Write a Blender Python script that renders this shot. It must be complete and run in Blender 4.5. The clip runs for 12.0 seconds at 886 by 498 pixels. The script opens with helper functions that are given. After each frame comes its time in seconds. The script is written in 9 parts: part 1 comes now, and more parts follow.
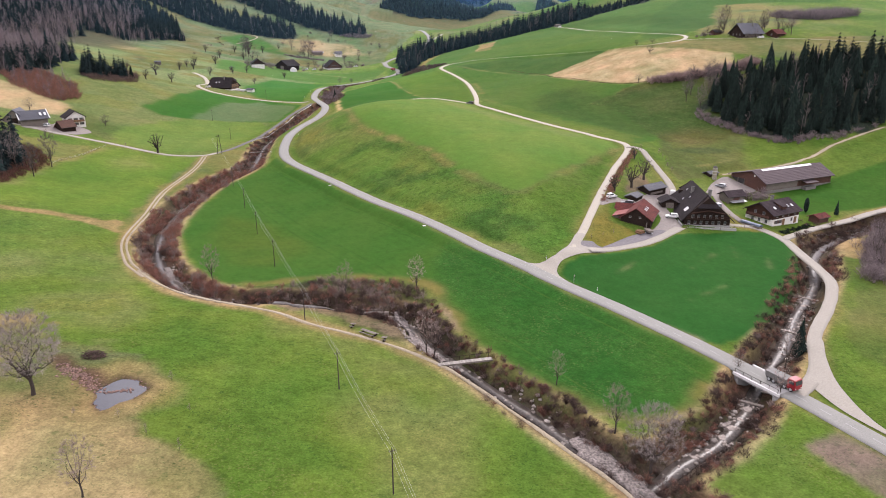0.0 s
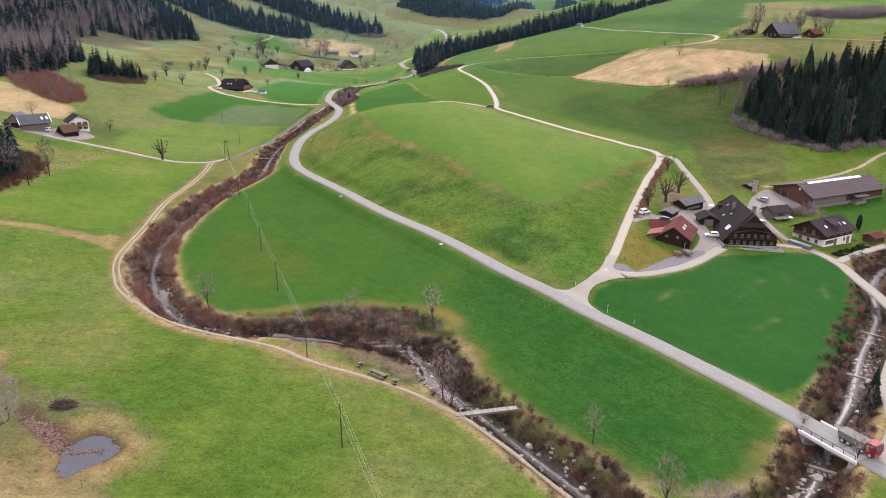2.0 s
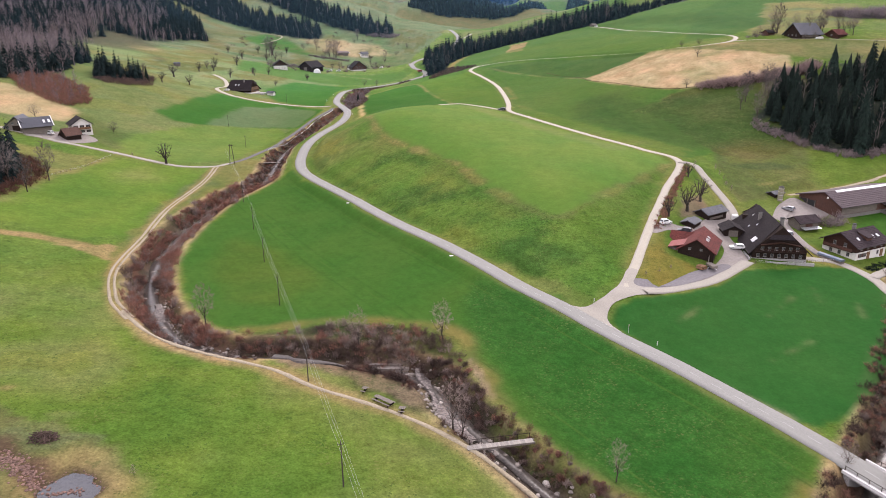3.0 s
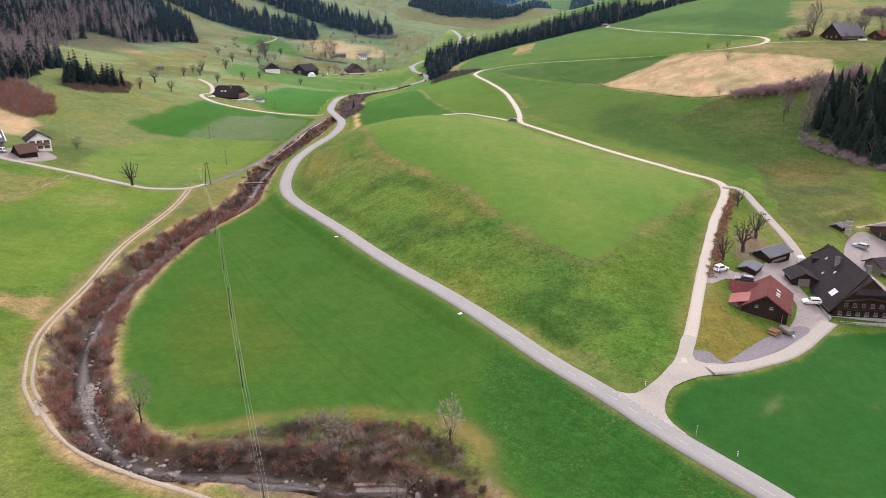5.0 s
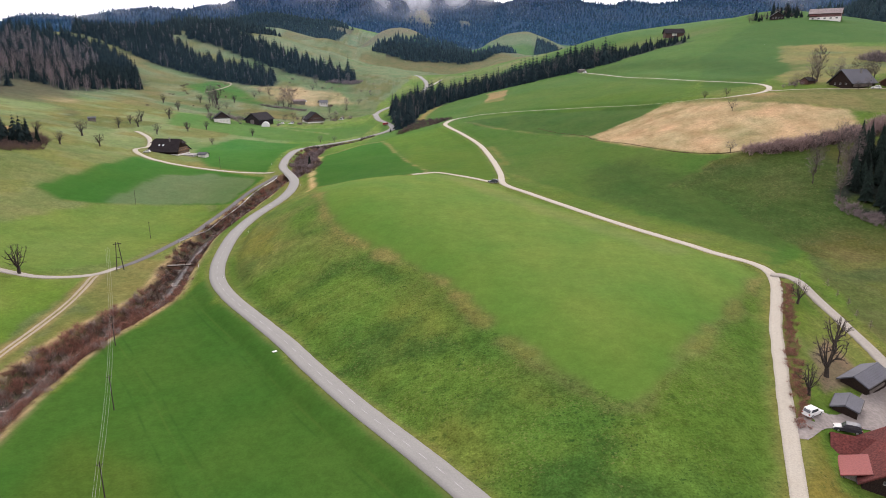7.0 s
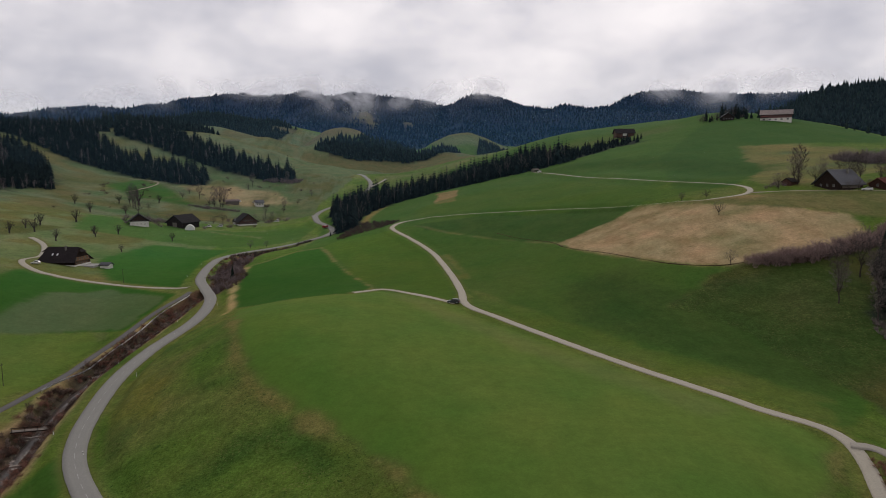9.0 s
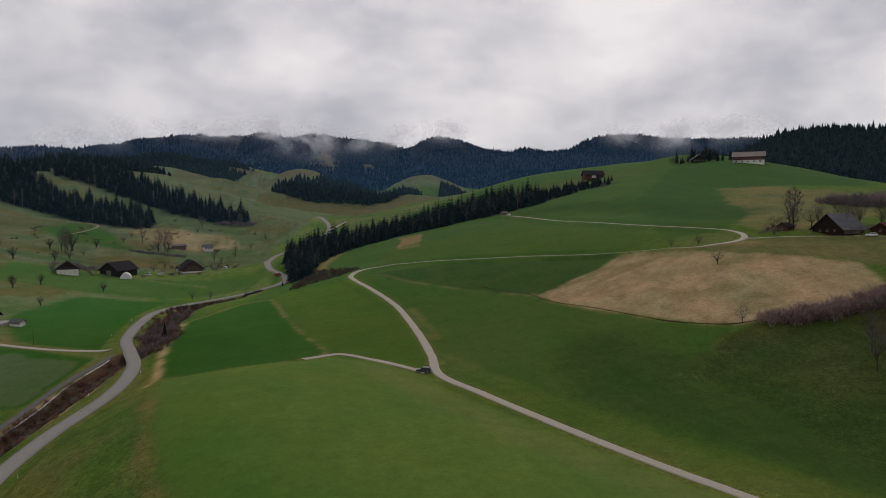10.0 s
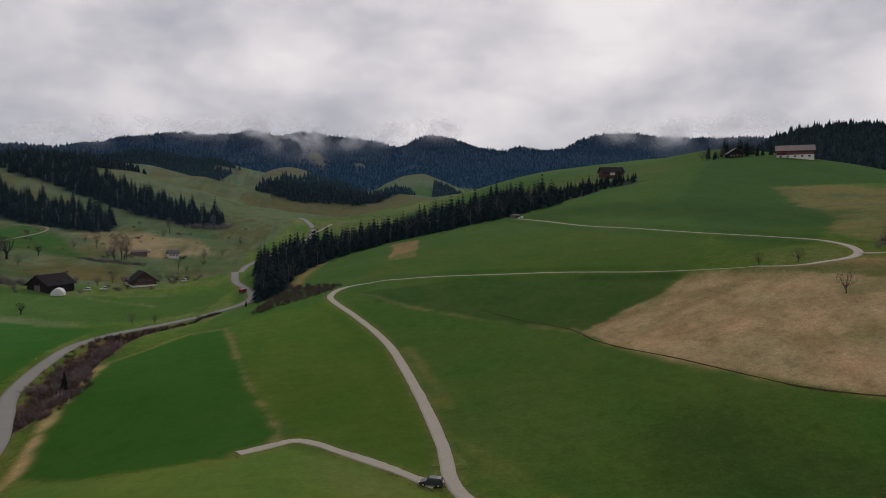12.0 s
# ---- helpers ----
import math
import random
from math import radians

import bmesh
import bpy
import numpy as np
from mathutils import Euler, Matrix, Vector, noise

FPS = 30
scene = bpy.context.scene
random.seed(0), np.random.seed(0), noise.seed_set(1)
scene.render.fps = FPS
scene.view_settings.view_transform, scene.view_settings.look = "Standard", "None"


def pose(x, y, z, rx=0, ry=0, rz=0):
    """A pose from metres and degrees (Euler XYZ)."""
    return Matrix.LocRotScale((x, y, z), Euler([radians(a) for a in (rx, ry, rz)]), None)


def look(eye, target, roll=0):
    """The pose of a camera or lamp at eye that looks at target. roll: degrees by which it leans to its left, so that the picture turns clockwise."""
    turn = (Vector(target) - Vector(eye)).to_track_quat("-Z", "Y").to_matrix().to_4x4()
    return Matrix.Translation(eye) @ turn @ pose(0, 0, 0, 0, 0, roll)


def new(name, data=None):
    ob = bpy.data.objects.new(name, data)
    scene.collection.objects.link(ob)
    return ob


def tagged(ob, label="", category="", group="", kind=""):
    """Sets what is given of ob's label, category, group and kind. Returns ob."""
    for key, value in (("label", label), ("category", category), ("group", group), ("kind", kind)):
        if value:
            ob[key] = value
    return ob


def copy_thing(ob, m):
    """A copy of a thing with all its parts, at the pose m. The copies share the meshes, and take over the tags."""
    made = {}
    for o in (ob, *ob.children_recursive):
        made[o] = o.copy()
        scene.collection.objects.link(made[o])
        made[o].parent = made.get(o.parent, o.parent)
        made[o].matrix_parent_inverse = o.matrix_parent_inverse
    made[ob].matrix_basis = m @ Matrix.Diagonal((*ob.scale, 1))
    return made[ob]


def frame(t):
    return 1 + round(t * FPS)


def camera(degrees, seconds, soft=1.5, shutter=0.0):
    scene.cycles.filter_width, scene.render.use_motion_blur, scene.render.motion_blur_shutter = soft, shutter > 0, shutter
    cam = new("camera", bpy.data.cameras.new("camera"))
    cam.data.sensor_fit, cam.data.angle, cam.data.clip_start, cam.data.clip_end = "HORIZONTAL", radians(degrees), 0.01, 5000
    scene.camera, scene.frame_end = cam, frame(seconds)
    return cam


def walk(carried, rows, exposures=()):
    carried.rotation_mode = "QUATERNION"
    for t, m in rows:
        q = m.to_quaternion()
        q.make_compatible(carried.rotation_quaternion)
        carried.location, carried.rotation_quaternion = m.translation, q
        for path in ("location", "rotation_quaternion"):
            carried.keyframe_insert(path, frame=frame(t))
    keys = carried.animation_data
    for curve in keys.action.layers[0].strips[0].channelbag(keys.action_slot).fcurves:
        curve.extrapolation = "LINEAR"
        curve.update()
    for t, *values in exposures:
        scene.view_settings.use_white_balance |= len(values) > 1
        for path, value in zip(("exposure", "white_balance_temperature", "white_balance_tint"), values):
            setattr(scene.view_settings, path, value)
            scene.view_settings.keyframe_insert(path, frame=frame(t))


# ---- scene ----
cam = camera(66.33, 12.0, 0.95)
PATH = [
    (0, pose(0.07, -13.55, 67.41, 71.601, 0.280, -1.774)),
    (0.5, pose(-0.02, -9.23, 67.56, 71.558, 0.287, -1.696)),
    (1, pose(0.02, -4.41, 67.71, 71.527, 0.326, -1.314)),
    (1.5, pose(0.00, -0.00, 68.00, 71.465, 0.347, -0.865)),
    (2, pose(-0.06, 4.96, 68.04, 71.501, 0.322, -0.363)),
    (2.5, pose(-0.05, 9.43, 68.15, 71.497, 0.368, 0.062)),
    (3, pose(-0.17, 14.81, 68.31, 71.502, 0.360, 0.506)),
    (5, pose(-1.74, 53.53, 69.08, 71.459, 0.450, 0.584)),
    (5.5, pose(-2.33, 66.29, 69.32, 71.412, 0.540, -0.147)),
    (6, pose(-2.90, 79.99, 69.58, 71.355, 0.549, -0.882)),
    (6.5, pose(-3.33, 92.81, 69.87, 72.781, 0.542, -1.507)),
    (7, pose(-3.78, 106.40, 69.88, 74.876, 0.488, -2.368)),
    (9, pose(-3.20, 158.38, 69.55, 82.915, 0.273, -7.108)),
    (9.5, pose(-2.27, 174.03, 69.69, 85.313, 0.223, -8.540)),
    (10, pose(-0.84, 193.27, 69.87, 86.431, 0.166, -10.446)),
    (10.5, pose(1.05, 211.50, 70.12, 86.442, 0.147, -10.788)),
    (11, pose(3.22, 230.90, 70.27, 86.456, 0.097, -10.929)),
    (11.5, pose(5.28, 249.13, 70.46, 86.448, 0.069, -11.077)),
    (12, pose(7.89, 267.21, 70.72, 86.431, 0.071, -11.111)),
]
walk(cam, PATH, exposures=[(0, 1.22, 6380, 19.5), (2.5, 1.22, 6380, 20), (4.8, 1.27, 6380, 21), (6.0, 1.23, 6400, 21.3), (6.6, 1.19, 6420, 20.5), (7.2, 0.86, 6550, 16), (8.8, -0.28, 6600, 13), (9.5, -0.62, 6600, 12), (12, -0.66, 6600, 12.5)])

# ---- light: an overcast spring sky, brighter ahead, with a weak wide sun ----
world = bpy.data.worlds.new("overcast")
scene.world = world
world.use_nodes = True
wn, wl = world.node_tree.nodes, world.node_tree.links
background = wn["Background"]
SUN_AZIMUTH, SUN_HEIGHT = 24, 38
sky = wn.new("ShaderNodeTexSky")
sky.sky_type, sky.sun_disc = "NISHITA", False
sky.sun_elevation, sky.sun_rotation = radians(SUN_HEIGHT), radians(SUN_AZIMUTH)
coords = wn.new("ShaderNodeTexCoord")
split = wn.new("ShaderNodeSeparateXYZ")
wl.new(coords.outputs["Generated"], split.inputs[0])


def world_math(op, a, b):
    node = wn.new("ShaderNodeMath")
    node.operation = op
    for slot, v in enumerate((a, b)):
        if isinstance(v, (int, float)):
            node.inputs[slot].default_value = v
        else:
            wl.new(v, node.inputs[slot])
    return node.outputs[0]


# cloud deck: broad soft masses with finer billows, a little drawn out along the horizon
stretch = wn.new("ShaderNodeMapping")
stretch.inputs["Scale"].default_value = (1.0, 1.0, 1.9)
stretch.inputs["Location"].default_value = (2.3, 0.4, 1.1)
wl.new(coords.outputs["Generated"], stretch.inputs["Vector"])
puffs = wn.new("ShaderNodeTexNoise")
puffs.inputs["Scale"].default_value, puffs.inputs["Detail"].default_value, puffs.inputs["Roughness"].default_value = 3.9, 8, 0.55
puffs.inputs["Distortion"].default_value = 0.0
wl.new(stretch.outputs[0], puffs.inputs["Vector"])
broad = wn.new("ShaderNodeTexNoise")
broad.inputs["Scale"].default_value, broad.inputs["Detail"].default_value = 1.5, 2
wl.new(stretch.outputs[0], broad.inputs["Vector"])
# thinner cloud, and so more light, towards the sun
toward = wn.new("ShaderNodeVectorMath")
toward.operation = "DOT_PRODUCT"
wl.new(coords.outputs["Generated"], toward.inputs[0])
toward.inputs[1].default_value = (math.sin(radians(SUN_AZIMUTH)) * math.cos(radians(SUN_HEIGHT)), math.cos(radians(SUN_AZIMUTH)) * math.cos(radians(SUN_HEIGHT)), math.sin(radians(SUN_HEIGHT)))
glow = world_math("MULTIPLY", world_math("POWER", world_math("MAXIMUM", toward.outputs["Value"], 0.0), 14.0), 0.07)
cover = world_math("ADD", world_math("ADD", world_math("MULTIPLY", puffs.outputs["Fac"], 0.74), world_math("MULTIPLY", broad.outputs["Fac"], 0.26)), glow)
# heavier cloud hangs low over the mountains
low_x = world_math("POWER", world_math("MULTIPLY", world_math("ADD", split.outputs["X"], 0.04), 2.9), 2.0)
low_z = world_math("POWER", world_math("MULTIPLY", world_math("SUBTRACT", split.outputs["Z"], 0.085), 11.0), 2.0)
heavy = world_math("DIVIDE", 0.085, world_math("ADD", 1.0, world_math("POWER", world_math("ADD", low_x, low_z), 2.0)))
cover = world_math("SUBTRACT", cover, world_math("MULTIPLY", heavy, world_math("GREATER_THAN", split.outputs["Y"], 0.0)))
deck = wn.new("ShaderNodeValToRGB")
deck.color_ramp.elements[0].position, deck.color_ramp.elements[0].color = 0.36, (0.41, 0.415, 0.465, 1)
deck.color_ramp.elements[1].position, deck.color_ramp.elements[1].color = 0.60, (0.78, 0.755, 0.762, 1)
wl.new(cover, deck.inputs["Fac"])
mix = wn.new("ShaderNodeMix")
mix.data_type = "RGBA"
mix.inputs["Factor"].default_value = 0.97
haze_sky = wn.new("ShaderNodeMix")
haze_sky.data_type, haze_sky.blend_type = "RGBA", "MULTIPLY"
haze_sky.inputs["Factor"].default_value = 1.0
haze_sky.inputs["B"].default_value = (0.12, 0.12, 0.12, 1)
wl.new(sky.outputs[0], haze_sky.inputs["A"])
wl.new(haze_sky.outputs["Result"], mix.inputs["A"])
wl.new(deck.outputs["Color"], mix.inputs["B"])
wl.new(mix.outputs["Result"], background.inputs["Color"])
background.inputs["Strength"].default_value = 1.62

sun = new("sun", bpy.data.lights.new("sun", "SUN"))
sun.data.energy, sun.data.angle, sun.data.color = 1.3, radians(16), (1.0, 0.95, 0.88)
sun.matrix_world = look((300 * math.sin(radians(SUN_AZIMUTH)), 300 * math.cos(radians(SUN_AZIMUTH)), 300 * math.tan(radians(SUN_HEIGHT))), (0, 0, 0))


# ---- materials ----
def material(name, colour, rough=0.8, vary=0.25, size=1.0, bump=0.0, metal=0.0, second=None, fine=8.0, per_object=0.0, attribute="", island=0.0, specular=0.3):
    """A surface with coarse and fine variation of its colour, at real size in metres."""
    m = bpy.data.materials.new(name)
    m.use_nodes = True
    nodes, links = m.node_tree.nodes, m.node_tree.links
    shader = nodes["Principled BSDF"]
    shader.inputs["Roughness"].default_value, shader.inputs["Metallic"].default_value = rough, metal
    shader.inputs["Specular IOR Level"].default_value = specular
    place = nodes.new("ShaderNodeTexCoord" if per_object else "ShaderNodeNewGeometry")
    where = place.outputs["Object"] if per_object else place.outputs["Position"]
    coarse = nodes.new("ShaderNodeTexNoise")
    coarse.inputs["Scale"].default_value, coarse.inputs["Detail"].default_value = 1 / size, 4
    grain = nodes.new("ShaderNodeTexNoise")
    grain.inputs["Scale"].default_value, grain.inputs["Detail"].default_value = fine / size, 3
    links.new(where, coarse.inputs["Vector"])
    links.new(where, grain.inputs["Vector"])
    ramp = nodes.new("ShaderNodeMix")
    ramp.data_type = "RGBA"
    links.new(coarse.outputs["Fac"], ramp.inputs["Factor"])
    other = second or tuple(c * (1 - vary) for c in colour)
    ramp.inputs["A"].default_value, ramp.inputs["B"].default_value = (*other, 1), (*colour, 1)
    tint = ramp.outputs["Result"]
    if attribute:
        paint = nodes.new("ShaderNodeAttribute")
        paint.attribute_name = attribute
        over = nodes.new("ShaderNodeMix")
        over.data_type, over.blend_type = "RGBA", "MULTIPLY"
        over.inputs["Factor"].default_value = 1
        links.new(paint.outputs["Color"], over.inputs["A"])
        links.new(tint, over.inputs["B"])
        tint = over.outputs["Result"]
    level = nodes.new("ShaderNodeMapRange")
    level.inputs["To Min"].default_value, level.inputs["To Max"].default_value = 1 - vary, 1 + vary
    level.inputs["From Min"].default_value, level.inputs["From Max"].default_value = 0.3, 0.7
    links.new(grain.outputs["Fac"], level.inputs["Value"])
    value = level.outputs[0]
    for spread, node, slot in ((per_object, "ShaderNodeObjectInfo", "Random"), (island, "ShaderNodeNewGeometry", "Random Per Island")):
        if spread:
            info, shift, times = nodes.new(node), nodes.new("ShaderNodeMapRange"), nodes.new("ShaderNodeMath")
            shift.inputs["To Min"].default_value, shift.inputs["To Max"].default_value = 1 - spread, 1 + spread
            times.operation = "MULTIPLY"
            links.new(info.outputs[slot], shift.inputs["Value"])
            links.new(shift.outputs[0], times.inputs[0])
            links.new(value, times.inputs[1])
            value = times.outputs[0]
    scale = nodes.new("ShaderNodeVectorMath")
    scale.operation = "SCALE"
    links.new(tint, scale.inputs[0])
    links.new(value, scale.inputs["Scale"])
    links.new(scale.outputs[0], shader.inputs["Base Color"])
    if bump:
        relief = nodes.new("ShaderNodeBump")
        relief.inputs["Strength"].default_value, relief.inputs["Distance"].default_value = bump, size / fine * 0.5
        links.new(grain.outputs["Fac"], relief.inputs["Height"])
        links.new(relief.outputs[0], shader.inputs["Normal"])
    return m


def grass_material():
    """Meadow: tones from the ground sheet, smooth where mown, with tufts, straw flecks and dark clumps where the sward is rough."""
    m = bpy.data.materials.new("grass")
    m.use_nodes = True
    nodes, links = m.node_tree.nodes, m.node_tree.links
    shader = nodes["Principled BSDF"]
    shader.inputs["Roughness"].default_value, shader.inputs["Specular IOR Level"].default_value = 0.95, 0.02
    where = nodes.new("ShaderNodeNewGeometry").outputs["Position"]

    def attribute(name, slot):
        node = nodes.new("ShaderNodeAttribute")
        node.attribute_name = name
        return node.outputs[slot]

    def maths(op, a, b, c=None):
        node = nodes.new("ShaderNodeMath")
        node.operation = op
        for k, v in enumerate((a, b, c)):
            if isinstance(v, (int, float)):
                node.inputs[k].default_value = v
            elif v is not None:
                links.new(v, node.inputs[k])
        return node.outputs[0]

    def field(scale, lo, hi, detail=3, stretch=None):
        n, r = nodes.new("ShaderNodeTexNoise"), nodes.new("ShaderNodeMapRange")
        n.inputs["Scale"].default_value, n.inputs["Detail"].default_value = scale, detail
        r.inputs["From Min"].default_value, r.inputs["From Max"].default_value = lo, hi
        source = where
        if stretch:
            mapping = nodes.new("ShaderNodeMapping")
            mapping.inputs["Rotation"].default_value, mapping.inputs["Scale"].default_value = (0, 0, radians(stretch)), (1, 0.18, 1)
            links.new(where, mapping.inputs["Vector"])
            source = mapping.outputs[0]
        links.new(source, n.inputs["Vector"])
        links.new(n.outputs["Fac"], r.inputs["Value"])
        return r.outputs[0]

    def blend(factor, a, b, kind="MIX"):
        node = nodes.new("ShaderNodeMix")
        node.data_type, node.blend_type = "RGBA", kind
        for slot, v in (("Factor", factor), ("A", a), ("B", b)):
            if isinstance(v, tuple):
                node.inputs[slot].default_value = (*v, 1)
            elif isinstance(v, (int, float)):
                node.inputs[slot].default_value = v
            else:
                links.new(v, node.inputs[slot])
        return node.outputs["Result"]

    tint, rough = attribute("tone", "Color"), attribute("rough", "Fac")
    # broad drifts of hue, and long soft stripes of mowing along the valley
    tint = blend(1.0, tint, blend(field(0.045, 0.33, 0.67, 3), (0.87, 0.97, 0.95), (1.13, 1.03, 1.05)), "MULTIPLY")
    tint = blend(1.0, tint, blend(field(0.11, 0.35, 0.65, 2, 33), (0.95, 0.975, 0.96), (1.05, 1.025, 1.04)), "MULTIPLY")
    # tussocks and cropped patches: faint in the mown fields, strong on rough pasture
    for scale, base, more in ((0.3, 0.07, 0.1), (0.95, 0.065, 0.15), (2.6, 0.06, 0.21)):
        reach = maths("MULTIPLY_ADD", rough, more, base)
        level = maths("MULTIPLY_ADD", maths("SUBTRACT", field(scale, 0.3, 0.7, 4), 0.5), maths("MULTIPLY", reach, 2.0), 1.0)
        times = nodes.new("ShaderNodeVectorMath")
        times.operation = "SCALE"
        links.new(tint, times.inputs[0])
        links.new(level, times.inputs["Scale"])
        tint = times.outputs[0]
    # straw flecks, dark tufts and small black-green clumps where the sward is rough
    for scale, lo, hi, colour, top, patchy in ((2.1, 0.56, 0.7, (0.17, 0.15, 0.06), 0.36, 0.09), (0.62, 0.58, 0.68, (0.017, 0.042, 0.009), 0.5, 0.05), (1.9, 0.585, 0.66, (0.012, 0.034, 0.008), 0.75, 0.07)):
        amount = maths("MULTIPLY", maths("MULTIPLY", field(scale, lo, hi), field(patchy, 0.4, 0.6, 2)), maths("MULTIPLY", rough, top))
        tint = blend(amount, tint, colour)
    # pairs of wheel lines through the sown field, each some metres from the road
    tram = attribute("tram", "Fac")
    for gap in (8.2, 9.9, 29.4, 31.1, 34.9):
        line = maths("SUBTRACT", 1.0, maths("MULTIPLY", maths("ABSOLUTE", maths("SUBTRACT", tram, gap), 0.0), 2.6))
        line = maths("MULTIPLY", maths("MAXIMUM", line, 0.0), maths("MULTIPLY", field(0.12, 0.35, 0.6, 3), 0.42))
        tint = blend(line, tint, (0.046, 0.078, 0.014) if gap in (8.2, 31.1) else (0.014, 0.045, 0.008))
    drill = maths("MULTIPLY_ADD", maths("SINE", maths("MULTIPLY", tram, 2.3), 0.0), maths("MULTIPLY", maths("GREATER_THAN", tram, 0.0), 0.016), 1.0)
    times = nodes.new("ShaderNodeVectorMath")
    times.operation = "SCALE"
    links.new(tint, times.inputs[0])
    links.new(drill, times.inputs["Scale"])
    links.new(times.outputs[0], shader.inputs["Base Color"])
    relief, height = nodes.new("ShaderNodeBump"), field(2.2, 0.2, 0.8, 4)
    relief.inputs["Strength"].default_value, relief.inputs["Distance"].default_value = 0.5, 0.22
    links.new(maths("MULTIPLY", height, maths("MULTIPLY_ADD", rough, 0.9, 0.1)), relief.inputs["Height"])
    links.new(relief.outputs[0], shader.inputs["Normal"])
    return m


M_GRASS = grass_material()
M_MIST, M_HAZE = bpy.data.materials.new("mist"), bpy.data.materials.new("valley_haze")
M_ASPHALT = material("asphalt", (0.19, 0.188, 0.172), 0.9, 0.1, 5, 0.2, second=(0.158, 0.155, 0.142), fine=20, specular=0.15)
M_GRAVEL_PALE = material("pale_gravel", (0.285, 0.265, 0.218), 0.95, 0.12, 4, 0.3, second=(0.255, 0.23, 0.182), fine=14)
M_CONCRETE_DARK = material("stained_concrete", (0.15, 0.142, 0.13), 0.9, 0.25, 2, 0.2, second=(0.1, 0.094, 0.086))
M_GRAVEL = material("gravel", (0.228, 0.212, 0.182), 0.95, 0.12, 4, 0.3, second=(0.205, 0.186, 0.155), fine=14)
M_YARD = material("yard_asphalt", (0.125, 0.114, 0.118), 0.9, 0.15, 7, 0.2, second=(0.09, 0.082, 0.086), fine=12)
M_YARD_PALE = material("pale_yard_gravel", (0.185, 0.162, 0.138), 0.95, 0.18, 6, 0.3, second=(0.145, 0.128, 0.124), fine=10)
M_DIRT = material("dirt", (0.25, 0.212, 0.15), 0.95, 0.2, 3, 0.4, second=(0.18, 0.148, 0.1), fine=8)
M_DITCH = material("dark_earth", (0.085, 0.062, 0.03), 1.0, 0.3, 2, 0.4, second=(0.03, 0.022, 0.013), fine=6, specular=0.05)
M_PAINT = material("road_paint", (0.28, 0.276, 0.268), 0.7, 0.12, 1)
M_WATER = material("water", (0.075, 0.062, 0.053), 0.3, 0.45, 2.5, 0.25, second=(0.03, 0.026, 0.023), fine=5, specular=0.16)
M_POND = material("pond_water", (0.03, 0.03, 0.035), 0.05, 0.2, 3, 0.04, fine=4, specular=0.5)
M_STONE = material("stone", (0.2, 0.172, 0.15), 0.9, 0.25, 1.2, 0.4, island=0.3)
M_PONDSTONE = material("brown_stones", (0.17, 0.1, 0.078), 0.9, 0.3, 1.2, 0.4, second=(0.07, 0.042, 0.035), island=0.4)
M_BOULDER = material("pale_boulder", (0.27, 0.238, 0.21), 0.9, 0.25, 1.2, 0.4, island=0.45)
M_GRAVELBAR = material("river_gravel", (0.21, 0.18, 0.165), 0.95, 0.6, 1.8, 0.6, second=(0.05, 0.041, 0.036), fine=4)
M_CONCRETE = material("concrete", (0.27, 0.262, 0.25), 0.85, 0.15, 2, 0.2)
M_NEEDLES = material("spruce_needles", (0.0125, 0.0205, 0.0155), 0.9, 0.3, 5, second=(0.0065, 0.0115, 0.0098), per_object=0.45, island=0.3, specular=0.06)
M_FIRS = material("far_spruce", (0.0125, 0.0195, 0.0185), 0.95, 0.35, 30, second=(0.0065, 0.0108, 0.0118), island=0.5, specular=0.02)
# mountain needles are coloured blue to carry the haze of distance
M_HAZED_MOUNTAIN = material("hazed_spruce", (0.0055, 0.018, 0.044), 1.0, 0.4, 60, second=(0.003, 0.0095, 0.028), island=0.4, specular=0.0)
M_BARK = material("bark", (0.045, 0.035, 0.028), 0.95, 0.3, 0.6, 0.4, per_object=0.3)
M_TWIGS = material("bare_twigs", (0.205, 0.16, 0.138), 0.95, 0.25, 4, second=(0.14, 0.106, 0.094), per_object=0.25, island=0.3, specular=0.1)
M_HEDGE = material("pale_pink_twigs", (0.27, 0.2, 0.185), 0.95, 0.3, 12, second=(0.17, 0.118, 0.108), island=0.4, specular=0.05)
M_PALE_TWIGS = material("pale_fine_twigs", (0.24, 0.205, 0.19), 0.95, 0.25, 4, second=(0.14, 0.115, 0.105), island=0.3, specular=0.1)
M_PALE_CONCRETE = material("pale_concrete", (0.5, 0.49, 0.475), 0.85, 0.12, 2, 0.1)
M_WOODS = material("grey_purple_twigs", (0.205, 0.166, 0.166), 0.95, 0.3, 20, second=(0.11, 0.085, 0.086), island=0.4, specular=0.05)
M_DARK_TWIGS = material("dark_grey_twigs", (0.125, 0.105, 0.098), 0.95, 0.3, 12, second=(0.07, 0.057, 0.053), per_object=0.25, island=0.3, specular=0.05)
M_SHRUB_DARK = material("dark_shrub_twigs", (0.105, 0.072, 0.058), 0.95, 0.35, 9, second=(0.038, 0.026, 0.023), per_object=0.45, island=0.4, specular=0.1)
M_SHRUB = material("shrub_twigs", (0.205, 0.1, 0.072), 0.95, 0.35, 9, second=(0.095, 0.05, 0.039), per_object=0.45, island=0.4, specular=0.1)
M_TILE_BROWN = material("brown_roof_tiles", (0.0235, 0.019, 0.0195), 0.9, 0.4, 3, 0.3, second=(0.0125, 0.0105, 0.0115), fine=9, specular=0.08)
M_TILE_RED = material("red_roof_tiles", (0.115, 0.03, 0.024), 0.9, 0.4, 3, 0.3, second=(0.045, 0.019, 0.018), fine=9, specular=0.1)
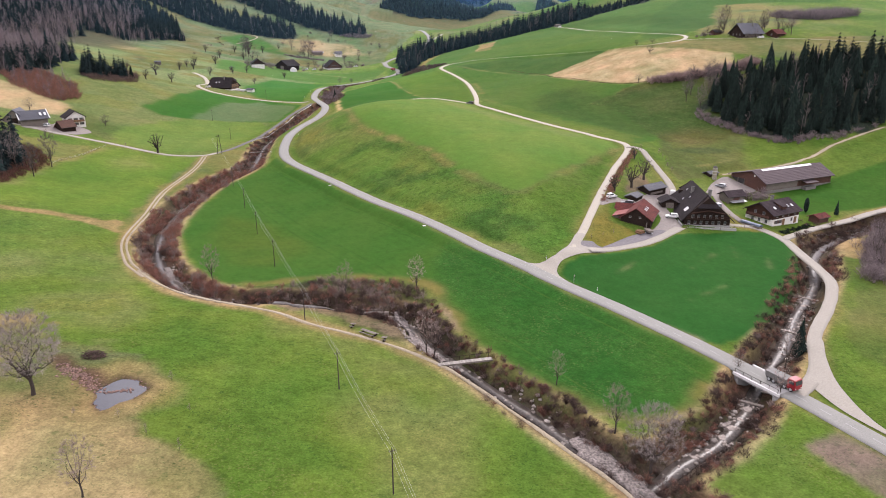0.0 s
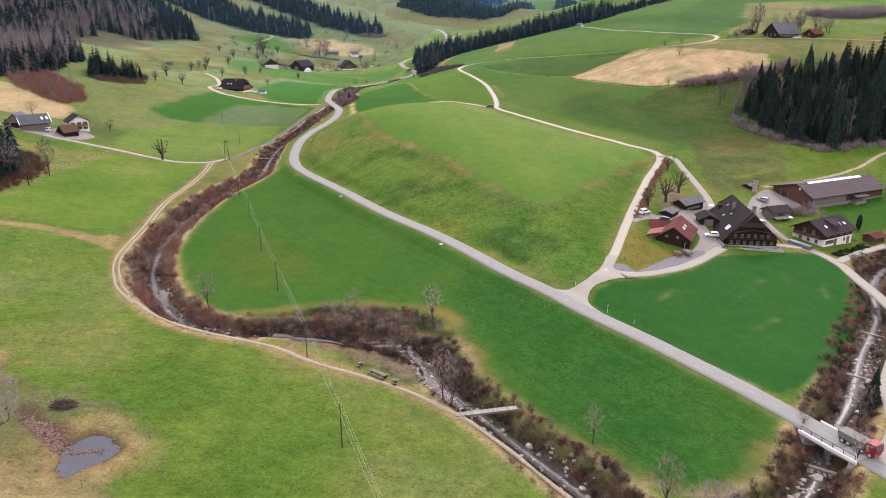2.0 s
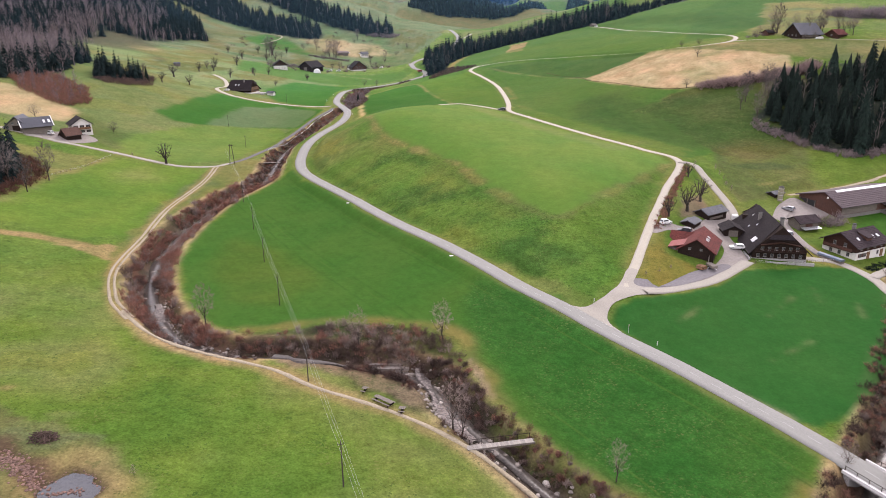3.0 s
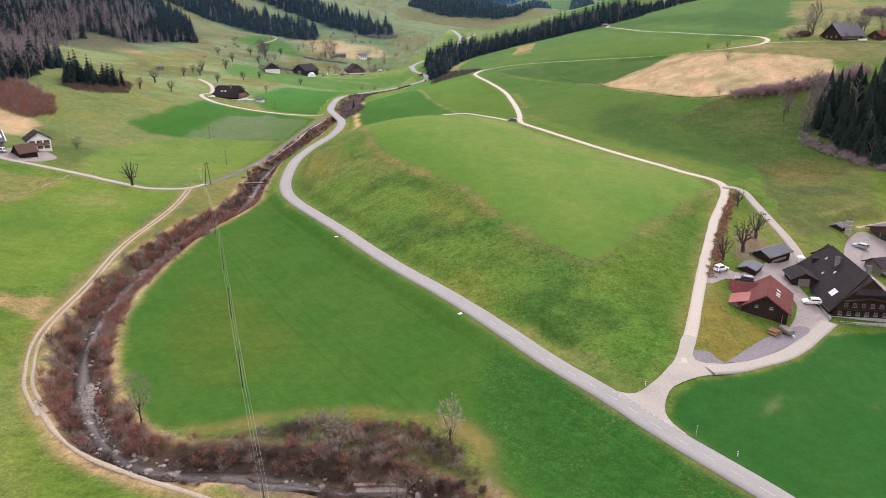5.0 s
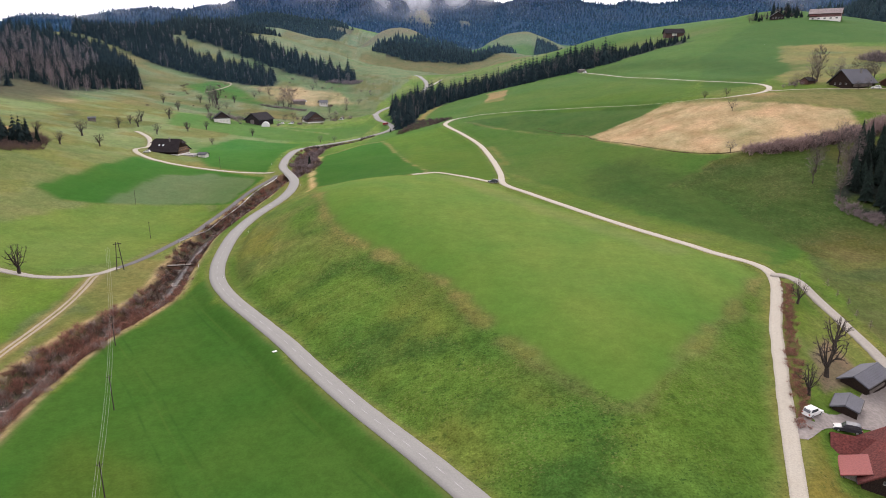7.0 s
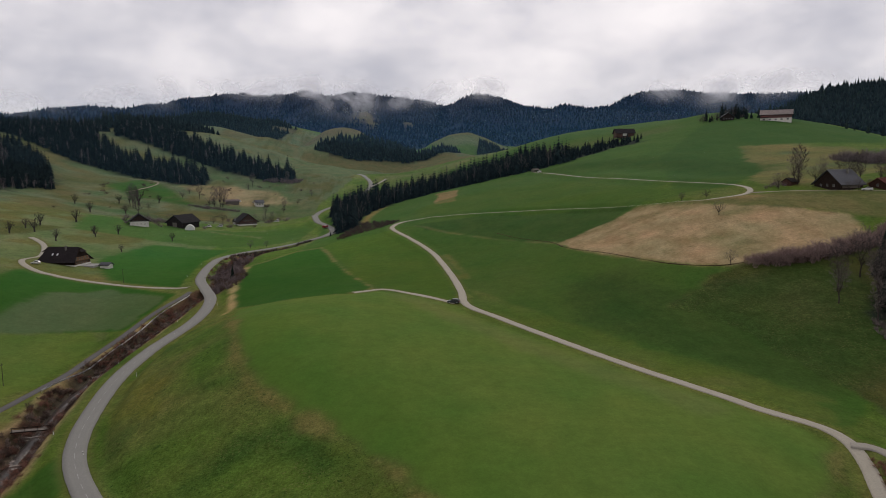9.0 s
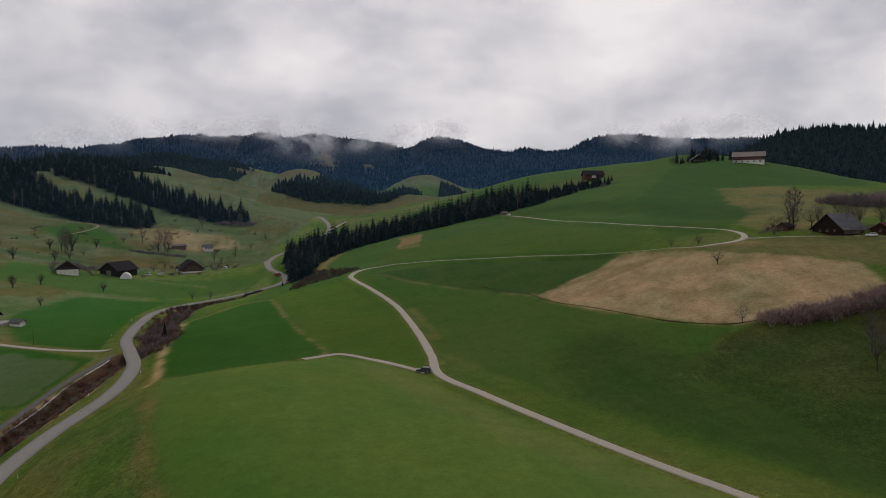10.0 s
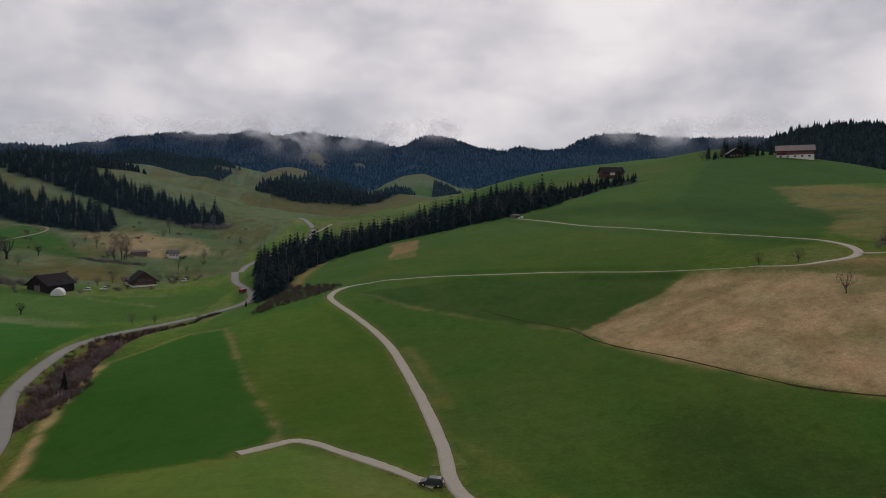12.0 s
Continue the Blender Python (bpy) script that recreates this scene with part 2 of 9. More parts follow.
M_TILE_BRIGHT = material("new_red_roof_tiles", (0.17, 0.042, 0.036), 0.75, 0.15, 3, 0.3, fine=12)
M_TILE_PLUM = material("plum_roof_sheets", (0.06, 0.043, 0.046), 0.7, 0.15, 4, 0.1, second=(0.046, 0.033, 0.037), fine=10, specular=0.15)
M_TILE_PALE = material("pale_plum_sheets", (0.15, 0.118, 0.115), 0.7, 0.15, 4, 0.1, fine=10, specular=0.15)
M_BARN_RED = material("barn_red_boards", (0.15, 0.075, 0.072), 0.85, 0.25, 2, 0.3, second=(0.105, 0.055, 0.053), specular=0.1)
M_STEEL = material("dull_grey_steel", (0.12, 0.115, 0.11), 0.6, 0.25, 1.5, 0.1, specular=0.2)
M_TILE_DARKPLUM = material("dark_plum_roof_tiles", (0.042, 0.031, 0.034), 0.9, 0.4, 2, 0.3, second=(0.024, 0.018, 0.02), fine=9, specular=0.08)
M_WOOD_BROWN = material("deep_brown_boards", (0.046, 0.024, 0.017), 0.9, 0.3, 1.5, 0.3, second=(0.03, 0.017, 0.013), specular=0.08)
M_GUTTER = material("dull_gutters", (0.05, 0.045, 0.042), 0.7, 0.2, 2, specular=0.1)
M_TILE_GREY = material("grey_roof_tiles", (0.07, 0.072, 0.085), 0.75, 0.2, 3, 0.3, second=(0.045, 0.046, 0.054), fine=12)
M_WOOD_DARK = material("dark_weathered_wood", (0.026, 0.017, 0.013), 0.9, 0.35, 1.5, 0.3, second=(0.014, 0.01, 0.0085), specular=0.08)
M_WOOD_RED = material("red_brown_boards", (0.075, 0.034, 0.023), 0.85, 0.25, 2, 0.3, second=(0.05, 0.025, 0.018))
M_WOOD_GREY = material("grey_weathered_boards", (0.14, 0.12, 0.1), 0.9, 0.25, 1.5, 0.3, second=(0.095, 0.08, 0.07))
M_WOOD_WARM = material("warm_timber", (0.17, 0.095, 0.045), 0.8, 0.3, 1.2, 0.3, second=(0.1, 0.052, 0.03))
M_PLASTER = material("white_plaster", (0.56, 0.54, 0.5), 0.9, 0.08, 2, 0.1)
M_GLASS = material("window_glass", (0.05, 0.055, 0.06), 0.08, 0.2, 2, specular=0.6)
M_WHITE = material("white_paint", (0.55, 0.55, 0.53), 0.45, 0.05, 2)
M_METAL = material("galvanised_steel", (0.55, 0.56, 0.58), 0.4, 0.1, 1, metal=0.8)
M_BLACK = material("black_rubber", (0.02, 0.02, 0.02), 0.8, 0.2, 0.5)
M_RED = material("red_paint", (0.2, 0.009, 0.014), 0.35, 0.08, 1)
M_SILAGE = material("pale_silo_staves", (0.22, 0.2, 0.145), 0.8, 0.15, 1.5)
M_FRAME = material("grey_window_frames", (0.16, 0.15, 0.135), 0.7, 0.1, 1)
M_PALE_WOOD = material("bleached_planks", (0.25, 0.228, 0.2), 0.9, 0.2, 1, 0.2, per_object=0.2)
M_WIRE = material("wire", (0.26, 0.26, 0.25), 0.5, 0.1, 1)
M_LANE_DARK = material("lane_asphalt", (0.085, 0.08, 0.078), 0.9, 0.15, 5, 0.2, second=(0.065, 0.061, 0.06), fine=14)
M_BLUE = material("blue_grey_tarpaulin", (0.1, 0.128, 0.17), 0.6, 0.2, 1.5)


def mesh_of(name, verts, faces, mat, smooth_faces=False):
    me = bpy.data.meshes.new(name)
    me.from_pydata([tuple(v) for v in verts] if not isinstance(verts, np.ndarray) else verts.tolist(), [], faces if not isinstance(faces, np.ndarray) else faces.tolist())
    for one in mat if isinstance(mat, (list, tuple)) else (mat,):
        me.materials.append(one)
    if smooth_faces:
        me.polygons.foreach_set("use_smooth", [True] * len(me.polygons))
    me.update()
    return me


def part(name, data, mat, parent, label=""):
    """One mesh object under a thing or a part; data: a bmesh or a mesh."""
    if isinstance(data, bmesh.types.BMesh):
        me = bpy.data.meshes.new(name)
        data.to_mesh(me)
        data.free()
        me.materials.append(mat)
        data = me
    ob = new(name, data)
    ob.parent = parent
    return tagged(ob, label)


def empty(name, m, label, category, group=""):
    ob = new(name)
    ob.empty_display_size = 0.5
    ob.matrix_world = m
    return tagged(ob, label, category, group)


# ---- the lie of the land ----
# spot heights of the land: x, y, z
VALLEY = [(76, 84, 0.4), (42, 97, -0.8), (-58, 98, 7.5), (70, 99, 0.7), (-17, 101, 1.7), (62, 104, 0.6), (4, 114, -0.4), (83, 114, 1.1), (59, 114, 1.2), (-15, 130, 1.6), (104, 143, 2), (43, 145, 1.7), (0, 150, 1.1), (31, 163, 3.8), (-47, 165, 2.1), (-24, 166, 1.5), (43, 173, 5.4)]
TERRACE = [(54, 199, 9.1), (34, 209, 13.3), (41, 217, 14.7), (18, 236, 15.9), (78, 242, 13.8), (10, 244, 15.5), (4, 264, 17.5), (-11, 286, 18.9), (57, 301, 21), (-30, 312, 21.2), (42, 324, 22.4), (-38, 342, 24.4), (30, 350, 23.3), (-70, 370, 11.2), (-39, 376, 23.7), (28, 377, 24.1), (-69, 392, 11.5), (3, 403, 24.8), (-80, 412, 10.3), (-63, 417, 14.3), (-65, 432, 16.5), (79, 444, 33.3), (79, 470, 33.8)]
HILLSIDE = [(96, 233, 9), (123, 245, 8.1), (169, 253, 8.1), (86, 268, 18.1), (110, 315, 21.2), (97, 357, 28.3), (121, 370, 35.6), (111, 401, 38.7), (140, 414, 49.3), (209, 435, 59.1), (139, 446, 52.4), (175, 450, 57.5), (87, 455, 35.2), (206, 557, 69.6), (130, 660, 64.1), (332, 695, 106.7), (244, 780, 94), (167, 844, 78.2), (199, 880, 96), (206, 860, 97.5), (263, 850, 104), (295, 840, 109.6), (322, 820, 114), (336, 796, 118), (336, 768, 117), (335, 732, 110), (373, 700, 104), (388, 690, 101), (392, 670, 96.8), (387, 640, 91), (374, 600, 86.5), (409, 640, 87.5), (412, 705, 99), (445, 680, 89)]
WEST_SLOPE = [(-91, 188, 5.9), (-91, 243, 3.5), (-93, 271, 4.5), (-98, 310, 7.2), (-174, 313, 19.3), (-103, 354, 8.3), (-94, 358, 7.5)]
UP_VALLEY = [(-196, 470, 35.7), (-79, 478, 17.5), (-187, 483, 29.4), (-76, 487, 17.9), (-136, 503, 20.5), (11, 554, 32.5), (20, 569, 34.2), (-54, 596, 19.6), (-155, 639, 30.6), (-130, 664, 27.2), (-28, 708, 31.5), (-90, 720, 24.1), (-35, 736, 27.8), (-264, 757, 52.3), (-59, 780, 19.8), (-161, 878, 46.2), (-97, 992, 54)]
MEADOWS = [(19, 179, 4.7), (-77, 182, 2.6), (115, 186, 3.2), (67, 191, 5.9), (1, 194, 4.4), (81, 194, 5.4), (99, 195, 4.4), (119, 198, 3.5), (89, 219, 7.3), (-85, 223, 3), (-14, 229, 5.9), (-37, 252, 4.8), (-38, 266, 6.3), (-79, 295, 5.4), (-61, 300, 7.4), (-70, 329, 8.7), (-81, 366, 8)]
# hills beyond the valley: x, y, half width across and along, top
NEAR_HILLS = [(930, 1325, 190, 420, 192), (1160, 1215, 330, 420, 190), (481, 994, 160, 200, 116), (-217, 832, 120, 150, 88), (-323, 962, 190, 260, 92), (-459, 1003, 300, 350, 100), (-240, 1222, 110, 190, 99), (-364, 1321, 190, 260, 126), (-221, 1542, 130, 240, 121), (-383, 1680, 230, 280, 146), (-28, 1690, 120, 170, 136), (-40, 1930, 105, 150, 174), (198, 1637, 70, 120, 96), (-408, 2545, 330, 300, 238), (-703, 2420, 260, 300, 203), (357, 2504, 130, 300, 188), (432, 1458, 170, 330, 114), (132, 980, 60, 120, 65)]
MOUNTAINS = [(-1573, 3356, 380, 480, 313), (-1213, 3513, 300, 480, 332), (-983, 3589, 260, 480, 357), (-777, 3643, 240, 480, 381), (-595, 3679, 230, 480, 420), (-378, 3710, 250, 480, 400), (-163, 3727, 260, 480, 410), (58, 3730, 260, 480, 398), (285, 3720, 260, 480, 406), (628, 3675, 250, 480, 425), (882, 3619, 260, 480, 383), (1156, 3536, 300, 480, 357), (1465, 3411, 280, 480, 407), (1703, 3290, 300, 480, 408), (1963, 3131, 320, 480, 383), (2191, 2963, 320, 480, 366), (2475, 2709, 350, 480, 370)]

NODES = np.array(VALLEY + MEADOWS + TERRACE + HILLSIDE + WEST_SLOPE + UP_VALLEY, float)


def spline_weights(nodes):
    n = len(nodes)
    d = np.linalg.norm(nodes[:, None, :2] - nodes[None, :, :2], axis=2) / 100
    a = np.zeros((n + 3, n + 3))
    a[:n, :n] = np.where(d > 0, d * d * np.log(d + 1e-12), 0) + 0.02 * np.eye(n)
    a[:n, n:] = np.c_[np.ones(n), nodes[:, :2] / 100]
    a[n:, :n] = a[:n, n:].T
    return np.linalg.solve(a, np.r_[nodes[:, 2], 0, 0, 0])


WEIGHTS = spline_weights(NODES)


def smooth(a, b, v):
    s = np.clip((v - a) / (b - a), 0, 1)
    return s * s * (3 - 2 * s)


def smooth_noise(x, y, size, octaves=3, seed=0):
    """Soft value noise between about -1 and 1."""
    out, amp = np.zeros_like(x), 1.0
    for o in range(octaves):
        table = np.random.default_rng(seed + o).uniform(-1, 1, (64, 64))
        u, v = x / size * 2 ** o, y / size * 2 ** o
        i, j = np.floor(u).astype(int), np.floor(v).astype(int)
        a, b = u - i, v - j
        a, b = a * a * (3 - 2 * a), b * b * (3 - 2 * b)
        get = lambda p, q: table[p % 64, q % 64]
        out += amp * ((get(i, j) * (1 - a) + get(i + 1, j) * a) * (1 - b) + (get(i, j + 1) * (1 - a) + get(i + 1, j + 1) * a) * b)
        amp *= 0.5
    return out


def distant_land(x, y):
    base = 26 + 0.028 * (y - 800) + 70 * (1 - np.exp(-((x + 20) / 420) ** 2)) + 12 * np.sin(x / 130 + y / 210) * np.sin(y / 170)
    rise = np.zeros_like(x)
    for hx, hy, rx, ry, top in NEAR_HILLS + MOUNTAINS:
        c, s = hx / math.hypot(hx, hy - 230), (hy - 230) / math.hypot(hx, hy - 230)
        u, v = (x - hx) * s - (y - hy) * c, (x - hx) * c + (y - hy) * s
        rise += np.maximum(top - (26 + 0.028 * (hy - 800)), 0) ** 4 * np.exp(-2.2 * ((u / rx) ** 2 + (v / ry) ** 2))
    fold = smooth(2500, 3100, y) * (6 * np.sin(x / 74 + 1.3 * np.sin(x / 190)) + 4 * np.sin(x / 31 + y / 240) + 16 * smooth_noise(x, y, 150, 4, 17))
    return fold + base * 0.6 + 0.4 * np.minimum(base, 60) + np.maximum(rise ** 0.25 - 0.7 * (base - 26 - 0.028 * (y - 800)), 0)


def land(x, y):
    """Height of the ground, before streams and ponds are cut in."""
    x, y = np.atleast_1d(np.asarray(x, float)), np.atleast_1d(np.asarray(y, float))
    z = np.empty_like(x)
    for k in range(0, len(x), 20000):
        a, b = x[k:k + 20000], y[k:k + 20000]
        d2 = ((a[:, None] - NODES[:, 0]) ** 2 + (b[:, None] - NODES[:, 1]) ** 2) / 1e4
        near = np.where(d2 > 0, 0.5 * d2 * np.log(d2 + 1e-12), 0) @ WEIGHTS[:-3] + WEIGHTS[-3] + WEIGHTS[-2] * a / 100 + WEIGHTS[-1] * b / 100
        away = np.maximum.reduce([-250 - a, a - 440, b - 895, -20 - b, np.zeros_like(a)])
        w = smooth(0, 220, away)
        z[k:k + 20000] = near * (1 - w) + distant_land(a, b) * w
    return z

import mathutils.geometry


def polyline(points, step=2.0):
    """A smooth line through the points (Catmull-Rom), sampled about every step metres."""
    p = np.array([points[0], *points, points[-1]], float)
    p[0], p[-1] = 2 * p[1] - p[2], 2 * p[-2] - p[-3]
    out = []
    for i in range(1, len(p) - 2):
        n = max(2, int(np.linalg.norm(p[i + 1] - p[i]) / step))
        for s in np.linspace(0, 1, n, endpoint=False):
            a, b, c, d = p[i - 1], p[i], p[i + 1], p[i + 2]
            out.append(0.5 * (2 * b + (c - a) * s + (2 * a - 5 * b + 4 * c - d) * s * s + (3 * b - a - 3 * c + d) * s ** 3))
    out.append(p[-2])
    return np.array(out)


# ---- roads, lanes and streams in plan ----
MAIN_ROAD = [(150, -60), (110, 10), (89.5, 51), (76, 81.5), (69, 97.2), (59.2, 116.7), (46.4, 138), (34.5, 153.3), (27, 163.8), (18.2, 175.2), (9.5, 188.5), (0, 203), (-15, 225.5), (-28, 246), (-38, 262.5), (-58, 292), (-67, 314), (-70.5, 346), (-69.5, 378), (-62.6, 410), (-62.3, 432), (-68.5, 453), (-75, 473), (-78, 492), (-80, 522), (-79, 543), (-70, 564.5), (-54, 577.5), (-34, 588), (-22, 598), (-20.5, 614), (-26, 638), (-33, 660), (-37, 692), (-42, 750), (-43, 800), (-38, 823), (-24, 842), (-11, 865), (4, 887), (10, 908), (10, 939), (4, 983), (0, 1050), (40, 1200)]
UPPER_LANE = [(43.3, 172.3), (49.1, 184.7), (59.1, 208.2), (72.6, 238.7), (86.3, 268.8), (76.5, 284), (60, 311.5), (48, 335), (39, 355), (31.3, 373), (32.3, 392), (32.8, 412), (32.9, 431), (32.2, 465), (29.3, 489), (23.4, 516), (17, 542), (16.2, 556), (21.5, 568), (33, 569), (48, 562), (80, 538), (110, 507), (140, 449), (156, 438.5), (170, 443), (178, 461), (174, 486), (157, 551), (142, 590), (128, 655)]
FARM_LANE = [(86, 268), (91, 264), (92.5, 246), (92.5, 231), (90, 222), (86, 213)]
YARD_LANE = [(47.5, 169.8), (57, 173), (67, 178), (77, 187), (82, 192)]
EAST_LANE = [(70, 97), (75.5, 102), (79.5, 107.5), (85.5, 119), (91, 126.5), (97.5, 134.5), (103, 142.5), (107.5, 151), (109.3, 160), (110.5, 172), (111.5, 184), (108, 194), (100, 197)]
EAST_ROAD = [(112, 184), (116, 187), (127, 195), (145, 205), (165, 216), (220, 240)]
WEST_LANE = [(-215, 318), (-174, 314), (-147, 313), (-120, 308), (-106, 312.5), (-101, 321)]
STREAM_LANE = [(-104, 314), (-97, 332), (-91.5, 365), (-89.5, 390), (-84, 423), (-74, 450)]
FARM_DRIVE = [(-77, 460), (-109, 471), (-142, 482), (-158, 494), (-166, 508), (-163, 520), (-172, 545), (-185, 560)]
FIELD_TRACK = [(-104, 312), (-102, 287), (-102, 250), (-96, 215), (-91, 187), (-84, 170), (-77, 160), (-64, 147), (-49, 139.5), (-36, 135), (-25, 128.5), (-9, 121.5), (3, 113), (13, 103), (24, 86), (31, 71), (40, 50)]
SPUR_TRACK = [(28, 375.5), (21.5, 383.5), (14.2, 391.5), (8, 398.6), (4.4, 400.6), (0, 398.6), (-5.6, 395.2)]
HILL_TRACK = [(170, 442), (184, 437), (198, 431), (222, 424), (280, 410)]
PATH_EAST = [(120, 250), (143, 259.5), (166, 270), (184, 282), (214, 295)]
STREAM = [(52, 45), (40, 64), (34, 76), (27, 87), (21, 97), (14, 107), (8, 116), (1, 126), (-6, 138), (-18, 142), (-32, 145), (-49, 145), (-63, 154), (-76, 173), (-86, 200), (-90.5, 236), (-88, 270), (-80, 297), (-82, 325), (-84, 365), (-80, 405), (-73, 428), (-64, 462), (-66, 500), (-66, 540), (-60, 562), (-44, 572)]
BROOK = [(36, 76), (43, 82), (51, 87), (60, 96), (67.5, 106), (79, 119), (91, 136), (106, 155), (117, 175), (128, 188), (142, 197), (165, 211), (215, 232)]

# ---- where woods stand ----
WOOD = [(146, 331), (141, 312), (149, 301), (158, 288), (188, 291), (222, 301), (260, 330), (262, 372), (215, 378), (180, 366), (158, 352)]
SPUR_WOOD = [(-20, 594), (-12, 588), (-6, 610), (5, 653), (28, 688), (62, 717), (98, 692), (125, 674), (157, 678), (170, 684), (170, 790), (160, 800), (100, 800), (40, 800), (8, 795), (-17, 745), (-25, 695), (-22, 650), (-16, 622)]
WEST_WOOD = [(-330, 560), (-289, 598), (-279, 655), (-271, 729), (-254, 759), (-262, 775), (-287, 831), (-315, 880), (-360, 940), (-520, 960), (-520, 560)]
WEST_LOW = [(-300, 440), (-268, 448), (-262, 480), (-290, 560), (-330, 560), (-520, 560), (-520, 440)]
WEST_FRONT = [(-345, 392), (-300, 385), (-246, 390), (-234, 404), (-231, 430), (-238, 478), (-264, 520), (-264, 446), (-300, 438), (-345, 440)]
GROVE = [(-213, 432), (-193, 449), (-199, 462), (-222, 452)]
FARM_WOOD = [(-154, 234), (-160, 262), (-175, 285), (-205, 270), (-210, 225), (-175, 215)]
RIDGE_WOOD = [(-420, 990), (-330, 945), (-263, 915), (-228, 897), (-198, 888), (-179, 888), (-160, 905), (-162, 928), (-180, 942), (-215, 955), (-262, 975), (-300, 1010), (-330, 1060), (-330, 1130), (-480, 1180)]
SLOPE_WOOD = [(-300, 1050), (-269, 1040), (-215, 1008), (-161, 972), (-137, 963), (-114, 954), (-98, 951), (-81, 952), (-76, 975), (-100, 1000), (-150, 1035), (-205, 1070), (-250, 1120), (-300, 1180), (-340, 1180)]
FAR_WOODS = [[(-700, 2200), (-250, 2250), (-200, 2450), (-300, 2650), (-700, 2600)], [(-88, 1530), (-30, 1480), (90, 1480), (215, 1600), (175, 1780), (90, 1800), (60, 1640), (-20, 1590), (-80, 1575)], [(300, 1900), (420, 1900), (520, 2300), (380, 2300)], [(-420, 1250), (-260, 1250), (-240, 1420), (-420, 1480)]]
EAST_WOOD = [(425, 762), (520, 740), (700, 900), (1300, 1000), (1500, 1500), (840, 1540), (690, 1340), (530, 1080), (445, 880)]
MOUNTAIN_WOOD = [(-2600, 2700), (-1200, 2950), (-300, 2900), (600, 2900), (1300, 2750), (1900, 2350), (2700, 1900), (3200, 2500), (2000, 3300), (800, 3850), (-700, 3850), (-1900, 3500)]
SPUR_EAST = [(170, 684), (209, 702), (222, 690), (238, 720), (215, 755), (170, 790)]
CLEARINGS = [(25, 3270, 80, 40), (60, 3200, 40, 30), (420, 3150, 50, 25), (900, 3440, 90, 25), (-110, 2300, 60, 60), (-235, 2425, 45, 34), (-310, 3215, 46, 18), (-640, 2760, 110, 40), (-60, 1900, 90, 70), (230, 3230, 40, 18), (-560, 3330, 60, 16), (-285, 628, 24, 46), (-308, 664, 16, 20)]
FORESTS = [WOOD, SPUR_WOOD, SPUR_EAST, WEST_WOOD, WEST_LOW, WEST_FRONT, GROVE, FARM_WOOD, RIDGE_WOOD, SLOPE_WOOD, *FAR_WOODS, EAST_WOOD, MOUNTAIN_WOOD]

# ---- the ground: one sheet, finer where the camera passes ----
def spaced(spans):
    out = [spans[0][0]]
    for a, b, step in spans:
        n = max(1, round((b - a) / step))
        out += list(np.linspace(a, b, n + 1)[1:])
    return np.array(out)


GX = spaced([(-4600, -1500, 120), (-1500, -600, 30), (-600, -240, 9), (-240, -110, 2.6), (-110, 125, 1.0), (125, 270, 2.2), (270, 520, 8), (520, 1400, 30), (1400, 4600, 120)])
GY = spaced([(-1500, -200, 100), (-200, 20, 15), (20, 44, 2), (44, 290, 1.0), (290, 560, 1.6), (560, 720, 3), (720, 1100, 8), (1100, 2000, 25), (2000, 3000, 45), (3000, 4700, 60)])
XX, YY = np.meshgrid(GX, GY)
ZZ = land(XX.ravel(), YY.ravel()).reshape(XX.shape)


ZZ += 0.25 * smooth_noise(XX, YY, 22, 3, 3) + smooth(900, 1500, np.hypot(XX, YY)) * 14 * smooth_noise(XX, YY, 170, 3, 9)


def distance_to(line, reach):
    """For every ground vertex the distance to the line and the index of its nearest sample, within reach."""
    dist, near = np.full(XX.shape, 1e3), np.zeros(XX.shape, int)
    for k, (px, py) in enumerate(line[:, :2]):
        i0, i1 = np.searchsorted(GX, (px - reach, px + reach))
        j0, j1 = np.searchsorted(GY, (py - reach, py + reach))
        d = np.hypot(XX[j0:j1, i0:i1] - px, YY[j0:j1, i0:i1] - py)
        better = d < dist[j0:j1, i0:i1]
        dist[j0:j1, i0:i1][better] = d[better]
        near[j0:j1, i0:i1][better] = k
    return dist, near


def soft_profile(values, window):
    pad = np.pad(values, window, mode="edge")
    return np.convolve(pad, np.ones(2 * window + 1) / (2 * window + 1), "valid")


ROADS = [  # name, line, width
    ("main_road", MAIN_ROAD, 4.6), ("upper_lane", UPPER_LANE, 2.7), ("farm_lane", FARM_LANE, 2.6), ("yard_lane", YARD_LANE, 3.4),
    ("east_lane", EAST_LANE, 3.4), ("east_road", EAST_ROAD, 2.8), ("west_lane", WEST_LANE, 2.6), ("stream_lane", STREAM_LANE, 2.4), ("farm_drive", FARM_DRIVE, 2.8)]
TRACKS = [("field_track", FIELD_TRACK, 2.4), ("spur_track", SPUR_TRACK, 2.6), ("hill_track", HILL_TRACK, 2.4), ("east_path", PATH_EAST, 1.8)]
LINES, VERGE = {}, np.full(XX.shape, 1e3)
for name, points, width in TRACKS + ROADS[::-1]:
    flat_line = polyline(points, 0.8)
    level = soft_profile(land(flat_line[:, 0], flat_line[:, 1]), 10)
    LINES[name] = np.c_[flat_line, level]
    dist, near = distance_to(flat_line, width / 2 + 7)
    hold = 1 - smooth(width / 2 + 1.6, width / 2 + 6.5, dist)
    ZZ = ZZ * (1 - hold) + level[near] * hold
    VERGE = np.minimum(VERGE, dist - width / 2)

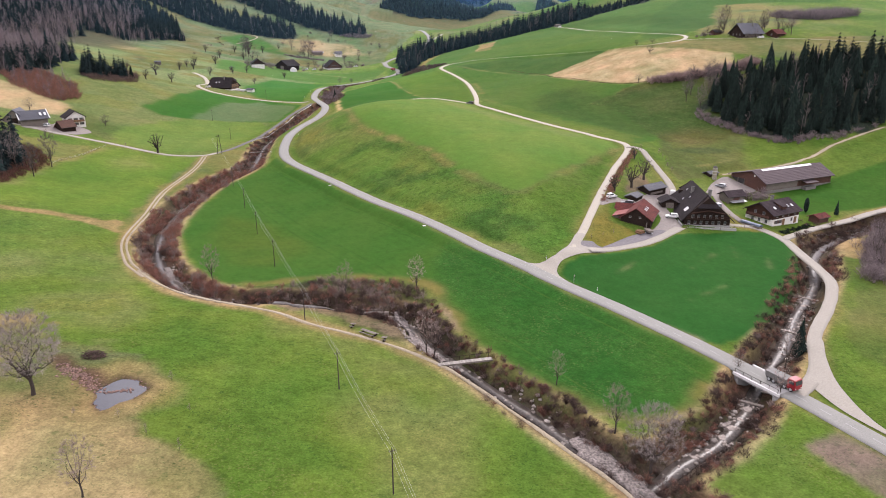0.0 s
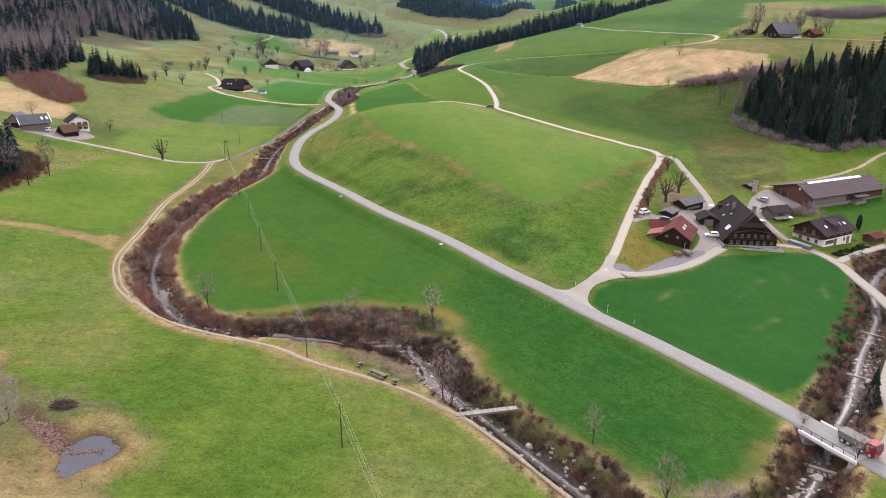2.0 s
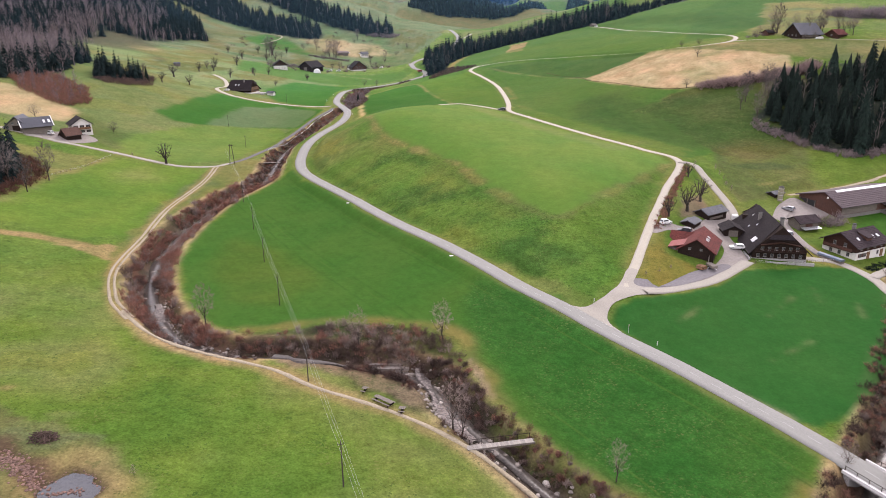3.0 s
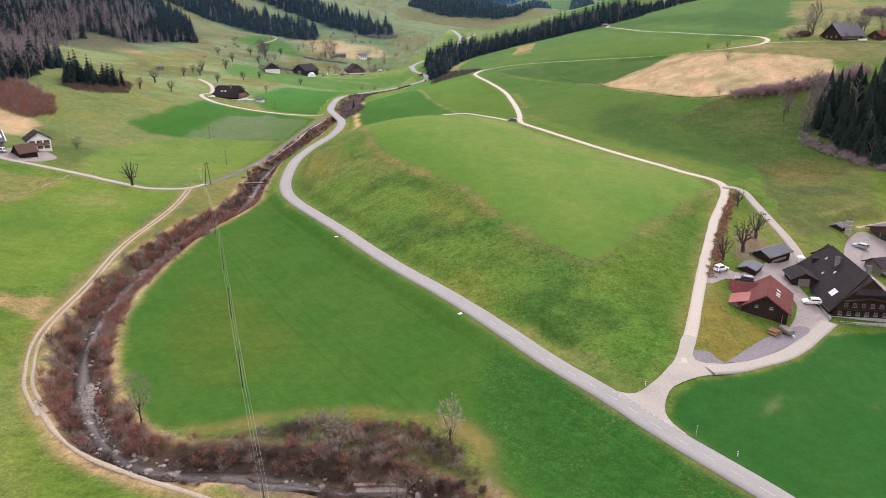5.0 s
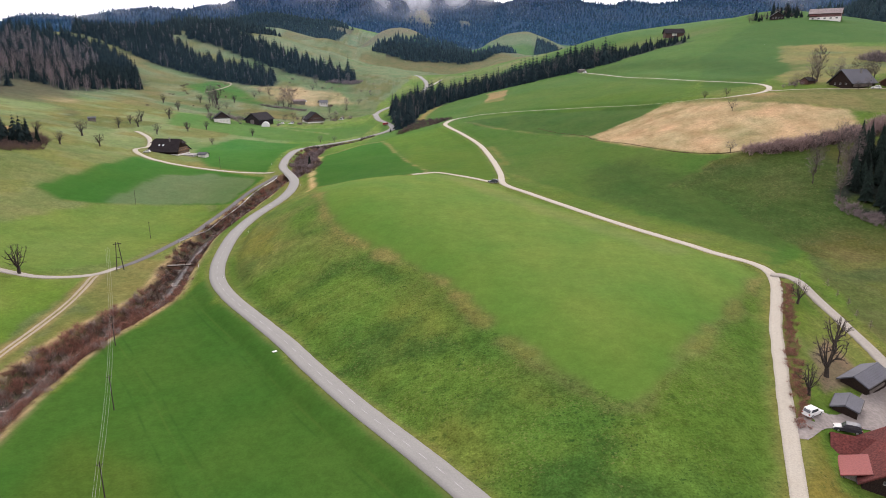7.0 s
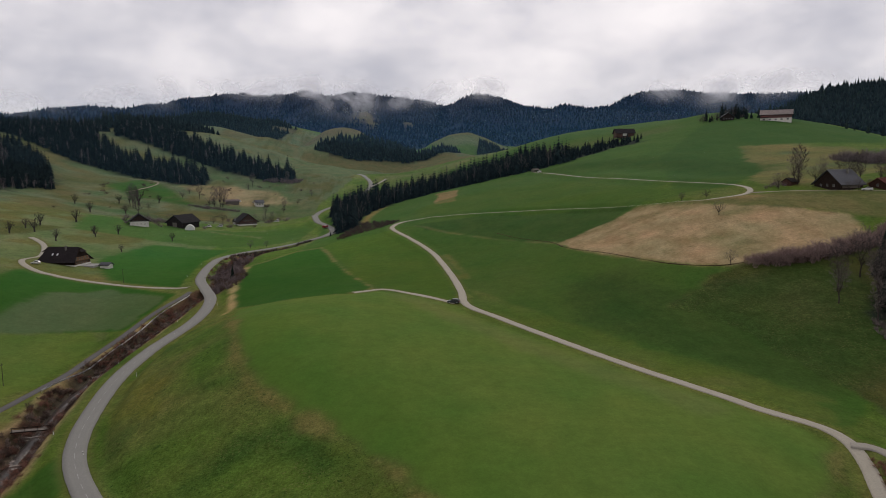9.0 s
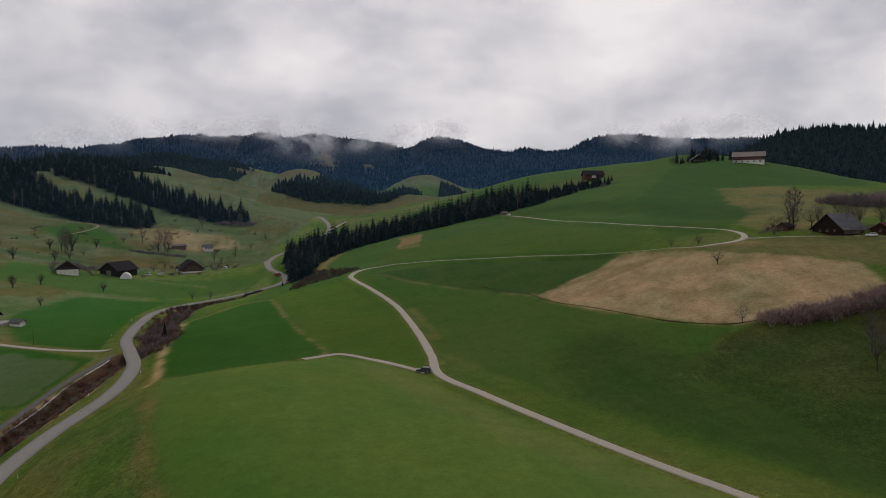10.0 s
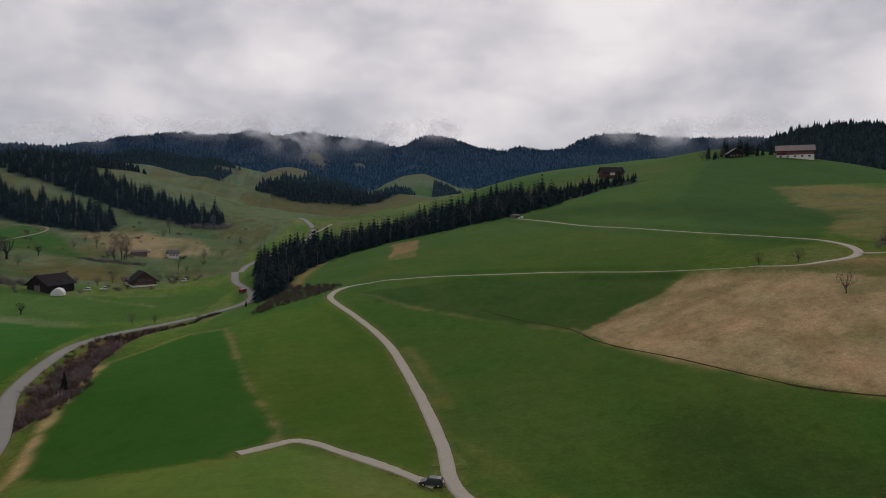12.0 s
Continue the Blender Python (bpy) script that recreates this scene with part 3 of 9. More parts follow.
WATER = {}
BANK = np.full(XX.shape, 1e3)
for name, points, width, depth in (("stream", STREAM, 3.4, 3.0), ("brook", BROOK, 3.2, 3.0)):
    flat_line = polyline(points)
    level = soft_profile(land(flat_line[:, 0], flat_line[:, 1]), 6) - depth
    dist, near = distance_to(flat_line, 14)
    cut = 1 - smooth(width / 2, width / 2 + 4.2, dist)
    ZZ = ZZ * (1 - cut) + np.minimum(ZZ, level[near] - 0.25) * cut
    WATER[name] = np.c_[flat_line, level]
    BANK = np.minimum(BANK, dist)

# the pond is pressed into the meadow
POND = (-53.6, 92.5)
pond_angle = np.arctan2((YY - POND[1]) * 0.84, (XX - POND[0]) * 1.05)
POND_EDGE = lambda a: 4.05 + 0.4 * np.sin(3 * a + 1) + 0.3 * np.sin(4 * a + 2) + 0.25 * np.sin(7 * a)
pond_gap = np.hypot((XX - POND[0]) * 1.05, (YY - POND[1]) * 0.84) - POND_EDGE(pond_angle)
POND_LEVEL = float(land(*POND)[0]) - 0.45
flat_pond = 1 - smooth(0.6, 6, pond_gap)
ZZ = ZZ * (1 - flat_pond) + (POND_LEVEL + 0.35) * flat_pond
ZZ -= 1.1 * (1 - smooth(-1.2, 0.7, pond_gap))


def ground(x, y):
    """Height of the ground sheet at a place."""
    x, y = np.atleast_1d(np.asarray(x, float)), np.atleast_1d(np.asarray(y, float))
    i, j = np.clip(np.searchsorted(GX, x) - 1, 0, len(GX) - 2), np.clip(np.searchsorted(GY, y) - 1, 0, len(GY) - 2)
    a, b = (x - GX[i]) / (GX[i + 1] - GX[i]), (y - GY[j]) / (GY[j + 1] - GY[j])
    return (ZZ[j, i] * (1 - a) + ZZ[j, i + 1] * a) * (1 - b) + (ZZ[j + 1, i] * (1 - a) + ZZ[j + 1, i + 1] * a) * b


def gz(x, y):
    return float(ground(x, y)[0])


def inside(poly, x, y):
    hit = np.zeros(x.shape, bool)
    n = len(poly)
    for k in range(n):
        (x0, y0), (x1, y1) = poly[k], poly[(k + 1) % n]
        if y0 != y1:
            hit ^= ((y0 > y) != (y1 > y)) & (x < (x1 - x0) * (y - y0) / (y1 - y0) + x0)
    return hit


# ---- growth on the ground: what grows where, as tones of grass ----
PASTURE, LUSH, MEADOW, DRY, TAN, SHADED_EARTH = (0.056, 0.092, 0.0105), (0.0215, 0.062, 0.0062), (0.036, 0.075, 0.0092), (0.175, 0.128, 0.058), (0.25, 0.186, 0.1), (0.028, 0.021, 0.016)
PLATEAU = (0.067, 0.113, 0.016)
HILL = (0.063, 0.082, 0.024)
STRAW = (0.1, 0.09, 0.04)
OLIVE = (0.056, 0.072, 0.0145)
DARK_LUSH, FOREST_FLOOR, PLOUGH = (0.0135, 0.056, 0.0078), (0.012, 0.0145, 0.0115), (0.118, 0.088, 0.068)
DEEP = (0.021, 0.067, 0.0065)
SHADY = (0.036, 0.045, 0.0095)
HOME_EDGE = [(37, 154.5), (37.5, 160), (40.5, 164.5), (46, 167), (57, 170), (67, 175), (78, 185.5), (92, 188.5), (104, 191), (111.5, 189.5), (112, 178), (107, 165), (99, 152), (89.5, 138.5), (77, 125.5), (68.5, 118.8), (63.4, 117), (60, 119.5)]
LOOP_EDGE = [(61.8, 110.5), (57, 121), (36, 158), (6, 193), (-22, 232), (-38, 258), (-59, 287), (-67, 305), (-74, 292), (-82, 268), (-84, 236), (-78.5, 198), (-67.7, 176), (-56, 158), (-46, 153.5), (-35, 159), (-23.5, 162), (-8, 160.5), (2.8, 152.8), (5.4, 142.5), (8.8, 128), (13, 117), (17.4, 112.5), (23, 103.5), (30, 96), (35.5, 92), (43.5, 92), (50.4, 96.2), (57.3, 104)]
PLATEAU_EDGE = [(33.6, 210.3), (43.5, 221), (54, 232.5), (73, 255), (84, 268), (76, 281), (60, 305), (46.5, 329), (31, 360), (27, 373), (14, 389), (2, 398), (-10, 392), (-28, 389), (-47.5, 405), (-43, 372), (-37, 341.5), (-32.3, 321), (-24, 303.5), (-12.8, 288.6), (-2.8, 275.6), (4.5, 262.6), (9.2, 247), (14.6, 235), (20.5, 224), (25, 217), (29.8, 212.5)]
DEEP_EDGE = [(-48.8, 410), (-34, 394), (-17, 390.5), (-5, 395), (1.5, 401), (0.5, 407), (-5, 435), (-10.3, 456), (-17.5, 497), (-24.5, 530), (-38.5, 533.5), (-51, 511), (-58.4, 499), (-57.5, 470), (-54.2, 438), (-52.5, 424)]
TAN_EDGE = [(84.6, 450), (99.5, 454.5), (112, 455.5), (126, 464), (131, 455), (134.5, 446), (142, 436), (156, 420), (183, 396), (174, 372), (150, 369), (134, 368), (119, 371.8), (109.5, 380), (101, 392), (91.5, 410), (85.7, 430)]
DRY_SLOPE = [(-130, 60), (-95, 124), (-80, 116), (-69, 110), (-54, 106.5), (-46, 95), (-48, 87), (-44, 81), (-36, 76), (-28, 68), (-20, 30), (-60, 10)]
FIELDS = [  # tone, how rough the sward is, outline
    ((0.072, 0.095, 0.02), 0.5, [(-330, 330), (-104, 330), (-92, 420), (-84, 480), (-92, 600), (-60, 650), (-330, 660)]),
    (HILL, 0.6, [(-700, 640), (-200, 660), (-60, 700), (-44, 760), (-44, 850), (-10, 960), (20, 1200), (-700, 1200)]),
    (MEADOW, 0.2, [(-20, 400), (60, 380), (140, 480), (330, 760), (420, 900), (100, 900), (-20, 700), (-36, 540)]),
    ((0.0255, 0.067, 0.0075), 0.08, LOOP_EDGE),
    (DARK_LUSH, 0.08, HOME_EDGE),
    (PLATEAU, 0.04, PLATEAU_EDGE),
    (DEEP, 0.03, DEEP_EDGE),
    ((0.043, 0.082, 0.0085), 0.15, [(3, 403), (27, 378), (31, 400), (31, 440), (30, 480), (22, 512), (15, 543), (-18, 545), (-23, 532), (-15, 497), (-8, 456), (1, 412)]),
    ((0.027, 0.058, 0.0085), 0.15, [(27, 552), (67, 541), (112, 497), (127, 468), (112, 456), (85, 451), (74, 471), (51, 510), (33, 530)]),
    (MEADOW, 0.25, [(34, 352), (90, 275), (125, 300), (125, 365), (110, 378), (88, 420), (82, 450), (70, 480), (36, 500)]),
    ((0.052, 0.086, 0.0105), 0.4, [(34, 352), (90, 276), (96, 290), (66, 330), (46, 372), (36, 400)]),
    ((0.046, 0.064, 0.0125), 0.7, [(98, 236), (135, 262), (150, 300), (128, 304), (108, 288), (100, 268)]),
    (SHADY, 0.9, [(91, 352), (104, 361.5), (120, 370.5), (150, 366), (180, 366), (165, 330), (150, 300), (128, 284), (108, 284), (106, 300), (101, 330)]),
    (LUSH, 0.2, [(133, 236), (166, 250), (230, 280), (230, 235), (160, 218), (128, 210)]),
    ((0.05, 0.074, 0.012), 0.6, [(91, 116), (100, 130), (114, 150), (119, 172), (132, 186), (150, 170), (140, 110), (100, 90)]),
    (DRY, 0.6, [(118, 172), (128, 186), (138, 192), (142, 180), (130, 168)]),
    (TAN, 0.55, TAN_EDGE),
    ((0.112, 0.11, 0.038), 0.6, [(201, 490), (214, 502), (231, 550), (252, 590), (266, 581), (300, 545), (262, 470), (203, 448), (187, 460), (190, 475)]),
    ((0.1, 0.096, 0.036), 0.6, [(134, 447), (145, 440), (200, 431), (235, 424), (300, 430), (340, 380), (250, 350), (220, 372), (184, 396), (156, 420), (142, 436)]),
    ((0.028, 0.064, 0.0085), 0.15, [(150, 470), (178, 466), (188, 478), (201, 490), (214, 502), (231, 550), (252, 592), (268, 580), (330, 560), (420, 640), (420, 800), (330, 760), (200, 600)]),
    (DRY, 0.5, [(59, 689), (72, 675), (62, 611), (48, 621)]),
    (DEEP, 0.04, [(-166, 398), (-161, 430), (-157, 490), (-139, 480), (-110, 470), (-80, 452), (-88, 413), (-101, 413), (-122, 406), (-140, 394), (-152, 390)]),
    ((0.05, 0.082, 0.021), 0.1, [(-139.5, 396), (-130.5, 452), (-110, 462), (-83, 449), (-89, 415), (-101, 414), (-122, 407)]),
    (DEEP, 0.05, [(-139, 527), (-127, 583), (-82, 578), (-87, 528), (-82, 464), (-119, 482)]),
    ((0.062, 0.102, 0.013), 0.2, [(-158, 345), (-140, 393), (-122, 405), (-101, 412), (-94, 400), (-96, 360), (-103, 330), (-120, 312), (-150, 318), (-160, 330)]),
    ((0.058, 0.1, 0.0095), 0.35, [(-148, 305), (-120, 305), (-106, 308), (-107, 285), (-107, 250), (-101, 218), (-110, 208), (-150, 214), (-150, 250), (-149, 287)]),
    (TAN, 0.5, [(-269, 611), (-256, 633), (-250, 614)]),
    (STRAW, 0.6, [(-262, 775), (-244, 789), (-233, 747), (-244, 728)]),
    (OLIVE, 0.7, [(-240, 500), (-200, 540), (-180, 600), (-215, 590), (-245, 540)]),
    (MEADOW, 0.2, [(-190, 660), (-33, 640), (-42, 600), (-84, 590), (-180, 600)]),
    (STRAW, 0.9, DRY_SLOPE),
    (LUSH, 0.2, [(-150, 800), (-200, 790), (-240, 830), (-225, 880), (-200, 876), (-185, 850), (-170, 830)]),
    ((0.078, 0.08, 0.027), 0.6, [(-140, 690), (-100, 730), (-125, 800), (-160, 760), (-170, 700)]),
    ((0.072, 0.08, 0.027), 0.6, [(-174, 1042), (-126, 1026), (-60, 1000), (-20, 950), (-45, 880), (-80, 915), (-70, 960), (-110, 1005)]),
    (DRY, 0.8, [(-150, 206), (-119, 205), (-104, 206), (-97, 207), (-90, 195), (-92, 188), (-97, 195), (-118, 201), (-150, 202)]),
    (TAN, 0.4, [(-260, 350), (-239, 386), (-218, 379), (-193, 368), (-184, 356), (-188, 345), (-230, 330)]),
    (OLIVE, 0.7, [(-190, 365), (-158, 346), (-150, 320), (-165, 325), (-184, 350)]),
    (DRY, 0.8, [(-226, 456), (-204, 430), (-190, 448), (-196, 462), (-218, 500), (-228, 480)]),
    ((0.25, 0.2, 0.11), 0.6, [(-185, 880), (-149, 912), (-90, 905), (-70, 862), (-130, 823)]),
    (PLOUGH, 0.5, [(63, 81.5), (71, 85.5), (75.5, 77), (86, 48), (78, 44)]),
    ((0.092, 0.094, 0.027), 0.6, [(-106, 310), (-107, 280), (-106, 250), (-101, 215), (-94, 190), (-82, 200), (-86, 236), (-84, 270), (-77, 297), (-80, 330), (-97, 330)]),
    ((0.1, 0.08, 0.052), 0.6, [(71, 220), (78, 221), (85, 230), (85, 238), (79, 234)]),
    ((0.105, 0.097, 0.02), 0.6, [(103, 203), (99.5, 194), (107, 189), (109, 199), (108, 211)]),
    ((0.11, 0.092, 0.02), 0.7, [(47, 176), (55, 199), (62, 206), (60, 195), (67, 186), (54, 175)]),
]
TONE, ROUGH = np.empty((*XX.shape, 3)), np.full(XX.shape, 0.8)
TONE[:] = PASTURE
TONE[YY > 1000] = HILL
near_rows = (YY < 1000)
jitter_x, jitter_y = 2.0 * smooth_noise(XX, YY, 7, 2, 21), 2.0 * smooth_noise(XX, YY, 7, 2, 31)
far_patch = smooth_noise(XX, YY, 160, 2, 71)
TONE[(far_patch > 0.35) & ~near_rows] = MEADOW
TONE[(far_patch < -0.6) & ~near_rows] = (0.085, 0.083, 0.034)
SOWN = (LUSH, DARK_LUSH, DEEP, TAN, PLOUGH, PLATEAU)
for tone, sward, poly in FIELDS:
    bound = np.array(poly)
    j0, j1 = np.searchsorted(GY, (bound[:, 1].min() - 3, bound[:, 1].max() + 3))
    i0, i1 = np.searchsorted(GX, (bound[:, 0].min() - 3, bound[:, 0].max() + 3))
    win = np.s_[j0:j1, i0:i1]
    loose = 0.12 if tone in SOWN else 0.9
    here = inside(poly, XX[win] + loose * jitter_x[win], YY[win] + loose * jitter_y[win])
    TONE[win][here] = tone
    ROUGH[win][here] = sward


def lay(tone, amount, sward=None):
    TONE[:] = TONE * (1 - amount[..., None]) + np.array(tone) * amount[..., None]
    if sward is not None:
        ROUGH[:] = ROUGH * (1 - amount) + sward * amount


def near_line(points, start, end, wander=1.0, step=2.0):
    """1 on the line, falling to 0 between start and end metres from it."""
    return 1 - smooth(start, end, distance_to(polyline(points, step), end + 4)[0] + wander * small)


def soft_inside(poly, edge):
    """Inside an outline, with an edge that fades over some metres."""
    return inside(poly, XX + jitter_x, YY + jitter_y) * smooth(0, edge, distance_to(polyline([*poly, poly[0]]), edge + 2)[0])


patches = smooth_noise(XX, YY, 26, 4, 41)
small = smooth_noise(XX, YY, 6, 3, 51)
wild = smooth(0.1, 0.6, ROUGH) * near_rows
lay(DRY, np.clip(0.24 * patches, 0, 0.3) * wild)
lay(LUSH, np.clip(-0.5 * patches - 0.15 * small, 0, 0.5) * wild)
# rough tufty bank between the road and the terrace, and the steep strip below its lower corner
bank_poly = [(34, 168), (6, 200), (-22, 240), (-56, 294), (-66, 330), (-66, 378), (-56, 392), (-48, 398), (-43, 372), (-37, 341.5), (-32.3, 321), (-24, 303.5), (-12.8, 288.6), (-2.8, 275.6), (4.5, 262.6), (9.2, 247), (14.6, 235), (20.5, 224), (29.8, 212.5), (33.6, 210.3), (50, 217), (54, 205), (44, 180)]
on_bank = inside(bank_poly, XX + 0.5 * jitter_x, YY + 0.5 * jitter_y)
lay((0.048, 0.094, 0.011), on_bank * 0.95, 1.0)
lay((0.07, 0.098, 0.0135), on_bank * np.clip(1.1 * smooth_noise(XX, YY, 19, 3, 93) + 0.1, 0, 0.85))
lay((0.1, 0.094, 0.024), on_bank * smooth(270, 330, YY) * np.clip(0.5 * smooth_noise(XX, YY, 14, 3, 94) + 0.3, 0, 0.7))
lay((0.019, 0.05, 0.0075), on_bank * np.clip(1.1 * smooth_noise(XX, YY, 11, 3, 91) - 0.1, 0, 0.75))
lay((0.02, 0.052, 0.0075), near_line([(27, 211), (14, 231), (5, 255), (-6, 271), (-18, 287)], 1, 9, 3) * on_bank * 0.45)
lay((0.037, 0.076, 0.008), inside([(34, 210), (52, 230), (74, 256), (86, 266), (70, 232), (56, 203), (44, 180), (40, 195)], XX, YY) * 0.7, 0.7)
lay((0.095, 0.1, 0.022), near_line([(84, 264), (71, 235), (58, 206), (48, 184)], 1.0, 5.0, 1.6) * 0.6)
# broad drifts in the mown terrace: fresher along its rim, paler by the lane
on_plateau = inside(PLATEAU_EDGE, XX, YY)
lay((0.044, 0.097, 0.0105), on_plateau * near_line([(-36, 350), (-30, 316), (-12, 290), (5, 265), (15, 238), (33, 215), (52, 234)], 4, 30, 4) * 0.65)
lay((0.088, 0.108, 0.026), on_plateau * near_line([(10, 388), (30, 346), (46, 316), (66, 284)], 1.5, 8, 1.2) * 0.5)
lay((0.07, 0.098, 0.016), near_line([(34, 358), (50, 327), (64, 302), (80, 277)], 0.5, 4.5, 1.5) * on_plateau * 0.5)
# the lower part of the loop field stands darker, and a paler tongue reaches in from the bend
in_loop = inside(LOOP_EDGE, XX, YY)
dark_part = soft_inside([(62, 112), (36, 156), (10, 184), (0, 174), (2, 152), (9, 130), (16, 114), (33, 90), (46, 90), (58, 104)], 7)
lay((0.014, 0.055, 0.0068), dark_part * in_loop * np.clip(0.8 + 0.25 * patches, 0, 0.95), 0.75)
lay((0.037, 0.066, 0.0075), soft_inside([(-76, 226), (-70, 230), (-52, 220), (-40, 206), (-31, 192), (-36, 176), (-44, 166), (-60, 172), (-74, 200)], 9) * in_loop * 0.8, 0.15)
# dry grass on the edge of the terrace
edge_dist, _ = distance_to(polyline([(-44, 376), (-40, 358), (-37, 341.5), (-32.3, 321), (-24, 303.5), (-12.8, 288.6), (-2.8, 275.6), (4.5, 262.6), (9.2, 247), (14.6, 235), (20.5, 224), (25, 217), (33, 210), (51, 229), (66, 246), (82, 266)]), 9)
lay(OLIVE, (1 - smooth(0.4, 3.2, edge_dist + 1.5 * small)) * np.where(YY > 235, 0.85, 0.5), 0.8)
lay((0.15, 0.125, 0.045), (1 - smooth(0.3, 1.9, edge_dist + 1.3 * small)) * np.where(YY > 258, 0.6, np.where(YY > 228, 0.3, 0.1)))
lay((0.12, 0.105, 0.036), (1 - smooth(0.1, 1.5, VERGE + 0.6 * small)) * 0.55)
lay(DRY, near_line(FIELD_TRACK, 1.1, 3.0, 0.8) * 0.8)
lay(OLIVE, (1 - smooth(6.2, 7.6, BANK + 1.0 * small)) * 0.5)
lay(DRY, (1 - smooth(5.5, 6.7, BANK + 0.7 * small)) * 0.9)
lay((0.27, 0.2, 0.105), np.exp(-((BANK + 0.4 * small - 6.2) / 0.7) ** 2) * 0.95 * (YY < 420))
# bare bank earth, darkened in colour for the shade between the shrubs
lay(SHADED_EARTH, (1 - smooth(4.4, 6.2, BANK + 1.2 * small)) * 0.9, 0.9)
lay((0.085, 0.043, 0.029), (1 - smooth(4.6, 6.6, BANK + 1.2 * small)) * np.clip(0.9 * smooth_noise(XX, YY, 5, 2, 61), 0, 0.6))
lay((0.075, 0.06, 0.05), (1 - smooth(1.0, 3.4, BANK + 0.8 * small)) * 0.9)
# leached dry slope round the pond
pond_rim = 1 - smooth(0.3, 6.5, pond_gap + 2 * small)
dry_slope = inside(DRY_SLOPE, XX + 2 * jitter_x, YY + 2 * jitter_y)
lay(DRY, dry_slope * np.clip(0.55 + 0.8 * patches, 0, 0.9))
lay((0.27, 0.205, 0.105), dry_slope * smooth(95, 62, YY + 0.25 * (XX + 60)) * np.clip(0.6 + 0.5 * patches, 0, 0.9), 0.5)
lay(DRY, pond_rim * 0.7)
lay((0.045, 0.07, 0.012), dry_slope * np.clip(smooth_noise(XX, YY, 11, 3, 97) - 0.35, 0, 0.5))
lay((0.06, 0.037, 0.026), near_line([(-57.5, 94.5), (-61, 97), (-66, 99.5), (-68, 102)], 0.6, 2.6, 1.0) * 0.9)
lay((0.035, 0.025, 0.018), (1 - smooth(-0.5, 1.3, pond_gap + 0.8 * small)) * 0.9)
thicket = inside([(-44, 152), (-34, 157), (-23, 159.5), (-8, 158), (1, 150.5), (4, 141), (7, 128), (12, 116), (20, 108), (14, 106), (2, 119), (-12, 126), (-30, 136), (-48, 142)], XX + jitter_x, YY + jitter_y)
# thicket floor: earth with the shade under the shrubs painted in
lay(SHADED_EARTH, thicket * np.clip(0.75 + 0.3 * small, 0, 1), 0.9)
lay((0.13, 0.092, 0.06), inside([(-35, 137), (-25, 133), (-13, 128), (-6, 124), (-2, 128), (-5, 138), (-12, 143), (-32, 145)], XX + jitter_x, YY + jitter_y) * np.clip(0.75 + 0.3 * small, 0, 0.95), 0.9)
outer_edge = [(-46, 153.2), (-35, 158.8), (-23.5, 161.6), (-8, 160), (2.4, 152.4), (5, 142.5), (8.4, 128), (12.6, 117), (20, 108), (26.5, 100.5), (33, 94.5), (40, 91.5), (48, 94), (55, 101)]
lay(OLIVE, near_line(outer_edge, 1.0, 4.0, 1.2) * 0.8)
lay((0.15, 0.105, 0.038), near_line(outer_edge, 0.0, 2.2, 1.6) * 0.5)
lay((0.17, 0.125, 0.09), near_line([(4, 143), (8, 128.5), (12.4, 116.5), (20, 107.2), (26.2, 99.6), (33, 93.6), (40, 90.6), (48, 93.2), (55.5, 100.5), (59, 106)], 0.2, 0.9, 0.5, 1.0) * 0.75)
# the field below the farm runs up to its lane and the brush of the brook; bare scrapes and old drill marks in it
home_field = inside(HOME_EDGE, XX + 0.12 * jitter_x, YY + 0.12 * jitter_y)
lay(DARK_LUSH, home_field * 0.93, 0.08)
for run, strength in (([(52, 157), (56, 160)], 0.4), ([(56.5, 161), (59, 163.5)], 0.3), ([(66, 140), (78, 148)], 0.35), ([(74, 160), (84, 170)], 0.25), ([(96, 160), (99, 168)], 0.25), ([(90, 168), (92, 176)], 0.2)):
    lay((0.13, 0.125, 0.045), near_line(run, 0.0, 0.9, 0.6, 1.0) * strength)
lay((0.2, 0.17, 0.1), near_line([(52, 130.5), (56, 124.5), (59, 120)], 0.3, 1.9, 0.8, 1.0) * 0.8)
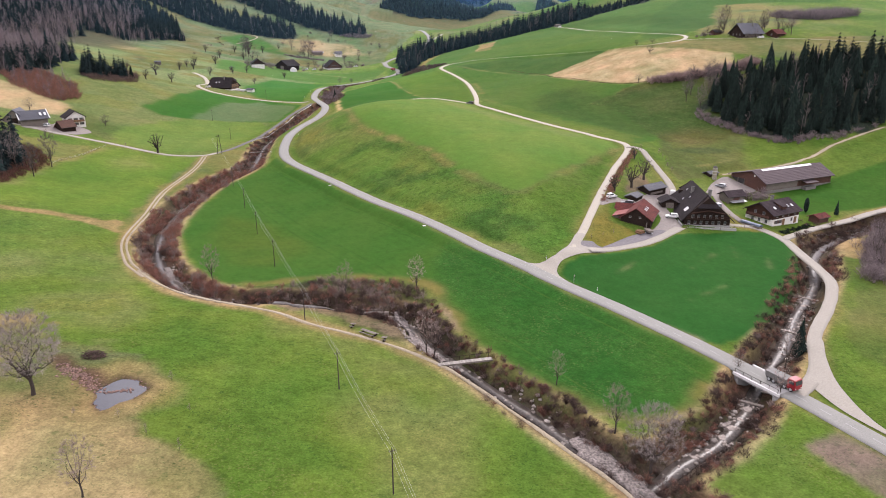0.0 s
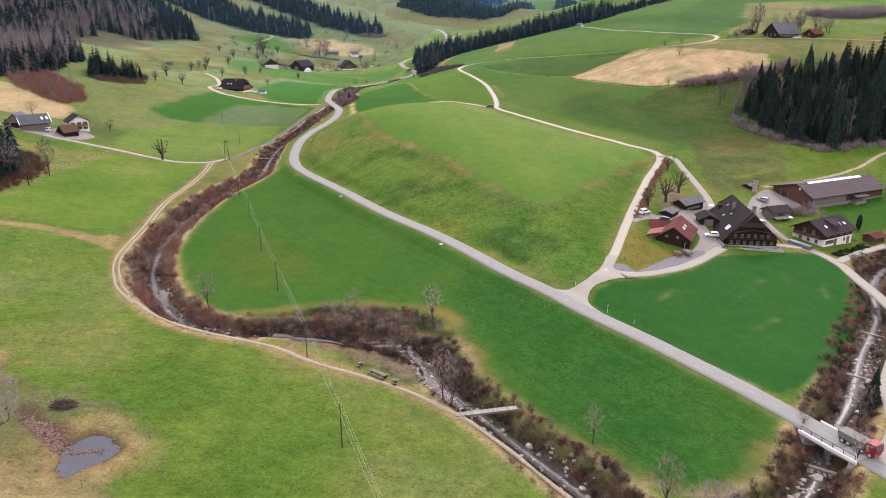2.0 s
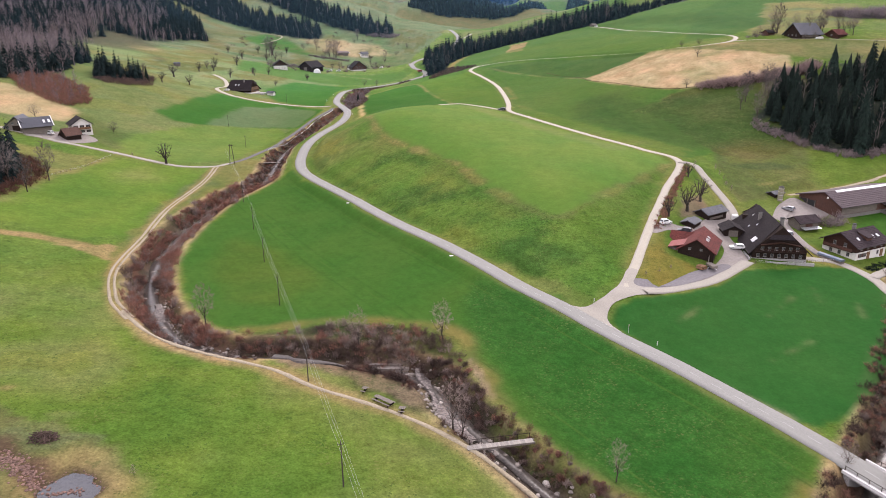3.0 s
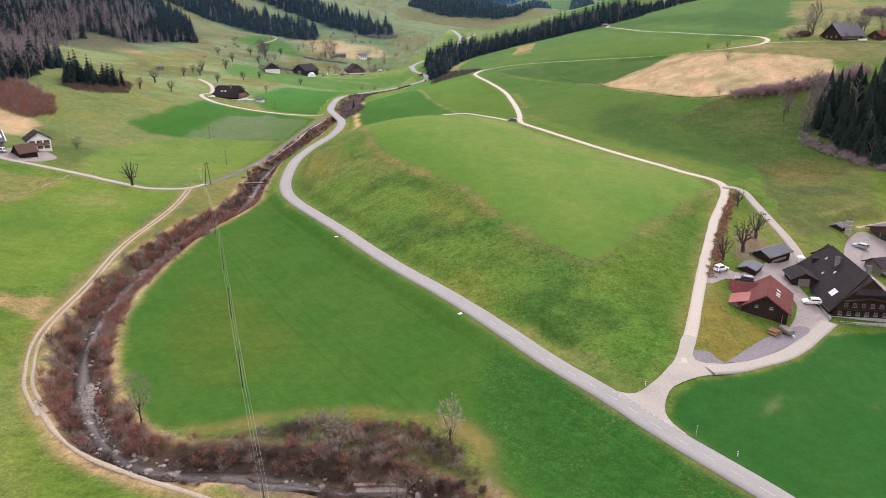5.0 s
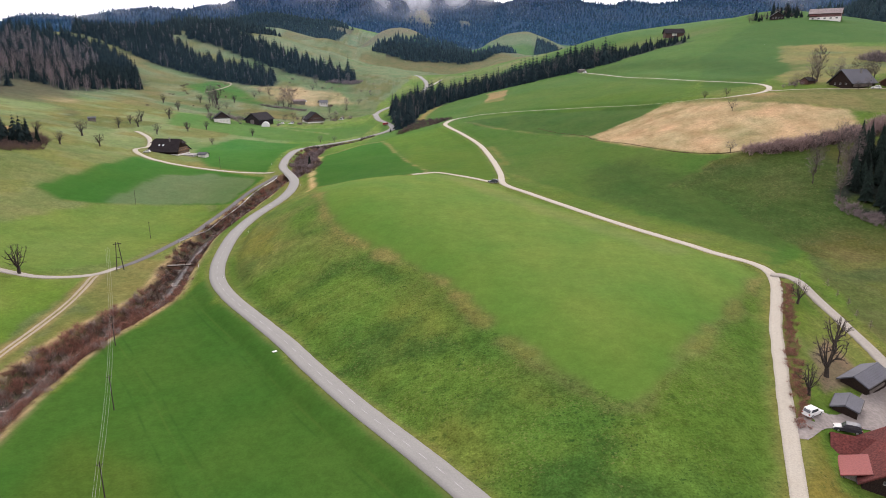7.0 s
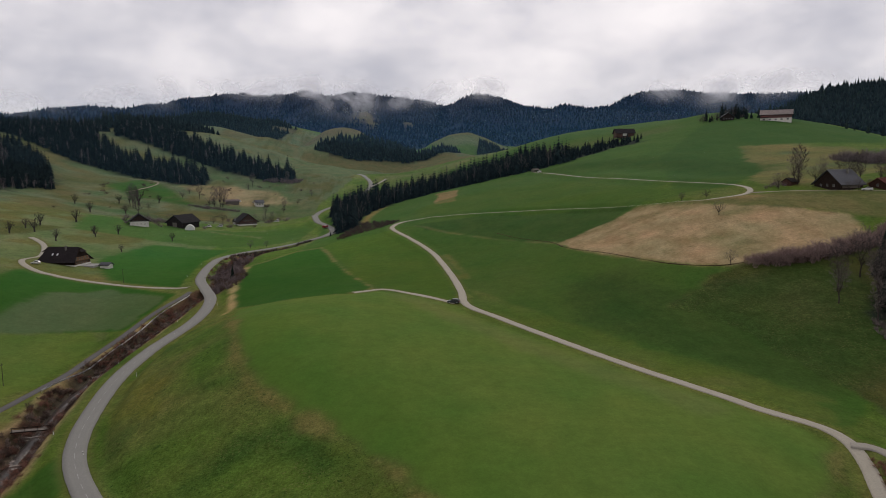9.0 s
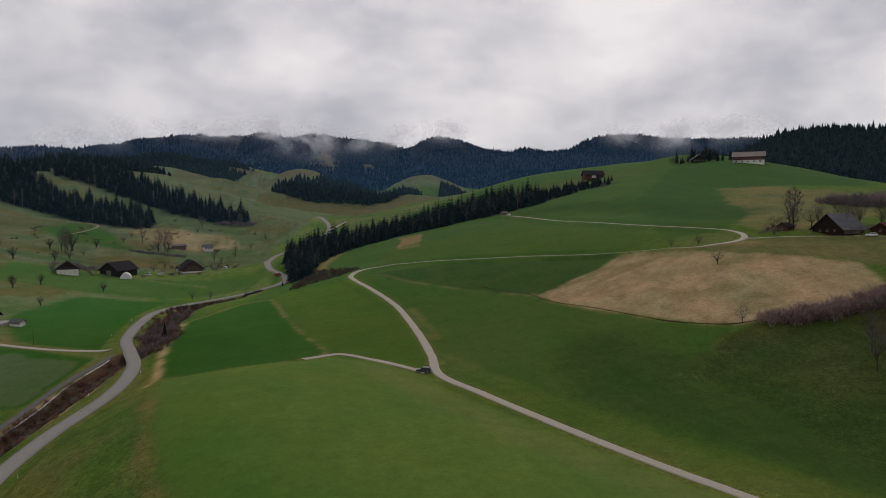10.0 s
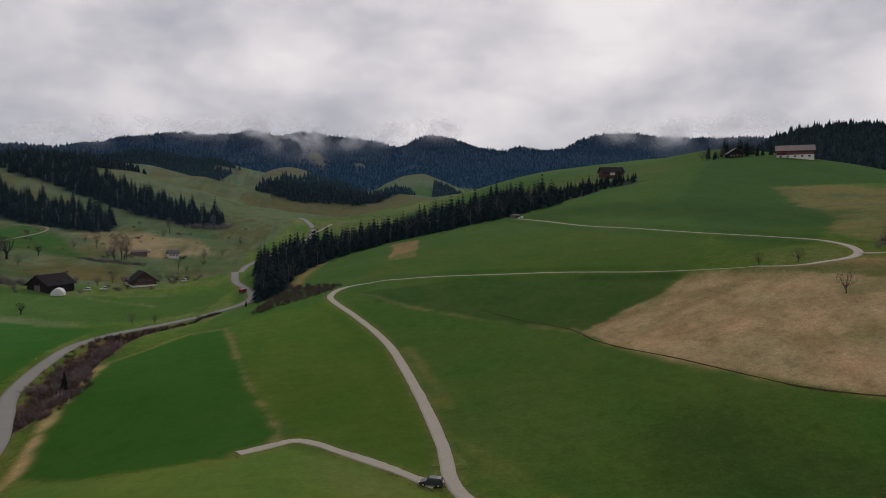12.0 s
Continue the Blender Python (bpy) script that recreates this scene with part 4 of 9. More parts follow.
# strips of old grass along the field edges up the valley
straw_strip, pale_strip = (0.17, 0.14, 0.055), (0.26, 0.2, 0.09)
for run, wide, strength, tone in (
        ([(-24, 532), (-17, 497), (-9.5, 456), (-4, 432), (1, 408), (0.5, 401)], 0.9, 0.75, straw_strip), ([(-58.8, 500), (-58.6, 480), (-57, 455), (-54, 432), (-50.5, 412), (-51, 402)], 1.5, 0.95, pale_strip),
        ([(-24, 533), (-38.5, 535), (-51, 513), (-59, 500)], 1.2, 0.55, straw_strip), ([(-49, 409), (-34, 393.5), (-17, 390), (-5.5, 394.5)], 0.7, 0.6, (0.085, 0.105, 0.02)),
        ([(29, 548), (45, 514), (64, 487), (78, 465), (85, 447)], 1.0, 0.45, straw_strip), ([(0, 607), (2, 630), (10, 656), (16, 674)], 3.2, 0.8, (0.21, 0.165, 0.06)),
        ([(84, 455), (85, 432), (91, 410), (101, 391), (109, 379.5), (119, 371)], 1.0, 0.6, straw_strip), ([(90.5, 351), (104, 361), (120, 370.5)], 0.9, 0.55, (0.1, 0.088, 0.026)),
        ([(37, 470), (38, 440), (37.5, 415)], 1.4, 0.5, (0.12, 0.11, 0.03)), ([(112, 256.5), (122, 262), (132, 267.5)], 0.8, 0.6, straw_strip), ([(-159, 338.5), (-145, 350.5), (-127, 368.5)], 0.8, 0.6, (0.028, 0.06, 0.008)),
        ([(-150, 232), (-152, 252), (-155, 275)], 2.0, 0.7, straw_strip), ([(-146, 655), (-120, 650), (-100, 640), (-70, 625)], 1.6, 0.5, straw_strip)):
    lay(tone, near_line(run, 0.25 * wide, 1.5 * wide, 0.8 * min(wide, 1.2)) * strength)
lay((0.025, 0.045, 0.009), soft_inside([(106, 272), (114, 279), (126, 282), (136, 278), (130, 272), (116, 270)], 3) * 0.6)
# darker green over the slope below the hedge and wood, fading at its rim
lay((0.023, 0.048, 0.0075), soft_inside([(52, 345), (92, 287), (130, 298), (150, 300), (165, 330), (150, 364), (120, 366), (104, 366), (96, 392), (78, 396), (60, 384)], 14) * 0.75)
# worn bank and pale scrape above the small field hut
lay((0.045, 0.05, 0.02), soft_inside([(-268, 604), (-258, 606), (-229, 588), (-224, 566), (-232, 560), (-250, 590)], 6) * 0.7)
lay((0.2, 0.16, 0.095), soft_inside([(-271, 628), (-268, 646), (-253, 636), (-257, 610)], 6) * 0.8)
# short old stubble on the brown field: greener towards the top, combed along the slope
on_tan = inside(TAN_EDGE, XX, YY)
lay((0.125, 0.1, 0.04), on_tan * smooth(425, 462, YY + 6 * small) * 0.55)
lay((0.18, 0.122, 0.062), on_tan * np.clip(0.8 * smooth_noise(XX * 2.2, YY * 0.7, 9, 3, 99), 0, 0.5))
lay((0.34, 0.255, 0.145), on_tan * np.clip(0.8 * smooth_noise(XX, YY, 5, 3, 101), 0, 0.4))
lay(DRY, soft_inside([(126, 457), (150, 440), (172, 436), (168, 428), (140, 440)], 3) * 0.7)
# haze over the western pastures goes into their green tones as extra blue
west_haze = smooth(-84, -120, XX)[..., None] * (TONE[..., 1:2] > TONE[..., 0:1] * 1.05)
TONE *= 1 + west_haze * (np.array((1.1, 1.08, 1.3)) - 1)
lay(DRY, near_line([(-156, 258), (-152, 267), (-151, 276), (-149, 287), (-148, 307)], 0.4, 2.0) * 0.7)
lay(DRY, inside([(-190, 300), (-150, 304), (-149, 288), (-152, 268), (-175, 285)], XX + 2 * jitter_x, YY + 2 * jitter_y) * 0.45)
# leached patches on the western pastures
lay((0.125, 0.105, 0.042), np.clip(0.6 * smooth_noise(XX, YY, 38, 4, 77) + 0.02, 0, 0.45) * smooth(-100, -130, XX) * smooth(400, 470, YY) * (ROUGH > 0.3))
# green tones up the valley tinted bluer and lighter, as haze over distance
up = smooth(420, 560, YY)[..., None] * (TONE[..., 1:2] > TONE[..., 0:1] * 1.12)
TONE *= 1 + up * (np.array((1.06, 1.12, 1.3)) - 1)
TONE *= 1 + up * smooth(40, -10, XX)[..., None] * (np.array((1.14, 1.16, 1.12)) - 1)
# the mountain floor has the same distance haze mixed into its blue tone
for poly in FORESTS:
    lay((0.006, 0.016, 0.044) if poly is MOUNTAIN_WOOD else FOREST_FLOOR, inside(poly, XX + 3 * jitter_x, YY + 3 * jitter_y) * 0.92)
green = (TONE[..., 1:2] > TONE[..., 0:1] * 1.2)
TONE *= 1 + green * (np.array((1.1, 1.04, 1.4)) - 1)
lay((0.09, 0.09, 0.046), (1 - smooth(0.6, 1.2, np.hypot((XX - 205) / 60, (YY - 1610) / 60) + 0.25 * patches)) * 0.75)
lay((0.095, 0.096, 0.044), (1 - smooth(0.7, 1.2, np.hypot((XX + 40) / 100, (YY - 1690) / 120) + 0.2 * patches)) * 0.8 * ~inside(FAR_WOODS[1], XX, YY))
# fresh aftermath between the two arms of the lane, and a dark drift across the hill above
lay((0.05, 0.086, 0.012), soft_inside([(30, 575), (80, 545), (115, 512), (145, 458), (165, 447), (171, 460), (166, 490), (150, 545), (128, 596), (60, 640), (30, 610)], 10) * 0.55)
lay((0.021, 0.052, 0.008), near_line([(150, 640), (185, 590), (205, 540), (212, 515)], 6, 26, 5) * 0.6)
lay((0.08, 0.084, 0.03), near_line([(190, 800), (230, 790), (262, 745)], 4, 34, 6) * 0.5)
# terraces worn by cattle, and leached and mossy drifts on the hill pastures
hill_side = smooth(-30, -70, XX) * smooth(640, 720, YY) * (TONE[..., 1] > 0.05)
steps = np.sin((ZZ + 0.8 * smooth_noise(XX, YY, 30, 3, 131)) * 1.9)
lay((0.1, 0.09, 0.042), hill_side * np.clip(0.45 * steps + 0.5 * smooth_noise(XX, YY, 22, 3, 133) - 0.15, 0, 0.5))
lay((0.034, 0.05, 0.015), hill_side * np.clip(0.9 * smooth_noise(XX, YY, 13, 3, 135) - 0.2, 0, 0.5))
for cx, cy, across, along in CLEARINGS:
    lay((0.1, 0.088, 0.05) if cy > 1500 else (0.062, 0.06, 0.034), (1 - smooth(0.7, 1.15, np.hypot((XX - cx) / across, (YY - cy) / along) + 0.2 * patches)) * 0.9)
TRAM = np.where(in_loop, np.minimum(distance_to(polyline(MAIN_ROAD, 1.0), 95)[0], 95), -20.0)

# tones run a little into one another
TONE[1:-1, 1:-1] = 0.5 * TONE[1:-1, 1:-1] + 0.125 * (TONE[:-2, 1:-1] + TONE[2:, 1:-1] + TONE[1:-1, :-2] + TONE[1:-1, 2:])

faces_j, faces_i = np.meshgrid(np.arange(len(GY) - 1), np.arange(len(GX) - 1), indexing="ij")
corner = (faces_j * len(GX) + faces_i).ravel()
ground_mesh = bpy.data.meshes.new("ground")
ground_mesh.from_pydata(np.c_[XX.ravel(), YY.ravel(), ZZ.ravel()].tolist(), [], np.c_[corner, corner + 1, corner + 1 + len(GX), corner + len(GX)].tolist())
ground_mesh.materials.append(M_GRASS)
ground_mesh.polygons.foreach_set("use_smooth", [True] * len(ground_mesh.polygons))
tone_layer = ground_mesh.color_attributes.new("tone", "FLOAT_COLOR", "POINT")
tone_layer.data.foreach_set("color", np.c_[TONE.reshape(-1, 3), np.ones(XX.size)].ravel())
rough_layer = ground_mesh.attributes.new("rough", "FLOAT", "POINT")
rough_layer.data.foreach_set("value", ROUGH.ravel())
tram_layer = ground_mesh.attributes.new("tram", "FLOAT", "POINT")
tram_layer.data.foreach_set("value", TRAM.ravel())
tagged(new("ground", ground_mesh), "green spring meadows and pastures on rolling hills, dry along the edges", "ground", kind="structure")


def ribbon(name, line, width, mat, label, category, raise_by=0.07, ragged=0.05, skip=lambda x, y: False, hug=True, lanes=(-1, -0.5, 0, 0.5, 1)):
    """A strip of paving along a line with slightly uneven edges and a thin drop at both sides."""
    along = np.gradient(line[:, :2], axis=0)
    along /= np.linalg.norm(along, axis=1)[:, None]
    side = np.c_[along[:, 1], -along[:, 0]]
    wobble = np.random.default_rng(len(name)).normal(0, ragged, (len(line), 2))
    wobble = 1.6 * np.c_[soft_profile(wobble[:, 0], 2), soft_profile(wobble[:, 1], 2)]
    columns = [-1.02, *lanes, 1.02]
    verts, faces, k = [], [], len(columns)
    bed = line[:, 2].copy()
    if hug:
        for c in (-1, -0.5, 0, 0.5, 1):
            bed = np.maximum(bed, ground(line[:, 0] + side[:, 0] * c * width / 2, line[:, 1] + side[:, 1] * c * width / 2) - 0.02)
        bed = np.maximum(bed, soft_profile(bed, 4))
    for r, (px, py, pz) in enumerate(line):
        for c in columns:
            half = width / 2 + wobble[r, 0 if c < 0 else 1] * (abs(c) >= 1)
            drop = -0.2 if abs(c) > 1 else raise_by + 0.03 * (1 - c * c)
            vx, vy = px + side[r, 0] * c * half, py + side[r, 1] * c * half
            verts.append((vx, vy, bed[r] + drop))
        if r and not skip(px, py):
            faces += [((r - 1) * k + i, (r - 1) * k + i + 1, r * k + i + 1, r * k + i) for i in range(k - 1)]
    return tagged(new(name, mesh_of(name, verts, faces, mat, True)), label, category, kind="structure")


ribbon("main_road", LINES["main_road"], 4.6, M_ASPHALT, "pale grey worn asphalt country road through the valley", "road", 0.2, 0.03)
ribbon("upper_lane", LINES["upper_lane"], 2.7, M_GRAVEL_PALE, "pale gravel farm lane winding up the hill", "lane", 0.09)
ribbon("farm_lane", LINES["farm_lane"], 2.6, M_GRAVEL, "pale gravel lane down to the farmyard", "lane", 0.12)
ribbon("yard_lane", LINES["yard_lane"], 3.4, M_GRAVEL, "pale paved lane curving to the farmyard", "lane", 0.12)
ribbon("east_lane", LINES["east_lane"], 2.9, M_GRAVEL, "bright gravel lane beside the brook", "lane", 0.12)
ribbon("east_road", LINES["east_road"], 2.8, M_GRAVEL, "pale gravel road past the chalet", "lane", 0.15)
ribbon("stream_lane", LINES["stream_lane"], 2.4, M_LANE_DARK, "narrow dark asphalt lane beside the stream", "lane", 0.09)
ribbon("west_lane", LINES["west_lane"], 2.6, M_GRAVEL, "narrow pale lane to the western farm", "lane", 0.08)
ribbon("farm_drive", LINES["farm_drive"], 2.8, M_GRAVEL_PALE, "pale gravel drive to the farmhouse", "lane", 0.08)
ribbon("spur_track", LINES["spur_track"], 2.4, M_GRAVEL_PALE, "short gravel spur off the lane", "track", 0.06, 0.2)
ribbon("hill_track", LINES["hill_track"], 2.4, M_GRAVEL_PALE, "pale gravel track to the hill farm", "track", 0.06)
ditch = polyline([(67, 497), (75, 477), (83, 458), (85, 432), (94, 407), (103, 387), (115, 374), (123, 371), (140, 369)], 1.5)
ribbon("field_ditch", np.c_[ditch, ground(ditch[:, 0], ditch[:, 1])], 0.45, M_DITCH, "dark earth ditch along the brown field", "ditch", 0.03, 0.18, lanes=(-1, 0, 1))
ribbon("east_path", LINES["east_path"], 1.6, M_DIRT, "worn dirt path along the wood edge", "path", 0.05, 0.25)
track = polyline(FIELD_TRACK, 1.5)
track = np.c_[track, ground(track[:, 0], track[:, 1])]
way = np.gradient(track[:, :2], axis=0)
way /= np.linalg.norm(way, axis=1)[:, None]
two_ruts = track[:, 1] > 155
for side_shift in (-0.7, 0.7):
    rut = track[two_ruts].copy()
    rut[:, 0] += way[two_ruts, 1] * side_shift
    rut[:, 1] -= way[two_ruts, 0] * side_shift
    rut[:, 2] = ground(rut[:, 0], rut[:, 1])
    ribbon("field_track_rut", rut, 0.75, M_DIRT, "worn pale wheel rut in the grass beside the stream", "track", 0.06, 0.08, lanes=(-1, 0, 1))
ribbon("stream_path", track[track[:, 1] < 161], 0.9, M_DIRT, "trodden pale path in dry grass beside the stream", "path", 0.06, 0.14, lanes=(-1, 0, 1))

for name, width in (("stream", 2.4), ("brook", 2.8)):
    run = WATER[name].copy()
    ribbon(name, run, width, M_WATER, "shallow rippled stream water over stones", "stream", 0.05, 0.35, hug=False, lanes=(-1, 0, 1))


side_run = polyline([(-37, 140.5), (-30, 139.2), (-22, 139.4), (-15, 140.8), (-9, 141.6)], 1.0)
ribbon("side_channel", np.c_[side_run, ground(side_run[:, 0], side_run[:, 1])], 1.5, M_WATER, "slack pale water in the reeds of the bend", "stream", 0.08, 0.6, lanes=(-1, 0, 1))


def patch(name, outline, mat, label, category, raise_by=0.1, grid=2.0):
    """A paved area that follows the ground."""
    outline = polyline([*outline, outline[0]], 1.5)[:-1]
    ring = [tuple(p) for p in outline[:, :2]]
    gx, gy = np.meshgrid(np.arange(outline[:, 0].min(), outline[:, 0].max(), grid), np.arange(outline[:, 1].min(), outline[:, 1].max(), grid))
    gx, gy = gx.ravel(), gy.ravel()
    keep = inside(ring, gx, gy)
    points = [Vector(p) for p in ring] + [Vector(p) for p in zip(gx[keep], gy[keep])]
    flat, _, tris, _, _, _ = mathutils.geometry.delaunay_2d_cdt(points, [(k, (k + 1) % len(ring)) for k in range(len(ring))], [], 0, 1e-4)
    tris = [tuple(t) for t in tris]
    middle = np.array([[sum(flat[k][a] for k in t) / 3 for a in (0, 1)] for t in tris])
    tris = [t for t, ok in zip(tris, inside(ring, middle[:, 0], middle[:, 1])) if ok]
    heights = ground([p[0] for p in flat], [p[1] for p in flat]) + raise_by
    return tagged(new(name, mesh_of(name, [(p[0], p[1], z) for p, z in zip(flat, heights)], tris, mat, True)), label, category, kind="structure")


patch("road_mouth", [(28.0, 165.5), (31, 164.4), (33.8, 165.1), (37.4, 167.9), (41.2, 172.2), (43.8, 176.8), (46.4, 182.2), (48.8, 181.4), (46.6, 176.4), (46.1, 173.6), (47.8, 172.2), (51.6, 172.9), (52.6, 169.9), (46.6, 168.0), (43.2, 166.8), (39.6, 165.3), (37.4, 162.4), (36.2, 159), (36.6, 155.5), (38.3, 152), (33, 157.5)], M_GRAVEL, "widened gravel mouth where the lane meets the road", "road", 0.15, 1.0)
patch("lane_mouth", [(74.0, 102.0), (75.6, 103.0), (78, 106.8), (81, 112.6), (84.1, 120.0), (86.8, 118.4), (83.2, 110.4), (80, 101.5), (78.8, 94), (79, 87), (80.5, 80.5), (75.5, 91)], M_GRAVEL, "widened gravel mouth beside the bridge", "road", 0.15, 1.0)
patch("farmyard", [(54, 174.5), (66, 179), (77, 189), (83, 194), (83.5, 212), (90, 216), (92, 231), (88, 229), (82, 222), (72, 213), (64, 211), (58, 206), (60, 203.5), (67, 208), (76, 208), (78, 199), (71, 188), (64, 183)], M_YARD_PALE, "pale gravelled farmyard between the buildings", "yard", 0.09, 1.5)
patch("side_strip", [(52.3, 173.8), (59.4, 179.7), (65, 184), (70, 187.2), (74.5, 190), (76, 188), (70.5, 183), (63.7, 178), (56.6, 174.2)], M_YARD, "dark asphalt strip beside the yard lane", "yard", 0.165, 1.2)
patch("verge_asphalt", [(46.2, 177), (50, 176.2), (52.3, 173.6), (58, 178), (60, 176.2), (56.6, 173.8), (49.9, 171.9), (46.0, 172.4)], M_YARD, "dark asphalt parking strip beside the lane", "yard", 0.08, 1.5)
ribbon("yard_track", np.c_[polyline([(112, 234), (107.5, 226), (105.5, 212), (105.5, 203), (107.5, 196)], 1.5), ground(*polyline([(112, 234), (107.5, 226), (105.5, 212), (105.5, 203), (107.5, 196)], 1.5).T)], 2.2, M_YARD_PALE, "worn gravel track between the farmhouse and the chalet", "track", 0.1, 0.2)
patch("west_yard", [(-188, 312), (-170, 315), (-164, 320), (-163, 327), (-172, 332), (-182, 326)], M_YARD_PALE, "pale gravelled yard of the western farm", "yard", 0.12, 1.5)
for name, run, wide, mat, words in (("upper_track", [(10, 906), (19, 920), (29, 938)], 2.6, M_GRAVEL, "pale track forking off the far road"), ("slope_track", [(-212, 808), (-207, 836), (-203, 863), (-205, 881), (-213, 887), (-233, 884)], 2.0, M_DIRT, "earthy farm track across the far western pasture")):
    line = polyline(run, 4)
    ribbon(name, np.c_[line, ground(line[:, 0], line[:, 1])], wide, mat, words, "track", 0.12, 0.2)
patch("barnyard", [(105, 229), (112, 240), (120, 246), (127, 236), (121, 231), (113, 230), (108, 224)], M_YARD_PALE, "pale gravel yard in front of the long barn", "yard", 0.14, 2.0)
pond_ring = [(POND[0] + math.cos(a) * (POND_EDGE(a) + 0.3) / 1.05, POND[1] + math.sin(a) * (POND_EDGE(a) + 0.3) / 0.84) for a in np.linspace(0, 2 * math.pi, 40, endpoint=False)]
tagged(new("pond", mesh_of("pond", [(x, y, POND_LEVEL) for x, y in pond_ring], [tuple(range(40))], M_POND)), "small still pond reflecting the grey sky", "pond", kind="structure")


# ---- trees and shrubs ----
def tube(verts, faces, a, b, ra, rb, sides=5):
    a, b = Vector(a), Vector(b)
    axis = (b - a).normalized()
    u = axis.orthogonal().normalized()
    v = axis.cross(u)
    k = len(verts)
    for c, r in ((a, ra), (b, rb)):
        for i in range(sides):
            t = 2 * math.pi * i / sides
            verts.append(tuple(c + u * (r * math.cos(t)) + v * (r * math.sin(t))))
    for i in range(sides):
        j = (i + 1) % sides
        faces.append((k + i, k + j, k + sides + j, k + sides + i))


def spruce_crown(seed, h, radius, tiers=19, per=10, taper=0.8):
    """Drooping tiers of ragged boughs round a stem, narrower to the top."""
    r, verts, faces = random.Random(seed), [], []
    for t in range(tiers):
        s = t / (tiers - 1)
        z = h * (0.10 + 0.88 * s ** 0.93)
        reach = radius * (1 - s) ** taper + 0.16
        count = max(4, round(per * (1 - 0.5 * s)))
        turn = r.random() * 6
        for i in range(count):
            a = turn + 2 * math.pi * (i + r.uniform(-0.3, 0.3)) / count
            out = reach * r.uniform(0.72, 1.12)
            droop = out * r.uniform(0.28, 0.55)
            c, sn = math.cos(a), math.sin(a)
            half = out * r.uniform(0.26, 0.4)
            k = len(verts)
            mid = out * 0.55
            verts += [(0, 0, z + 0.11 * h * (1 - 0.7 * s)), (c * mid - sn * half, sn * mid + c * half, z - droop * 0.55), (c * out, sn * out, z - droop), (c * mid + sn * half, sn * mid - c * half, z - droop * 0.55), (c * mid, sn * mid, z - droop * 0.2 + 0.05 * h * (1 - s))]
            faces += [(k, k + 1, k + 4), (k + 1, k + 2, k + 4), (k + 2, k + 3, k + 4), (k + 3, k, k + 4)]
    verts.append((0, 0, h))
    return verts, faces


def stacked_spruce(seed, h, radius, tiers, sides):
    """A far spruce: ragged cones set one into the next."""
    r, verts, faces = random.Random(seed), [], []
    for t in range(tiers):
        foot, top = h * (0.05 + 0.8 * t / tiers), h * min(1.0, 0.05 + 0.8 * t / tiers + 0.5)
        reach = radius * (1 - t / tiers) ** 0.9 + 0.25
        k, turn = len(verts), r.random() * 6
        verts.append((0, 0, h if t == tiers - 1 else top))
        for i in range(sides):
            a, out = turn + 2 * math.pi * i / sides, reach * r.uniform(0.65, 1.2)
            verts.append((math.cos(a) * out, math.sin(a) * out, foot + r.uniform(-0.06, 0.06) * h))
        faces += [(k, k + 1 + i, k + 1 + (i + 1) % sides) for i in range(sides)]
    return verts, faces


def spruce_thing(seed, h, radius):
    tree = empty("spruce_tree", pose(0, 0, 0), "tall dark green spruce standing on the slope", "tree", "spruces of the wood")
    verts, faces = [], []
    tube(verts, faces, (0, 0, -1.0), (0, 0, h * 0.5), 0.022 * h, 0.012 * h, 6)
    tube(verts, faces, (0, 0, h * 0.5), (0, 0, h * 0.97), 0.012 * h, 0.002 * h, 5)
    part("trunk", mesh_of("spruce_trunk", verts, faces, M_BARK), M_BARK, tree)
    part("crown", mesh_of("spruce_crown", *spruce_crown(seed, h, radius), M_NEEDLES), M_NEEDLES, tree)
    return tree


def bare_branches(seed, h, spread, depth=5, fork=3, trunk=0.28):
    """A leafless tree: (trunk, limbs and twigs) as two lists of verts and faces."""
    r = random.Random(seed)
    stem, crown = ([], []), ([], [])

    def grow(base, way, length, radius, level):
        tip = base + way * length
        bend = base + way * (length * 0.5) + Vector((r.uniform(-1, 1), r.uniform(-1, 1), 0)) * length * 0.06
        store = stem if level == 0 else crown
        sides = 6 if level == 0 else 4 if level < 3 else 3
        tube(*store, base, bend, radius, radius * 0.82, sides)
        tube(*store, bend, tip, radius * 0.82, radius * 0.6, sides)
        if level == depth:
            for _ in range(9):
                tw = (way + Vector((r.uniform(-1, 1), r.uniform(-1, 1), r.uniform(-0.3, 0.8)))).normalized() * length * r.uniform(0.7, 1.3)
                side = tw.orthogonal().normalized() * max(0.012, 0.0026 * h)
                k = len(crown[0])
                start = base + way * length * r.random()
                crown[0].extend([tuple(start - side), tuple(start + side), tuple(start + tw)])
                crown[1].append((k, k + 1, k + 2))
            return
        for i in range(fork + (r.random() < 0.4)):
            turn = Vector((r.uniform(-1, 1), r.uniform(-1, 1), r.uniform(-0.25, 0.5))) * spread
            new_way = (way * 0.75 + turn + Vector((0, 0, 0.12))).normalized()
            grow(base + way * length * r.uniform(0.55, 1.0), new_way, length * r.uniform(0.6, 0.82), radius * 0.55, level + 1)

    grow(Vector((0, 0, -0.4)), Vector((r.uniform(-0.05, 0.05), r.uniform(-0.05, 0.05), 1)).normalized(), h * 0.34, trunk * h / 10, 0)
    return stem, crown


